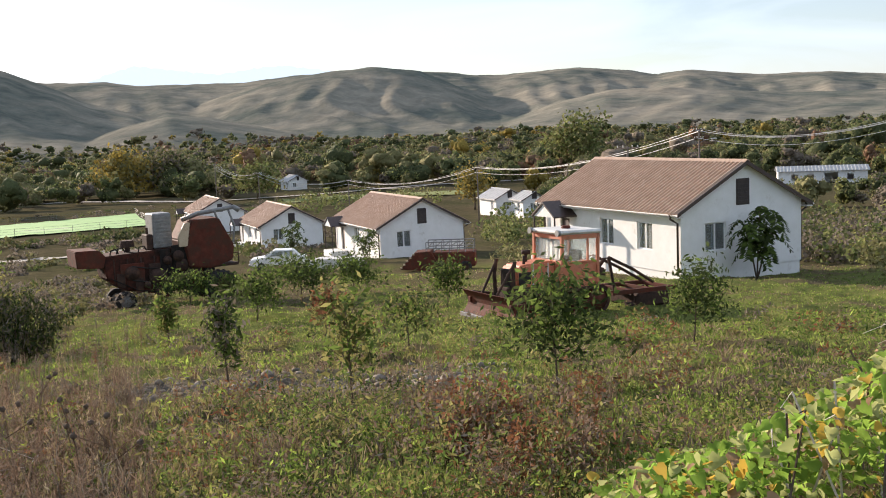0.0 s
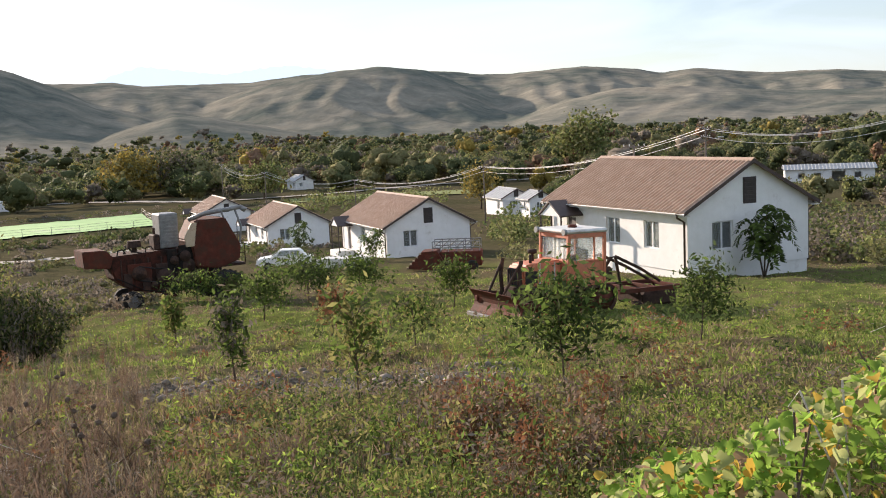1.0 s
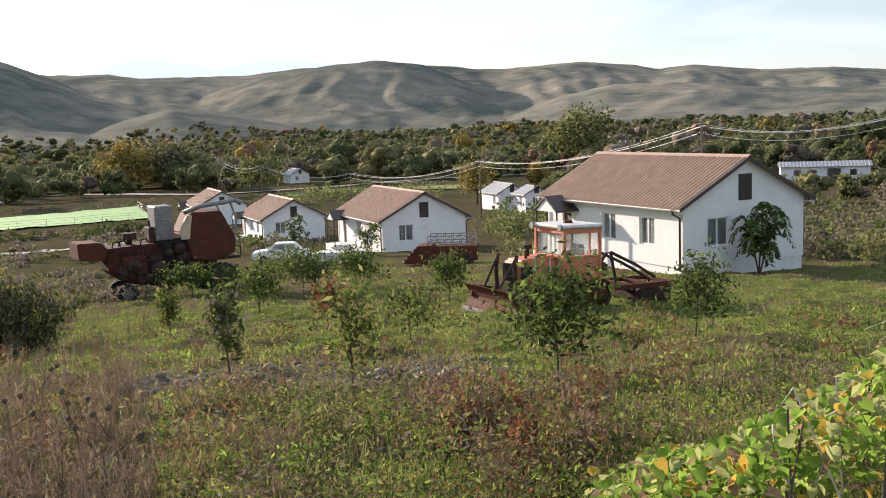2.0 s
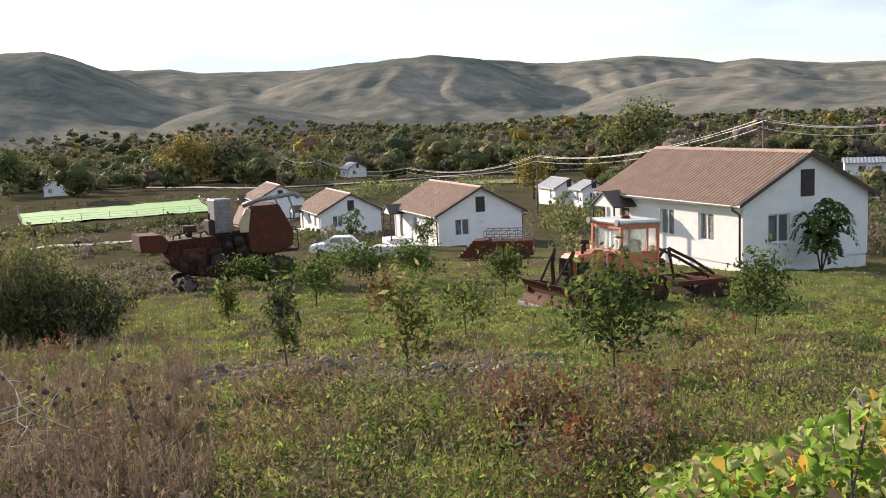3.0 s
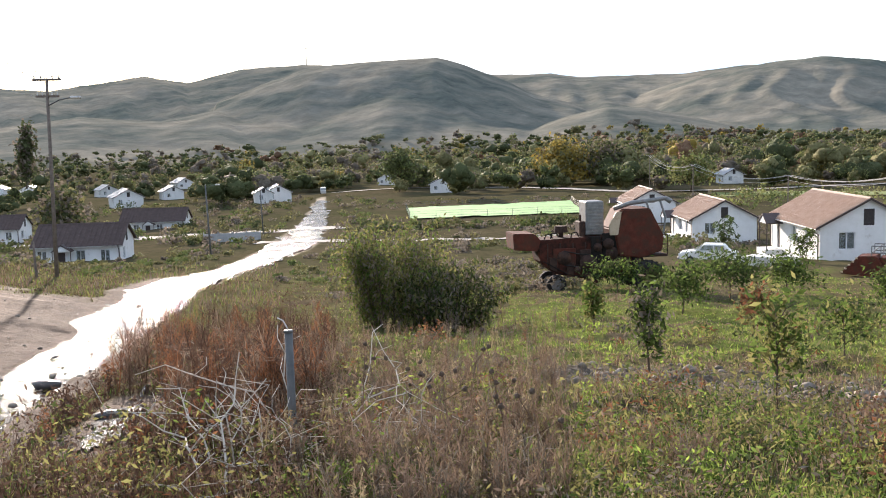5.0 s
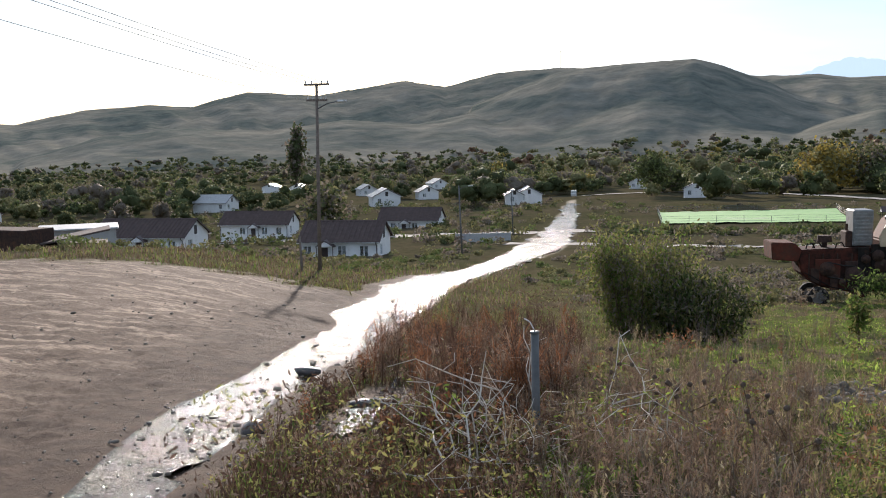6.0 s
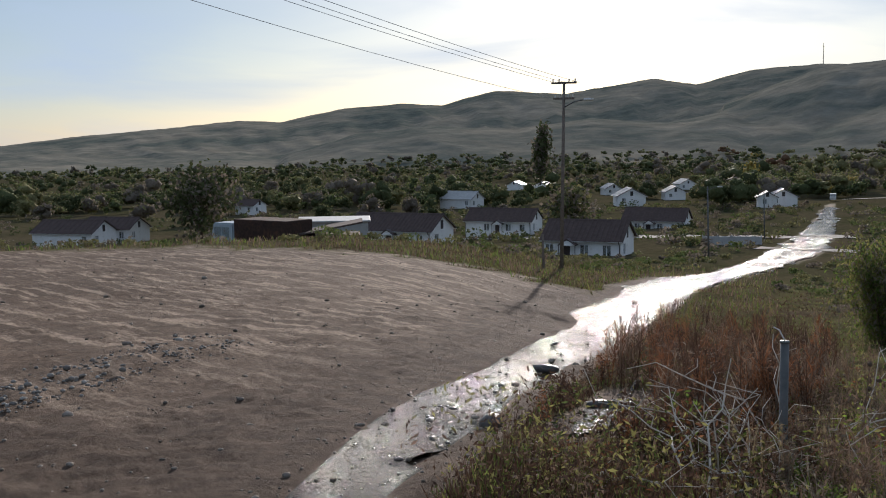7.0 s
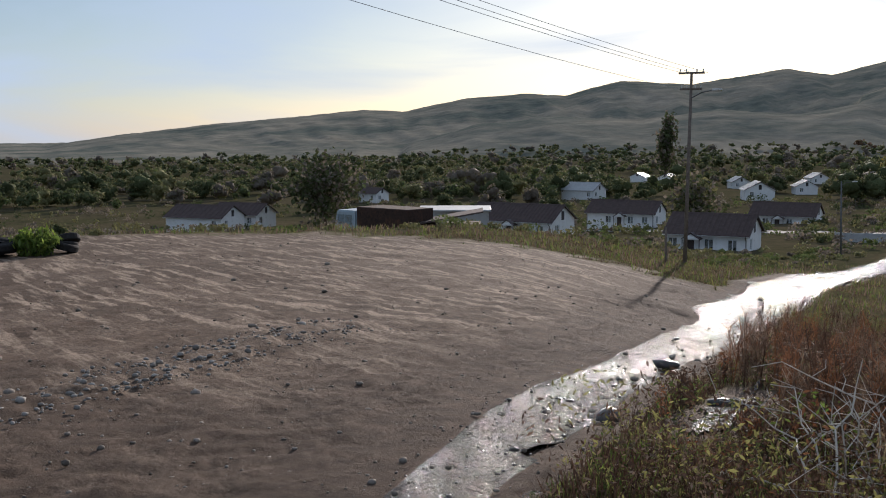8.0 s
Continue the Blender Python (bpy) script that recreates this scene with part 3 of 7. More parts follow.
        for y in (p0 + 0.12, p1 - 0.12):
            bm = bm_new()
            rod(bm, (ov - reach + 0.12, y, -0.4), (ov - reach + 0.12, y, zt - 0.06), 0.05, sides=8)
            part("porch_post", bm, M_BROWN, h)
        bm = bm_new()
        box(bm, (ov - reach - 0.1, p0, -base), (ov - 0.005, p1, 0.0), 0.02)
        part("doorstep", bm, M_WALL, h)
    return h


FRONT = ((2.2, 3.45, 0.95, 2.35, "window"), (5.5, 6.75, 0.95, 2.35, "window"), (9.7, 10.65, 0.02, 2.1, "door"))
GABLE = ((1.2, 2.5, 0.95, 2.35, "window"),)
HOME = "white plastered cottage with brown ribbed metal roof on the slope"
for x, y, z, hd, L, H in ((11.15, 48.23, -2.96, 115.7, 13.0, 2.95), (-5.49, 85.09, -6.66, 113.2, 13.0, 2.7), (-22.11, 122.78, -9.56, 113.2, 12.4, 2.7), (-39.24, 162.14, -10.66, 113.0, 12.1, 2.7)):
    cottage(pose(x, y, z - H, 0, 0, hd - 90), HOME, L=L, H=H, front=FRONT, gable=GABLE, porch=(9.3, 11.7, 1.5, 2.35), group="cottages on the slope")
OLD = "white plastered village house with dark ribbed roof"
OLD_FRONT = ((1.2, 2.3, 0.95, 2.3, "window"), (4.0, 5.1, 0.95, 2.3, "window"), (6.3, 7.2, 0.02, 2.1, "door"), (8.4, 9.5, 0.95, 2.3, "window"))
for x, y, hd, L in ((-82.24, 93.83, 209, 10.5), (-140.5, 134.5, 209, 14.0), (-113.57, 89.04, 205, 14.5), (-122.7, 157.6, 207, 12.5)):
    cottage(pose(x, y, gz(x, y) - (1.5 if y > 150 else 0.3 if y > 95 else 0.0 if x < -100 else 1.0), 0, 0, hd - 90), OLD, L=L, H=2.8, roof=M_ROOF_OLD, front=OLD_FRONT, gable=GABLE, porch=(5.6, 7.9, 1.3, 2.35), group="village houses", rib=0.6)

# ---- running water in the wheel track, pitch, tracks ----
def water_material():
    m = bpy.data.materials.new("running_water")
    m.use_nodes = True
    n, l = m.node_tree.nodes, m.node_tree.links
    b = n["Principled BSDF"]
    b.inputs["Base Color"].default_value = (0.055, 0.048, 0.040, 1)
    b.inputs["Roughness"].default_value = 0.11
    b.inputs["IOR"].default_value = 1.33
    c = n.new("ShaderNodeTexCoord")
    mp = n.new("ShaderNodeMapping")
    mp.inputs["Rotation"].default_value = (0, 0, 0.75)
    mp.inputs["Scale"].default_value = (1.0, 1.9, 1.0)
    l.new(c.outputs["Object"], mp.inputs["Vector"])
    a, d = n.new("ShaderNodeTexNoise"), n.new("ShaderNodeTexNoise")
    a.inputs["Scale"].default_value, a.inputs["Detail"].default_value, a.inputs["Distortion"].default_value = 8.0, 5, 0.8
    d.inputs["Scale"].default_value, d.inputs["Detail"].default_value = 32.0, 3
    l.new(mp.outputs[0], a.inputs["Vector"]), l.new(mp.outputs[0], d.inputs["Vector"])
    ad = n.new("ShaderNodeMath")
    ad.operation = "MULTIPLY_ADD"
    ad.inputs[1].default_value = 0.42
    l.new(d.outputs["Fac"], ad.inputs[0]), l.new(a.outputs["Fac"], ad.inputs[2])
    bp = n.new("ShaderNodeBump")
    bp.inputs["Strength"].default_value, bp.inputs["Distance"].default_value = 1.0, 0.055
    l.new(ad.outputs[0], bp.inputs["Height"])
    l.new(bp.outputs["Normal"], b.inputs["Normal"])
    return m


M_WATER = water_material()


def ribbon(name, left, right, mat, lift, label, category, steps=240, across=10, ragged=0.0, kind="structure"):
    """A strip laid along the ground between two bank lines; lift(d) gives its height over the ground."""
    u = np.linspace(0, 1, steps)
    a, b = along(left, u), along(right, u)
    w = np.linspace(0, 1, across)
    p = a[:, None] * (1 - w[None, :, None]) + b[:, None] * w[None, :, None]
    if ragged:
        far_ = np.hypot(p[..., 0], p[..., 1])
        wob = ripples(p[..., 0], p[..., 1], 1.7, 41) * (1 - ease(far_, 30, 60)) + 4.5 * ripples(p[..., 0], p[..., 1], 13.0, 42) * ease(far_, 30, 90)
        side = (b - a)[:, None] / (np.linalg.norm(b - a, axis=-1)[:, None, None] + 1e-6)
        p = p + side * ((w - 0.5) * 2)[None, :, None] * (wob * ragged)[..., None]
    z = ground(p[..., 0], p[..., 1]) + lift(np.hypot(p[..., 0], p[..., 1]))
    idx = np.arange(steps * across).reshape(steps, across)
    f = np.stack([idx[:-1, :-1], idx[:-1, 1:], idx[1:, 1:], idx[1:, :-1]], -1).reshape(-1, 4)
    return raw_mesh(name, np.concatenate([p, z[..., None]], -1).reshape(-1, 3), f, mat, label, category, kind, smooth=True)


ribbon("water", BANK_L, BANK_R, M_WATER, lambda d: np.interp(d, (0, 30, 60, 300), (-0.03, -0.02, 0.08, 0.12)), "shallow water running down the stony wheel track", "stream", 420, 12, 0.22)
ribbon("water", ((-6.15, 6.35), (-6.7, 7.2), (-7.4, 8.4), (-8.3, 9.6), (-9.3, 11.0)), ((-5.9, 6.2), (-6.15, 7.0), (-7.0, 8.2), (-8.1, 9.4), (-9.2, 10.9)), M_WATER, lambda d: 0.03 + 0 * d, "side puddle in the grass beside the track", "puddle", 60, 5, 0.15)

M_TRACK = material("pale_gravel_track", (0.24, 0.22, 0.19), (0.36, 0.33, 0.29), 0.95, 2.0, bump=0.4)
M_PITCH = material("artificial_turf", (0.20, 0.36, 0.13), (0.27, 0.44, 0.18), 0.9, 0.5, bump=0.2, worn=(0.33, 0.42, 0.24), worn_at=0.62, worn_scale=0.1)
M_FIELD = material("green_field", (0.13, 0.17, 0.05), (0.2, 0.22, 0.08), 0.95, 0.3, bump=0.3)


def strip(name, line, half, mat, label, category, lift=0.06, steps=60):
    p = np.array(line, float)
    t = np.gradient(p, axis=0)
    nrm = np.stack([-t[:, 1], t[:, 0]], -1) / np.linalg.norm(t, axis=1, keepdims=True) * half
    return ribbon(name, tuple(map(tuple, p + nrm)), tuple(map(tuple, p - nrm)), mat, lambda d: lift + 0 * d, label, category, steps, 4)


strip("track", ((-80, 118), (-62, 122), (-50, 125), (-44, 129), (-36, 140), (-34, 160)), 1.6, M_TRACK, "pale gravel lane to the cottages", "road", 0.10)
strip("road", ((-190, 330), (-150, 345), (-108, 322), (-80, 292), (-62, 276), (-30, 290), (0, 318), (40, 330)), 2.6, M_TRACK, "pale valley road among the trees", "road", 0.25)
strip("road", ((-150, 120), (-128, 128), (-108, 135), (-92, 142), (-84, 150)), 3.0, M_TRACK, "pale village lane past the white houses", "road", 0.10)
strip("field", ((-40, 262), (-12, 268), (14, 262)), 9.0, M_FIELD, "pale green strip of field", "field", 0.15)
ribbon("sports_pitch", ((-101.2, 209.3), (-70.5, 236)), ((-81.0, 169.2), (-53.8, 190.5)), M_PITCH, lambda d: 0.25 + 0 * d, "pale green artificial turf pitch in the valley", "pitch", 30, 16)

M_POST = material("weathered_steel", (0.07, 0.075, 0.075), (0.13, 0.13, 0.125), 0.6, 10, bump=0.2, worn=(0.14, 0.07, 0.04), worn_at=0.6)
M_TIMBER = material("grey_timber", (0.13, 0.105, 0.085), (0.22, 0.18, 0.15), 0.9, 8, bump=0.5)
M_WIRE = material("bare_wire", (0.4, 0.4, 0.4), (0.5, 0.5, 0.5), 0.4, 3, metal=0.6, bump=0.0)
M_RUST = material("red_rusty_paint", (0.075, 0.022, 0.015), (0.135, 0.042, 0.026), 0.75, 3.0, bump=0.3, worn=(0.075, 0.036, 0.024), worn_at=0.52, worn_scale=2.2, spec=0.12)
M_RUSTDARK = material("dark_rusty_steel", (0.035, 0.024, 0.02), (0.075, 0.045, 0.034), 0.8, 5, bump=0.3, worn=(0.11, 0.055, 0.035), worn_at=0.58, spec=0.12)
M_ORANGE = material("faded_orange_paint", (0.50, 0.15, 0.075), (0.60, 0.22, 0.12), 0.6, 3.0, bump=0.15, worn=(0.30, 0.11, 0.07), worn_at=0.6, worn_scale=3)
M_PALE = material("dirty_white_paint", (0.5, 0.49, 0.46), (0.64, 0.62, 0.58), 0.55, 4, bump=0.1, worn=(0.36, 0.3, 0.25), worn_at=0.62)
M_GREY = material("grey_sheet_metal", (0.17, 0.17, 0.165), (0.27, 0.265, 0.255), 0.5, 5, metal=0.3, bump=0.15, worn=(0.17, 0.12, 0.09), worn_at=0.64)
M_STAINED = material("oil_stained_red_paint", (0.045, 0.016, 0.012), (0.105, 0.033, 0.021), 0.8, 2.2, bump=0.5, worn=(0.022, 0.014, 0.011), worn_at=0.5, worn_scale=1.3, spec=0.1)
# greasy black of chains and pipes, also the painted shade of the gap panels
M_GREASE_AND_SHADE = material("greasy_steel_and_painted_shade", (0.010, 0.009, 0.008), (0.025, 0.02, 0.017), 0.7, 6, bump=0.5, worn=(0.06, 0.028, 0.017), worn_at=0.62, spec=0.15)
M_TYRE = material("tyre_rubber", (0.022, 0.021, 0.02), (0.045, 0.042, 0.04), 0.85, 9, bump=0.3, worn=(0.1, 0.085, 0.07), worn_at=0.62)
M_STONE = material("river_stone", (0.17, 0.155, 0.135), (0.33, 0.305, 0.27), 0.85, 6, bump=0.4, vary=0.35)
M_FIELDSTONE = material("dull_field_stone", (0.12, 0.1, 0.08), (0.29, 0.25, 0.205), 0.9, 6, bump=0.4, vary=0.4, spec=0.15)
M_WET = material("wet_stone", (0.035, 0.03, 0.026), (0.085, 0.073, 0.062), 0.35, 6, bump=0.4, vary=0.3)
M_SHINY = material("bright_tin_roof", (0.55, 0.55, 0.55), (0.65, 0.65, 0.65), 0.22, 1.2, metal=0.9, bump=0.05)
M_BLUE = material("pale_blue_paint", (0.30, 0.36, 0.40), (0.40, 0.46, 0.50), 0.6, 4, bump=0.1, worn=(0.25, 0.2, 0.17), worn_at=0.64)


def fence_posts(name, line, spacing, height, mat, label, rails=(0.5, 0.95)):
    f = thing(name, Matrix(), label, "fence")
    pts = []
    for (a, b) in zip(line, line[1:]):
        n = max(1, int(math.hypot(b[0] - a[0], b[1] - a[1]) / spacing))
        pts += [(a[0] + (b[0] - a[0]) * k / n, a[1] + (b[1] - a[1]) * k / n) for k in range(n)]
    pts.append(line[-1])
    bm = bm_new()
    rod(bm, (0, 0, -0.4), (0, 0, height), 0.035, sides=6)
    first = part("post", bm, mat, f)
    first.location = (*pts[0], gz(*pts[0]))
    for p in pts[1:]:
        o = new("post", first.data)
        o.parent, o.location = f, (*p, gz(*p))
    for r in rails:
        bm = bm_new()
        tube(bm, [(x, y, gz(x, y) + height * r) for x, y in pts], [0.018] * len(pts), 4)
        part("rail", bm, mat, f)
    return f


fence_posts("pitch_fence", ((-101.2, 209.3), (-81.0, 169.2), (-53.8, 190.5), (-70.5, 236), (-101.2, 209.3)), 4.5, 1.5, M_POST, "thin steel rail fence round the pitch", (0.4, 0.7, 0.98))


# ---- poles and wires ----
def utility_pole(x, y, height, label, arms=(0.25, 1.3), lamp=True, lean=(0, 0), arm_dir=20, radius=0.13, steel=False):
    p = thing("utility_pole", pose(x, y, gz(x, y), lean[0], lean[1], 0), label, "utility pole", "poles along the road")
    mat = M_POST if steel else M_TIMBER
    bm = bm_new()
    tube(bm, [(0, 0, -0.6), (0, 0, height * 0.5), (0, 0, height)], [radius, radius * 0.85, radius * 0.62], 9)
    part("shaft", bm, mat, p, smooth=True)
    a = radians(arm_dir)
    for k, drop in enumerate(arms):
        w = 0.75 if k == 0 else 0.62
        bm = bm_new()
        box(bm, (-w, -0.045, height - drop - 0.05), (w, 0.045, height - drop + 0.05), 0.01, pose(0, 0, 0, 0, 0, arm_dir))
        c = part("crossarm", bm, mat, p)
        for s in (-1, -0.45, 0.45, 1):
            bm = bm_new()
            q = s * (w - 0.08)
            rod(bm, (q * math.cos(a), q * math.sin(a), height - drop + 0.04), (q * math.cos(a), q * math.sin(a), height - drop + 0.19), 0.028, 0.04, 6)
            part("insulator", bm, M_PALE, c, "pale ceramic insulator")
    if lamp:
        bm = bm_new()
        zt = height - (arms[-1] if arms else 0) - 0.42
        tube(bm, [(0.05, 0, zt), (0.6, 0.1, zt + 0.25), (1.3, 0.2, zt + 0.36)], [0.03, 0.028, 0.025], 6)
        b = part("lamp_bracket", bm, M_POST, p)
        bm = bm_new()
        box(bm, (1.2, 0.1, zt + 0.29), (1.75, 0.32, zt + 0.42), 0.04)
        part("lamp_head", bm, M_PALE, b, "pale street lamp head")
    return p


def wires(name, a, b, sag, label, offsets=((-0.6, 0), (-0.2, 0), (0.2, 0), (0.6, 0)), r=0.03):
    """Cables hung between two points, one mesh a cable."""
    a, b = Vector(a), Vector(b)
    side = (b - a).cross(Vector((0, 0, 1))).normalized()
    t = thing(name, Matrix(), label, "cable")
    for o, dz in offsets:
        bm = bm_new()
        tube(bm, [a.lerp(b, k / 16) + side * o + Vector((0, 0, dz - 4 * sag * (k / 16) * (1 - k / 16))) for k in range(17)], [r] * 17, 4)
        part("cable", bm, M_WIRE, t)


utility_pole(-36.1, 36.6, 9.25, "tall timber pole with crossarms and a street lamp", (0.06, 0.82), True, (0, 1.2), 8, 0.105)
utility_pole(-33.9, 33.2, 1.7, "short leaning timber post beside the tall pole", (), False, (0, -2), 0, 0.07)
wires("overhead_cables", (-36.1, 36.6, gz(-36, 36.6) + 9.2), (-8, -28, 11.6), 0.9, "thin cables running up from the tall pole", ((-0.95, 0), (-0.3, 0), (0.2, 0), (0.6, -0.7)), 0.011)
utility_pole(-8, -28.2, 11.5 - gz(-8, -28.2), "tall timber pole up the slope behind the road", (0.15, 1.1), False, (0, 0), 25, 0.11)
for x, y, h in ((-69.2, 93.1, 7.9), (-91.3, 136.7, 7.3)):
    p = utility_pole(x, y, h, "slim steel street lamp beside the lane", (), True, (0, -2), 0, 0.11, True)

def polar(az, d):
    """Place at a bearing (degrees left of the middle) and a range."""
    a = np.radians(az)
    return -d * np.sin(a), d * np.cos(a)


# the line behind the cottages: bearing and height angle of each pole head, with its range
LINE = ((12.3, -1.55, 240), (10.0, -2.1, 215), (5.1, -2.75, 190), (-2.1, -2.35, 150), (-14.2, -0.78, 100), (-27.0, 0.3, 85))
heads = []
for az_, el_, rng_ in LINE:
    x, y = -rng_ * math.sin(radians(az_)), rng_ * math.cos(radians(az_))
    zt = 1.65 + rng_ * math.tan(radians(el_))
    heads.append((x, y, zt))
    utility_pole(x, y, zt - gz(x, y) + 0.1, "weathered timber pole carrying cables behind the cottages", (0.25,) if rng_ > 110 else (0.1, 0.9), rng_ < 160, (0, 0), 30, 0.12)
x, y = polar(-10.4, 70)
utility_pole(x, y, 1.65 + 70 * math.tan(radians(-1.5)) - gz(x, y), "timber pole with a crossarm behind the near cottage", (0.15,), False, (0, 0), -12, 0.1)
for a, b in zip(heads, heads[1:]):
    wires("overhead_cables", a, b, 1.5, "sagging cables between the timber poles", ((-0.6, 0), (-0.1, -0.1), (0.5, 0), (0.2, -0.75)), 0.022)

# ---- plants ----
def plant_mat(name, low, high, leaf=0.5, vary=0.35, bump=0, relief=0.02):
    return material(name, low, high, 0.8, 1.5, bump=bump, bump_scale=1.6, vary=vary, leaf=leaf, spec=0.04, relief=relief)


P_GREEN = plant_mat("green_leaf", (0.075, 0.115, 0.025), (0.13, 0.18, 0.045))
P_LIGHT = plant_mat("light_green_leaf", (0.16, 0.225, 0.04), (0.245, 0.31, 0.068))
P_DARK = plant_mat("dark_green_leaf", (0.042, 0.06, 0.02), (0.075, 0.095, 0.035))
P_OLIVE = plant_mat("olive_leaf", (0.13, 0.13, 0.045), (0.21, 0.195, 0.075))
P_YELLOW = plant_mat("yellow_leaf", (0.24, 0.175, 0.03), (0.34, 0.25, 0.05))
P_RUST = plant_mat("rust_leaf", (0.17, 0.075, 0.04), (0.26, 0.125, 0.062), 0.3)
P_STRAW = plant_mat("dry_straw", (0.28, 0.22, 0.13), (0.42, 0.335, 0.2), 0.22)
P_BROWN = plant_mat("dry_brown_weed", (0.155, 0.108, 0.075), (0.25, 0.178, 0.125), 0.26)
P_GREY = plant_mat("grey_brown_twigs", (0.135, 0.115, 0.085), (0.21, 0.175, 0.135), 0.25)
M_BARK = material("brown_bark", (0.075, 0.055, 0.04), (0.14, 0.105, 0.08), 0.95, 12, bump=0.6)
W_GREEN = plant_mat("wood_green", (0.104, 0.128, 0.043), (0.171, 0.201, 0.073), 0.22, 0.3, 0.9, 0.5)
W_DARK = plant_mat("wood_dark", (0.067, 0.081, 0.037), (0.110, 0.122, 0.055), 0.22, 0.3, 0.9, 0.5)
W_OLIVE = plant_mat("wood_olive", (0.152, 0.146, 0.067), (0.244, 0.226, 0.104), 0.22, 0.3, 0.9, 0.5)
W_GREY = plant_mat("wood_bare_twigs", (0.152, 0.128, 0.098), (0.232, 0.195, 0.152), 0.3, 0.3, 0.9, 0.5)
W_GOLD = plant_mat("wood_gold", (0.232, 0.177, 0.043), (0.329, 0.250, 0.067), 0.3, 0.3, 0.9, 0.5)
W_LIGHT = plant_mat("wood_light", (0.195, 0.213, 0.073), (0.293, 0.299, 0.110), 0.22, 0.3, 0.9, 0.5)
W_RUST = plant_mat("wood_rust", (0.146, 0.088, 0.055), (0.207, 0.128, 0.079), 0.2, 0.3, 0.9, 0.5)
WOODS = [W_GREEN, W_LIGHT, W_DARK, W_OLIVE, W_GOLD, W_RUST, W_OLIVE, W_GREY, W_GREY]
P_UMBER = plant_mat("dark_withered_weed", (0.075, 0.046, 0.032), (0.135, 0.082, 0.056), 0.2)
TONES = [P_GREEN, P_LIGHT, P_DARK, P_OLIVE, P_YELLOW, P_RUST, P_STRAW, P_BROWN, P_GREY, P_UMBER]
GREEN, LIGHT, DARK, OLIVE, YELLOW, RUST, STRAW, BROWN, GREY, UMBER = range(10)


def leaves_at(points, size, rng, long=1.6, up=0.0):
    """A four-cornered leaf at each point, turned at random; up pulls the long axis upright. Returns (n, 4, 3)."""
    n = len(points)
    a = rng.normal(size=(n, 3))
    a[:, 2] += up * 2.5
    a /= np.linalg.norm(a, axis=1, keepdims=True)
    b = np.cross(a, rng.normal(size=(n, 3)))
    b /= np.linalg.norm(b, axis=1, keepdims=True) + 1e-9
    s = (np.asarray(size) * rng.uniform(0.6, 1.3, n))[:, None]
    p = np.asarray(points)
    return np.stack([p - a * s * long / 2, p + b * s / 2, p + a * s * long / 2, p - b * s / 2], 1)


def facing_leaves(p, out, size, rng, wild=0.55, slim=1.0):
    """A four-cornered leaf at each point, facing roughly along out. Returns (n, 4, 3)."""
    n = len(p)
    f = out + rng.normal(size=(n, 3)) * wild
    f /= np.linalg.norm(f, axis=1, keepdims=True)
    a = np.cross(f, rng.normal(size=(n, 3)))
    a /= np.linalg.norm(a, axis=1, keepdims=True) + 1e-9
    b = np.cross(f, a)
    sz = (size * rng.uniform(0.6, 1.35, n))[:, None]
    return np.stack([p - a * sz * 0.65, p + b * sz * 0.5 * slim, p + a * sz * 0.65, p - b * sz * 0.5 * slim], 1)


def clumped_crown(rng, n, radii, clumps=8, tight=0.45, size=0.5, wild=0.55, slim=1.0):
    """Sprays of leaves over uneven clumps inside an ellipsoid about the origin, each facing out of its clump. Returns (n, 4, 3)."""
    c = rng.normal(size=(clumps, 3))
    c /= np.linalg.norm(c, axis=1, keepdims=True)
    c *= rng.uniform(0.3, 0.72, (clumps, 1))
    w = rng.uniform(0.55, 1.3, clumps)
    k = rng.choice(clumps, n, p=w / w.sum())
    o = rng.normal(size=(n, 3)) + c[k] * 0.9
    o /= np.linalg.norm(o, axis=1, keepdims=True)
    p = (c[k] + o * rng.uniform(0.7, 1.08, (n, 1)) * tight * w[k][:, None] ** 0.6) * np.asarray(radii)
    return facing_leaves(p, o, size, rng, wild, slim)


class Heap:
    """Gathers many leaves and blades into one mesh."""

    def __init__(self):
        self.v, self.m = [], []

    def add(self, quads, tone):
        self.v.append(quads)
        self.m.append(np.full(len(quads), tone))

    def build(self, name, label, category, mats=TONES, kind="stuff"):
        v = np.concatenate(self.v)
        ob = raw_mesh(name, v.reshape(-1, 3), np.arange(len(v) * 4).reshape(-1, 4), mats, label, category, kind)
        ob.data.polygons.foreach_set("material_index", np.concatenate(self.m).astype(np.int32))
        return ob


HOMES = ((15, 53), (-4, 90), (-21, 127), (-38, 166), (-90, 92), (-150, 128), (-122, 86), (-131, 152))
PITCH_MID = (-77, 201)
# bearing and range of the far houses that stand clear of the woods
CLEARINGS = ((49.6, 318), (42.2, 440), (41.4, 300), (39.0, 372), (38.2, 500), (33.7, 306), (61.9, 320), (27.4, 445), (24.5, 340), (46.8, 505), (45.0, 520), (69.5, 210), (8.4, 330))


def clump_form(level):
    """Corners and triangles of a rounded clump."""
    bm = bm_new()
    bmesh.ops.create_icosphere(bm, subdivisions=level, radius=1.0)
    v = np.array([tuple(q.co) for q in bm.verts])
    f = np.array([[q.index for q in p.verts] for p in bm.faces])
    bm.free()
    return v, f


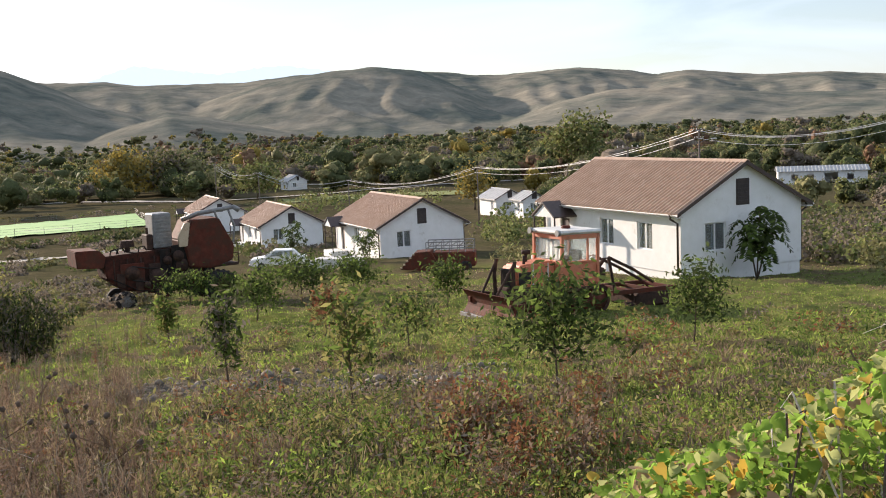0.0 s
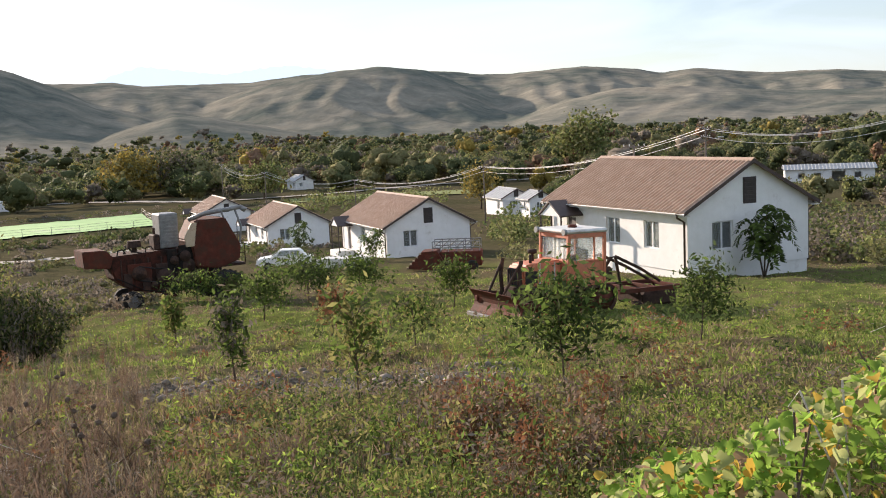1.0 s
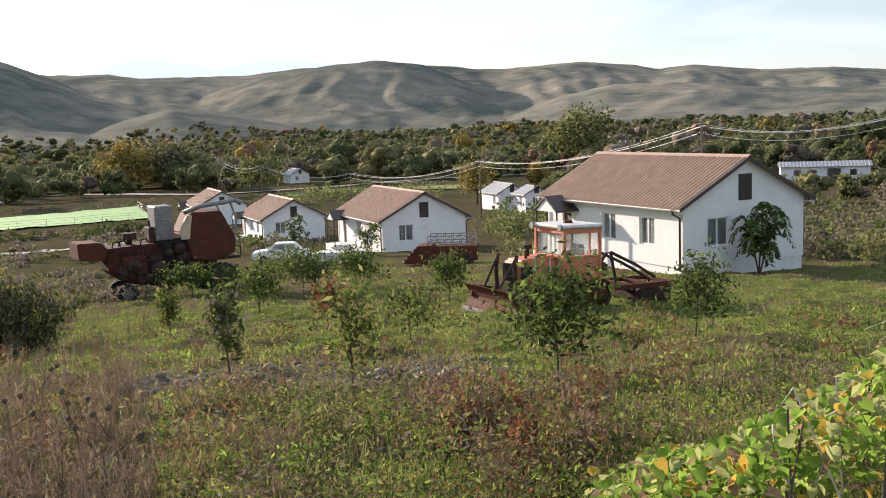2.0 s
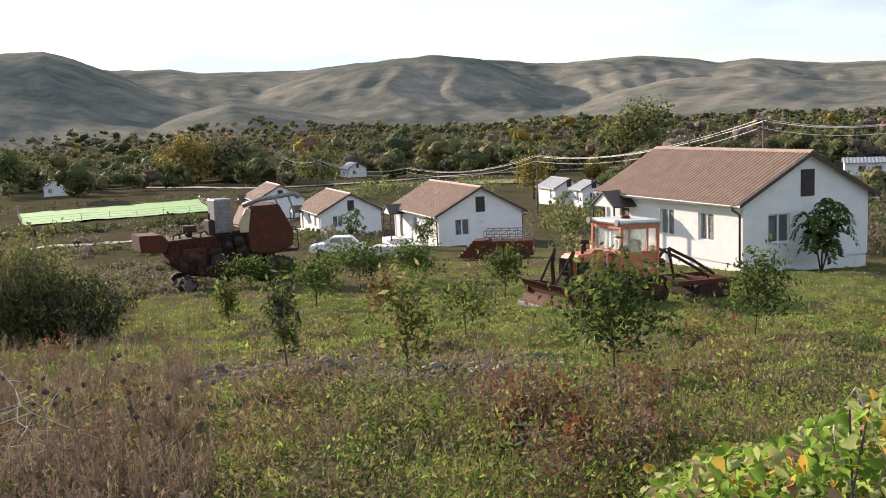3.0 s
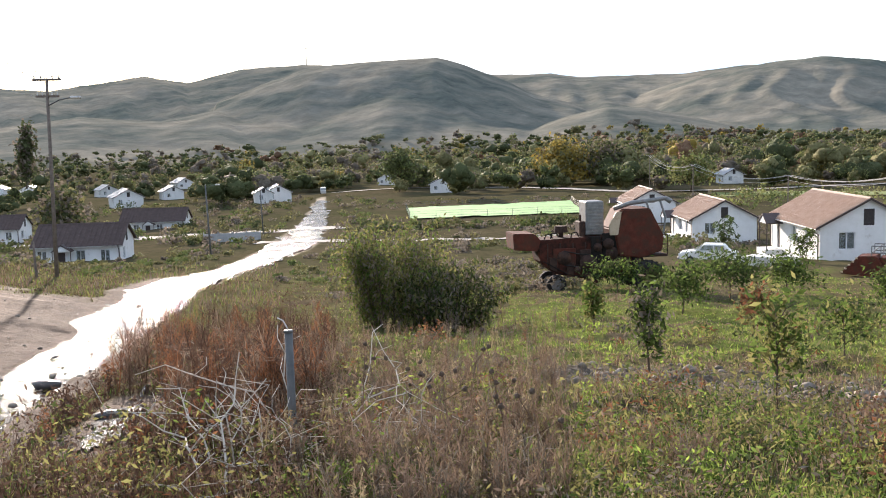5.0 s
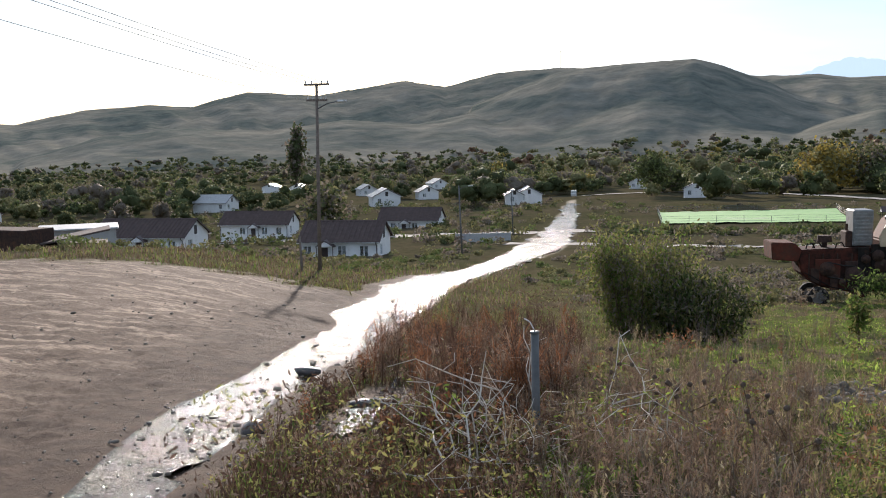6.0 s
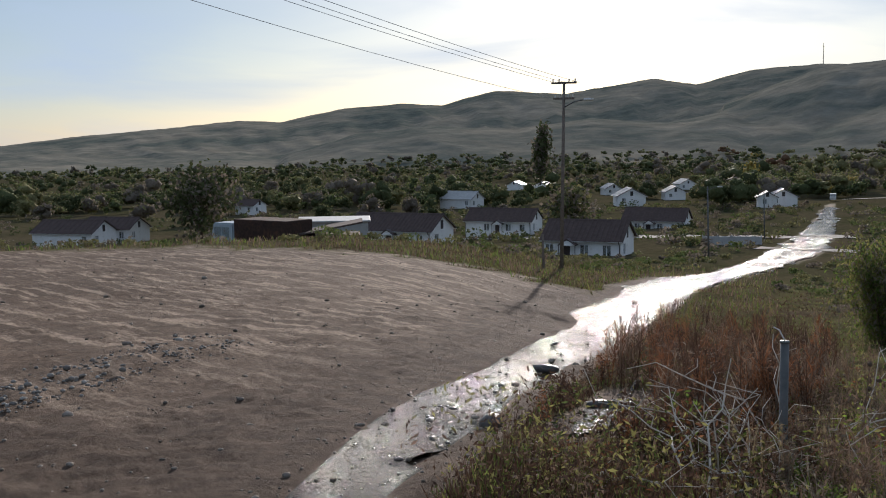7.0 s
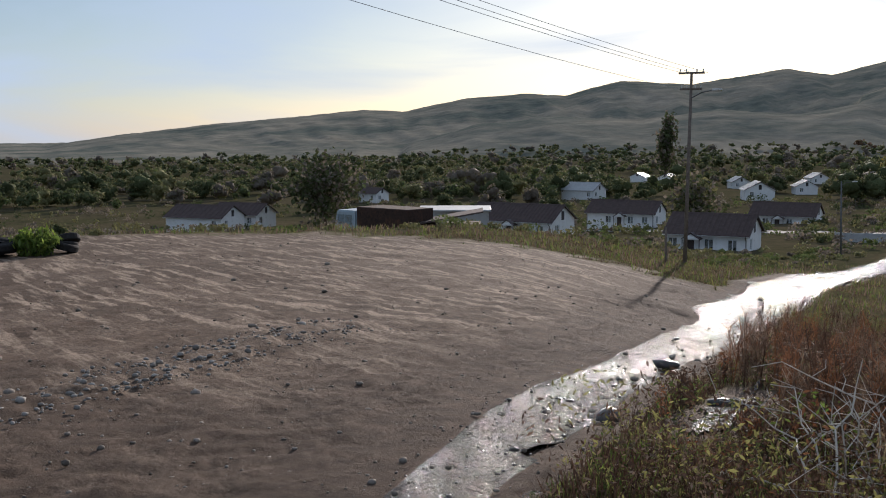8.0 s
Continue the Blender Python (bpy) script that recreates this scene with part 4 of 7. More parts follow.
def woods():
    """Trees of the valley floor, thick and mixed, thinning on the fields near the village."""
    rng = np.random.RandomState(5)
    vs, fs, ms, n0 = [], [], [], 0
    fine, coarse = clump_form(2), clump_form(1)
    n = 8200
    az = rng.uniform(-31, 92, n)
    d = np.sqrt(rng.uniform(165 ** 2, 1250 ** 2, n))
    d = np.where(rng.uniform(size=n) < 0.35, rng.uniform(165, 480, n), d)
    x, y = polar(az, d)
    patch = ripples(x, y, 140, 51)
    patch = patch - 0.5 * ease(az, 52, 75)
    keep = (patch + rng.uniform(-0.6, 0.6, n) > np.where(d < 300, 0.35, -0.75))
    village = (az > 28) & (d < 330)
    keep &= ~village | (rng.uniform(size=n) < np.where(d > 230, 0.45, 0.16))
    keep &= ~((az > 34) & (az < 62) & (d < 215))
    keep &= ~((np.hypot(x - PITCH_MID[0], y - PITCH_MID[1]) < 48))
    keep &= ~((az > 8) & (az < 30) & (d < 270))
    keep &= ~((az > -6) & (az < 9) & (d < 255))
    keep &= ~((az > 27.5) & (az < 33) & (d < 400))
    dl, _ = near_line(x, y, ((-190, 330), (-108, 322), (-62, 276), (0, 318), (40, 330)))
    keep &= dl > 6
    for hx, hy in HOMES:
        keep &= np.hypot(x - hx, y - hy) > 13
    for haz, hd in CLEARINGS:
        keep &= ~((np.abs(az - haz) < 1.25) & (d < hd + 8) & (d > hd - 170))
    x, y, d, az = x[keep], y[keep], d[keep], az[keep]
    z = ground(x, y)
    right = az < 12
    for i in range(len(x)):
        r = rng.uniform()
        tall = rng.uniform(4.5, 10.0) * (0.62 if d[i] < 250 else 1.0) * (1.6 if rng.uniform() < 0.12 else 1) * (0.75 if az[i] > 40 else 1)
        wide = tall * rng.uniform(0.45, 0.75) * (1.25 if d[i] > 600 else 1)
        tone = (OLIVE if r < 0.30 else GREEN if r < 0.48 else DARK if r < 0.64 else GREY if r < 0.80 else YELLOW if r < 0.84 else LIGHT if r < 0.95 else RUST)
        # toward the sun darker tones are picked, putting backlit shade into the colour
        if az[i] > 36:
            tone = DARK if r < 0.5 else GREY if r < 0.72 else GREEN if r < 0.85 else OLIVE
        lumps = 6 if d[i] < 420 else 5
        c = rng.normal(size=(lumps, 3))
        c /= np.linalg.norm(c, axis=1, keepdims=True)
        c = c * rng.uniform(0.4, 0.72, (lumps, 1)) * (wide, wide, tall * 0.45)
        c[0] *= 0.2
        rad = rng.uniform(0.34, 0.6, lumps)
        foot = np.array([x[i], y[i], z[i] + tall * 0.5])
        bv, bf = fine if d[i] < 420 else coarse
        # green crowns get dark inner clumps: inner shade put into the leaf colour
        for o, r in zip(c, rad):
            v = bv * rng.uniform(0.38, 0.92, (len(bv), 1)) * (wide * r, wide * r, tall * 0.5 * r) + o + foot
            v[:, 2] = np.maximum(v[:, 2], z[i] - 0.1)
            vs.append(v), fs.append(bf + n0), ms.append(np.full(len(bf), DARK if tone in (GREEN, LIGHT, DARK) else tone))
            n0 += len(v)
        # loose sprays of leaves over the clumps
        k = int(np.interp(d[i], (170, 350, 600, 1100), (480, 300, 90, 24)))
        w = rng.randint(lumps, size=k)
        out = rng.normal(size=(k, 3)) + (0, 0, 0.25)
        out /= np.linalg.norm(out, axis=1, keepdims=True)
        p = foot + c[w] + out * rng.uniform(0.72, 1.15, (k, 1)) * rad[w][:, None] * (wide, wide, tall * 0.5)
        q = facing_leaves(p, out, np.interp(d[i], (170, 350, 600, 1100), (0.34, 0.5, 0.85, 1.5)), rng, 0.6)
        q[..., 2] = np.maximum(q[..., 2], z[i] + 0.05)
        vs.append(q.reshape(-1, 3))
        fs.append((np.arange(k)[:, None, None] * 4 + np.array([[0, 1, 2], [0, 2, 3]])[None]).reshape(-1, 3) + n0)
        ms.append(np.repeat(np.where(rng.uniform(size=k) < 0.75, tone, OLIVE if tone != OLIVE else GREEN), 2))
        n0 += 4 * k
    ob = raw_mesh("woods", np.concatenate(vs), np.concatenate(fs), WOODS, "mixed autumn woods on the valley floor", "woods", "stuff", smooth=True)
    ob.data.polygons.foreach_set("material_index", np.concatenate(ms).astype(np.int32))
    return ob


def tree(x, y, height, width, tones, label, seed, name="tree", leaf=0.5, count=900, low=0.25, upright=False, group="", trunk_r=None, long=1.4, droop=0.0, limbs=7):
    """A tree of its own: a tapered trunk with limbs, and a crown of many leaves."""
    rng = np.random.RandomState(seed)
    t = thing(name, pose(x, y, gz(x, y)), label, "tree" if height > 2.2 else "sapling", group)
    r = trunk_r or height * 0.022
    bm = bm_new()
    bend = rng.normal(size=2) * height * 0.035
    top = height * (0.9 if upright else 0.75)
    stem = [(bend[0] * k / 5 + math.sin(k) * r * 0.6, bend[1] * k / 5, -0.1 + (top + 0.1) * k / 5) for k in range(6)]
    tube(bm, stem, [r * (1 - 0.15 * k) for k in range(6)], 7)
    tips, arms = [], []
    for k in range(limbs):
        s = low + (0.92 - low) * (k + 0.5) / limbs
        z0 = top * s
        a = k * 2.4 + rng.uniform(-0.5, 0.5)
        reach = width / 2 * rng.uniform(0.55, 1.0) * (0.5 if upright else 1) * (1.15 - 0.6 * abs(s - 0.45))
        o = Vector((bend[0] * s, bend[1] * s, z0))
        tip = o + Vector((reach * math.cos(a), reach * math.sin(a), height * rng.uniform(0.08, 0.24) - droop * reach))
        mid = o.lerp(tip, 0.5) + Vector((0, 0, height * 0.03))
        arms.append((o, mid, tip))
        tips += [tip, mid, o.lerp(tip, 0.8)]
    tips += [Vector(stem[-1]), Vector(stem[-1]) + Vector((0, 0, height * 0.14))]
    trunk = part("trunk", bm, M_BARK, t, smooth=True)
    for o, mid, tip in arms:
        bm = bm_new()
        tube(bm, [o, mid, tip], [r * 0.5, r * 0.3, r * 0.1], 5)
        part("limb", bm, M_BARK, trunk, smooth=True)
    heap = Heap()
    tp = np.array([tuple(q) for q in tips])
    k = rng.choice(len(tp), count)
    spread = np.array([width * 0.17, width * 0.17, height * 0.10]) * (0.7 if upright else 1)
    p = tp[k] + rng.normal(size=(count, 3)) * spread
    p[:, 2] = np.maximum(p[:, 2], height * low * 0.7)
    q = leaves_at(p, leaf, rng, long, -0.25 if droop else 0.1)
    cut = rng.uniform(size=count)
    edges = np.linspace(0, 1, len(tones) + 1)
    for j, tone in enumerate(tones):
        sel = (cut >= edges[j]) & (cut < edges[j + 1])
        if sel.any():
            heap.add(q[sel], j)
    c = heap.build("crown", "", "", [(WOODS if height > 2.8 else TONES)[w] for w in tones], "")
    c.parent = t
    return t


woods()
tree(45.5, 342, 20.5, 17, (GREEN, LIGHT, OLIVE), "tall spreading green tree among the woods", 11, leaf=0.95, count=2600)
tree(-101, 329, 16, 16, (OLIVE, YELLOW, YELLOW), "broad yellowing tree beside the valley road", 12, leaf=0.95, count=2200)
tree(-88, 335, 15, 17, (GREY, OLIVE, DARK), "broad dull brown tree beside the valley road", 13, leaf=0.95, count=2000)
tree(-50, 280, 10, 10, (GREEN, OLIVE, LIGHT), "round green tree by the pale road", 14, leaf=0.65, count=1500)
tree(6.5, 196, 8.2, 6, (YELLOW, YELLOW, OLIVE), "slender bright yellow autumn tree behind the cottages", 15, leaf=0.42, count=1300)
tree(-155, 316, 14, 11, (DARK, GREEN, DARK), "dark green tree beside white village houses", 16, leaf=0.8, count=1800)
tree(-195, 93, 15, 13, (DARK, DARK, GREY), "dark bushy tree behind the yard", 17, leaf=0.75, count=2600, low=0.1)
tree(-370, 360, 30, 13, (DARK, GREY, DARK), "tall narrow poplar above the village", 18, name="poplar_tree", leaf=1.3, count=1500, upright=True, low=0.08, limbs=16)
tree(-100.6, 102.7, 9.0, 6, (DARK, GREY, OLIVE), "dark bare-limbed tree behind the village houses", 19, leaf=0.5, count=1500)

def feathery_tree(x, y, height, reach, label, seed, fronds=9, leaflets=12):
    """A young tree with bare bending stems and long drooping feathered leaves."""
    rng = np.random.RandomState(seed)
    t = thing("feathery_tree", pose(x, y, gz(x, y)), label, "tree", "feathery trees by the gables")
    heap = Heap()
    for st in range(3):
        lean = Vector(((st - 1) * 0.5 * reach + 0.1 * reach, rng.normal() * 0.1, height * (0.92 - 0.13 * abs(st - 1.3))))
        bm = bm_new()
        tube(bm, [(0, 0, -0.1), lean * 0.35 + Vector((0, 0, 0.1)), lean * 0.7, lean], [0.045, 0.036, 0.026, 0.014], 6)
        stem = part("stem", bm, M_BARK, t, smooth=True)
        for k in range(fronds):
            a = k * 2.4 + st
            o = lean * (1.0 - 0.68 * (k / fronds) ** 1.1)
            out = Vector((math.cos(a), math.sin(a), 0)) * reach * rng.uniform(0.35, 0.6)
            pts = [o, o + out * 0.5 + Vector((0, 0, 0.16 * reach)), o + out + Vector((0, 0, -0.06 * reach)), o + out * 1.25 + Vector((0, 0, -0.38 * reach))]
            bm = bm_new()
            tube(bm, pts, [0.011, 0.009, 0.006, 0.003], 4)
            part("leaf_stalk", bm, P_GREEN, stem)
            side = Vector((-math.sin(a), math.cos(a), 0))
            for j in range(leaflets):
                u = 0.25 + 2.7 * j / leaflets
                p = pts[int(u)].lerp(pts[int(u) + 1], u % 1)
                for s in (-1, 1):
                    along_ = (side * s + Vector((0, 0, -0.55)) + out * 0.3 + Vector(rng.normal(size=3) * 0.15)).normalized() * 0.26 * reach
                    wide_ = along_.cross(Vector((out.x, out.y, 0.6))).normalized() * 0.045 * reach
                    heap.add(np.array([[tuple(p), tuple(p + along_ * 0.45 + wide_), tuple(p + along_), tuple(p + along_ * 0.45 - wide_)]]), int(rng.uniform() < 0.4))
    c = heap.build("foliage", "", "", [P_DARK, P_GREEN], "")
    c.parent = t
    return t


feathery_tree(15.1, 48.9, 3.7, 1.5, "young tree with drooping feathery leaves by the gable", 20, 11)
feathery_tree(-16.8, 114, 3.6, 1.5, "small feathery tree in front of a cottage gable", 21, 7, 8)
feathery_tree(-6.2, 81.5, 2.7, 1.3, "small feathery tree in front of a cottage gable", 22, 7, 8)

SAPLINGS = ((1.2, 11.05, 1.45, 1.05, 620, (DARK, GREEN, DARK)), (-0.66, 17.44, 1.2, 1.05, 330, (GREEN, OLIVE, DARK)), (-1.0, 10.25, 1.4, 0.45, 210, (GREEN, OLIVE)),
            (-2.89, 13.22, 1.25, 0.42, 330, (GREEN, DARK, GREY)), (3.92, 16.0, 1.4, 0.95, 480, (DARK, GREEN, DARK)), (-7.07, 25.7, 1.35, 0.55, 170, (GREEN, OLIVE)),
            (-2.92, 24.3, 1.35, 0.75, 170, (RUST, OLIVE)), (-6.28, 33.7, 1.9, 1.7, 520, (GREEN, DARK)), (-5.83, 41.4, 2.1, 2.3, 800, (DARK, GREEN, DARK)),
            (-3.95, 43.7, 1.9, 2.2, 700, (DARK, GREEN)), (0.08, 36.0, 1.9, 1.3, 460, (GREEN, DARK)), (-10.9, 43.5, 1.6, 2.0, 560, (GREEN, DARK)), (-9.4, 44.5, 1.3, 1.3, 300, (GREEN, OLIVE)))
for i, (x, y, h, w, c, tones) in enumerate(SAPLINGS):
    tree(x, y, h, w, tones, "leafy fruit-tree sapling with a thin stem in the grass" if w > 0.6 else "spindly young sapling with few leaves in the grass", 60 + i, name="sapling", leaf=0.042 if y < 20 else 0.07, count=int(c * 2.2),
         group="saplings in the meadow", trunk_r=0.016 if y < 20 else 0.026, low=0.3, long=2.6, limbs=9)


def big_bush(x, y, height, width, count, label, seed, tones, leaf=0.09):
    rng = np.random.RandomState(seed)
    b = thing("bush", pose(x, y, gz(x, y)), label, "bush")
    tips = []
    for k in range(46):
        bm = bm_new()
        a, s = rng.uniform(0, 6.28), rng.uniform(0.1, 1) ** 0.6
        base = Vector((math.cos(a) * s * width * 0.22, math.sin(a) * s * width * 0.22, -0.1))
        tip = Vector((math.cos(a) * s * width * 0.46, math.sin(a) * s * width * 0.46, height * (1.0 - 0.42 * s * s) * rng.uniform(0.75, 1.05)))
        mid = base.lerp(tip, 0.55) + Vector((0, 0, height * 0.06))
        tube(bm, [base, mid, tip], [0.022, 0.015, 0.005], 4)
        tips.append((base, mid, tip))
        part("stem", bm, M_BARK, b)
    heap = Heap()
    k = rng.choice(len(tips), count)
    s = rng.uniform(0.12, 1.04, count)
    tp = np.array([[tuple(q) for q in t] for t in tips])[k]
    p = np.where((s < 0.55)[:, None], tp[:, 0] + (tp[:, 1] - tp[:, 0]) * (s / 0.55)[:, None], tp[:, 1] + (tp[:, 2] - tp[:, 1]) * ((s - 0.55) / 0.45)[:, None])
    p = p + rng.normal(size=(count, 3)) * np.array([width * 0.045, width * 0.045, height * 0.04])
    p[:, 2] = np.maximum(p[:, 2], 0.03)
    q = leaves_at(p, leaf, rng, 3.2, 0.45)
    cut = rng.uniform(size=count)
    for j in range(len(tones)):
        sel = (cut * len(tones)).astype(int) == j
        heap.add(q[sel], j)
    c = heap.build("foliage", "", "", [TONES[w] for w in tones], "")
    c.parent = b
    return b


big_bush(-13.2, 26.2, 3.2, 4.6, 17000, "large dense willowy bush beside the road bank", 31, (OLIVE, OLIVE, GREY, GREEN), 0.045)
# added darker bush, its tones standing in for shadow at the large one's foot
big_bush(-11.3, 26.0, 2.1, 3.6, 9000, "low bush, dark-leaved for the shade at a larger one's foot", 32, (DARK, GREY, OLIVE, DARK), 0.05)


def shrubs():
    """Rough scrub: on the right-hand slope, along the terrace edge, round the lower cottages."""
    rng = np.random.RandomState(9)
    heap = Heap()

    def put(az0, az1, d0, d1, n, h0, h1, tones, gate=None):
        az, d = rng.uniform(az0, az1, n), rng.uniform(d0, d1, n)
        x, y = polar(az, d)
        soil, _, _ = zones(x, y)
        (dl, sl), (dr, sr) = near_line(x, y, BANK_L), near_line(x, y, BANK_R)
        mid = (sl <= 0) & (sr >= 0)
        for i in range(n):
            if soil[i] > 0.3 or (gate is not None and not gate(x[i], y[i])):
                continue
            if any(math.hypot(x[i] - hx, y[i] - hy) < 9.5 for hx, hy in HOMES):
                continue
            if math.hypot(x[i] - PITCH_MID[0], y[i] - PITCH_MID[1]) < 27 or dl[i] < 2.5 or dr[i] < 2.5 or mid[i]:
                continue
            h = rng.uniform(h0, h1)
            k = int(np.interp(d[i], (15, 60, 150), (180, 90, 42)))
            wide = 0.8 if h > 1.2 else 1.5
            g = gz(x[i], y[i])
            q = clumped_crown(rng, k, (h * wide, h * wide, h * 0.6), 7, 0.5, float(np.interp(d[i], (15, 60, 150), (0.08, 0.2, 0.42))) * (0.7 if h < 1 else 1), 0.8) + (x[i], y[i], g + h * 0.42)
            q[..., 2] = np.maximum(q[..., 2], g + 0.01)
            heap.add(q, tones[rng.randint(len(tones))])

    put(-32, -19, 46, 75, 90, 0.9, 2.0, (OLIVE, GREEN, STRAW, GREY, OLIVE))
    put(-32, -14, 62, 150, 220, 1.2, 3.2, (OLIVE, GREEN, LIGHT, GREY, DARK))
    put(-13, -2, 95, 165, 120, 1.2, 3.2, (OLIVE, GREEN, LIGHT, GREEN))
    put(-6, -3.4, 62, 80, 16, 0.6, 1.2, (STRAW, OLIVE, GREEN, STRAW))
    put(0, 30, 100, 175, 260, 0.4, 1.1, (OLIVE, BROWN, GREEN, GREY))
    put(8, 20, 90, 125, 40, 0.8, 1.8, (GREEN, DARK, OLIVE))
    put(0, 9, 205, 262, 60, 1.5, 4.0, (GREEN, OLIVE, LIGHT))
    put(16, 30, 45, 80, 160, 0.3, 0.8, (BROWN, GREY, OLIVE, OLIVE))
    put(15, 28, 160, 168, 60, 0.8, 2.0, (GREEN, OLIVE, DARK))
    put(42, 92, 54, 75, 150, 0.3, 0.7, (OLIVE, BROWN, GREEN, STRAW))
    put(67, 92, 95, 165, 200, 1.0, 3.0, (DARK, GREEN, OLIVE, DARK))
    put(26, 60, 60, 130, 420, 0.25, 0.7, (OLIVE, OLIVE, GREY, GREEN))
    put(27, 64, 128, 330, 800, 0.5, 1.5, (OLIVE, DARK, GREY, GREEN, OLIVE))
    put(8, 30, 205, 270, 220, 0.4, 1.0, (OLIVE, GREY, GREEN))
    put(62, 92, 150, 330, 260, 0.8, 2.4, (DARK, OLIVE, GREY))
    put(32, 60, 165, 300, 120, 1.0, 2.6, (DARK, OLIVE, GREY, GREEN))
    return heap.build("scrub", "rough mixed scrub and bushes on the slopes", "scrub", WOODS)


shrubs()


def blade_quads(rng, x, y, h, lean, width):
    """Thin upright blades, each one quad, rooted at x, y."""
    n = len(x)
    z = ground(x, y) - 0.01
    a = rng.uniform(0, 6.283, n)
    w = width * rng.uniform(0.6, 1.3, n)
    b = rng.uniform(0, 6.283, n)
    tip = np.stack([x + np.cos(b) * lean * h, y + np.sin(b) * lean * h, z + h], -1)
    dx, dy = np.cos(a) * w / 2, np.sin(a) * w / 2
    root1, root2 = np.stack([x - dx, y - dy, z], -1), np.stack([x + dx, y + dy, z], -1)
    mid = (root1 + root2) / 2 * 0.4 + tip * 0.6 + np.stack([dx, dy, h * 0.06], -1)
    return np.stack([root1, root2, mid, tip], 1)


def scatter(rng, n, az0, az1, d0, d1, power=1.0):
    az = rng.uniform(az0, az1, n)
    d = d0 * (d1 / d0) ** (rng.uniform(size=n) ** power)
    return polar(az, d)


def turf():
    """Grass blades over the meadow: short and green, or long and dry."""
    rng = np.random.RandomState(14)
    heap = Heap()
    x, y = scatter(rng, 300000, -29, 60, 3.2, 62, 0.85)
    soil, green, stony = zones(x, y)
    d = np.hypot(x, y)
    ok = (soil < 0.3) & (rng.uniform(size=len(x)) > stony * 0.8)
    x, y, green, d = x[ok], y[ok], green[ok], d[ok]
    is_green = rng.uniform(size=len(x)) < 0.12 + 0.86 * green
    clump = ripples(x, y, 1.1, 61)
    h = np.where(is_green, 0.07, np.interp(d, (5, 11, 14), (0.11, 0.09, 0.07))) * rng.uniform(0.5, 1.6, len(x)) * (1 + 0.5 * np.clip(clump, -0.8, 1))
    h = h * np.interp(d, (8, 14), (1.0, 0.75))
    w = np.interp(d, (3, 12, 30, 60), (0.006, 0.014, 0.028, 0.06))
    q = blade_quads(rng, x, y, h, rng.uniform(0.1, 0.7, len(x)) * np.interp(d, (8, 16), (0.8, 1.7)), w)
    r = rng.uniform(size=len(x))
    tone = np.where(is_green, np.where(r < 0.42, LIGHT, np.where(r < 0.7, GREEN, np.where(r < 0.93, OLIVE, STRAW))), np.where(r < 0.2, STRAW, np.where(r < 0.6, BROWN, np.where(r < 0.8, OLIVE, GREEN))))
    bank = np.degrees(np.arctan2(-x, y)) > 29 + 3 * rng.normal(size=len(x))
    tone = np.where(bank & (r < 0.75), np.where(tone == LIGHT, OLIVE, UMBER), tone)
    for t in np.unique(tone):
        heap.add(q[tone == t], t)
    x, y = scatter(rng, 45000, 33, 92, 36, 95, 1.0)
    soil, green, stony = zones(x, y)
    ok = (soil < 0.4) & (ripples(x, y, 5.0, 62) + rng.uniform(-0.4, 0.4, len(x)) > -0.2)
    x, y = x[ok], y[ok]
    h = rng.uniform(0.08, 0.30, len(x)) * (1 + 0.5 * np.clip(ripples(x, y, 3.0, 65), -0.8, 1))
    q = blade_quads(rng, x, y, h, rng.uniform(0.1, 0.6, len(x)), np.interp(np.hypot(x, y), (36, 95), (0.03, 0.09)))
    tone = rng.choice((BROWN, BROWN, OLIVE, GREY, GREEN), len(x))
    for t in np.unique(tone):
        heap.add(q[tone == t], t)
    return heap.build("grass", "short green turf with dry straw grass", "grass")


turf()


def herbs():
    """Low cushions of fine-leaved herbs, thick in the foreground."""
    rng = np.random.RandomState(16)
    heap = Heap()
    x, y = scatter(rng, 2300, -29, 48, 3.9, 30, 0.8)
    soil, green, stony = zones(x, y)
    z, d = ground(x, y), np.hypot(x, y)
    patch = ripples(x, y, 2.6, 63) + 0.5 * ripples(x, y, 0.9, 64)
    az = np.degrees(np.arctan2(-x, y))
    for i in range(len(x)):
        if soil[i] > 0.2 or stony[i] > 0.6 or patch[i] < -0.1 + 0.4 * ease(d[i], 10, 13):
            continue
        h = rng.uniform(0.10, 0.28) * (1.3 if d[i] < 8 else 0.9) * (1.7 if rng.uniform() < 0.2 else 1)
        brown = rng.uniform() < (0.8 if az[i] > 14 or 10 < d[i] < 17 else 0.42)
        tone = (BROWN, GREY, OLIVE, RUST, BROWN)[rng.randint(5)] if brown else (GREEN, OLIVE, LIGHT, DARK, GREEN)[rng.randint(5)]
        if az[i] > 30 and rng.uniform() < 0.6:
            tone = UMBER
        k = int(np.interp(d[i], (4, 12, 30), (170, 85, 40)) * (h / 0.24) ** 1.2)
        q = clumped_crown(rng, k, (h * 1.5, h * 1.5, h), 8, 0.5, float(np.interp(d[i], (4, 12, 30), (0.028, 0.055, 0.12))), 1.2, 0.42) + (x[i], y[i], z[i] + h * 0.4)
        q[..., 2] = np.maximum(q[..., 2], z[i] - 0.01)
        two = rng.uniform(size=k) < 0.8
        heap.add(q[two], tone), heap.add(q[~two], OLIVE)
    return heap.build("herbs", "low cushions of green and withered herbs", "herbs")


herbs()


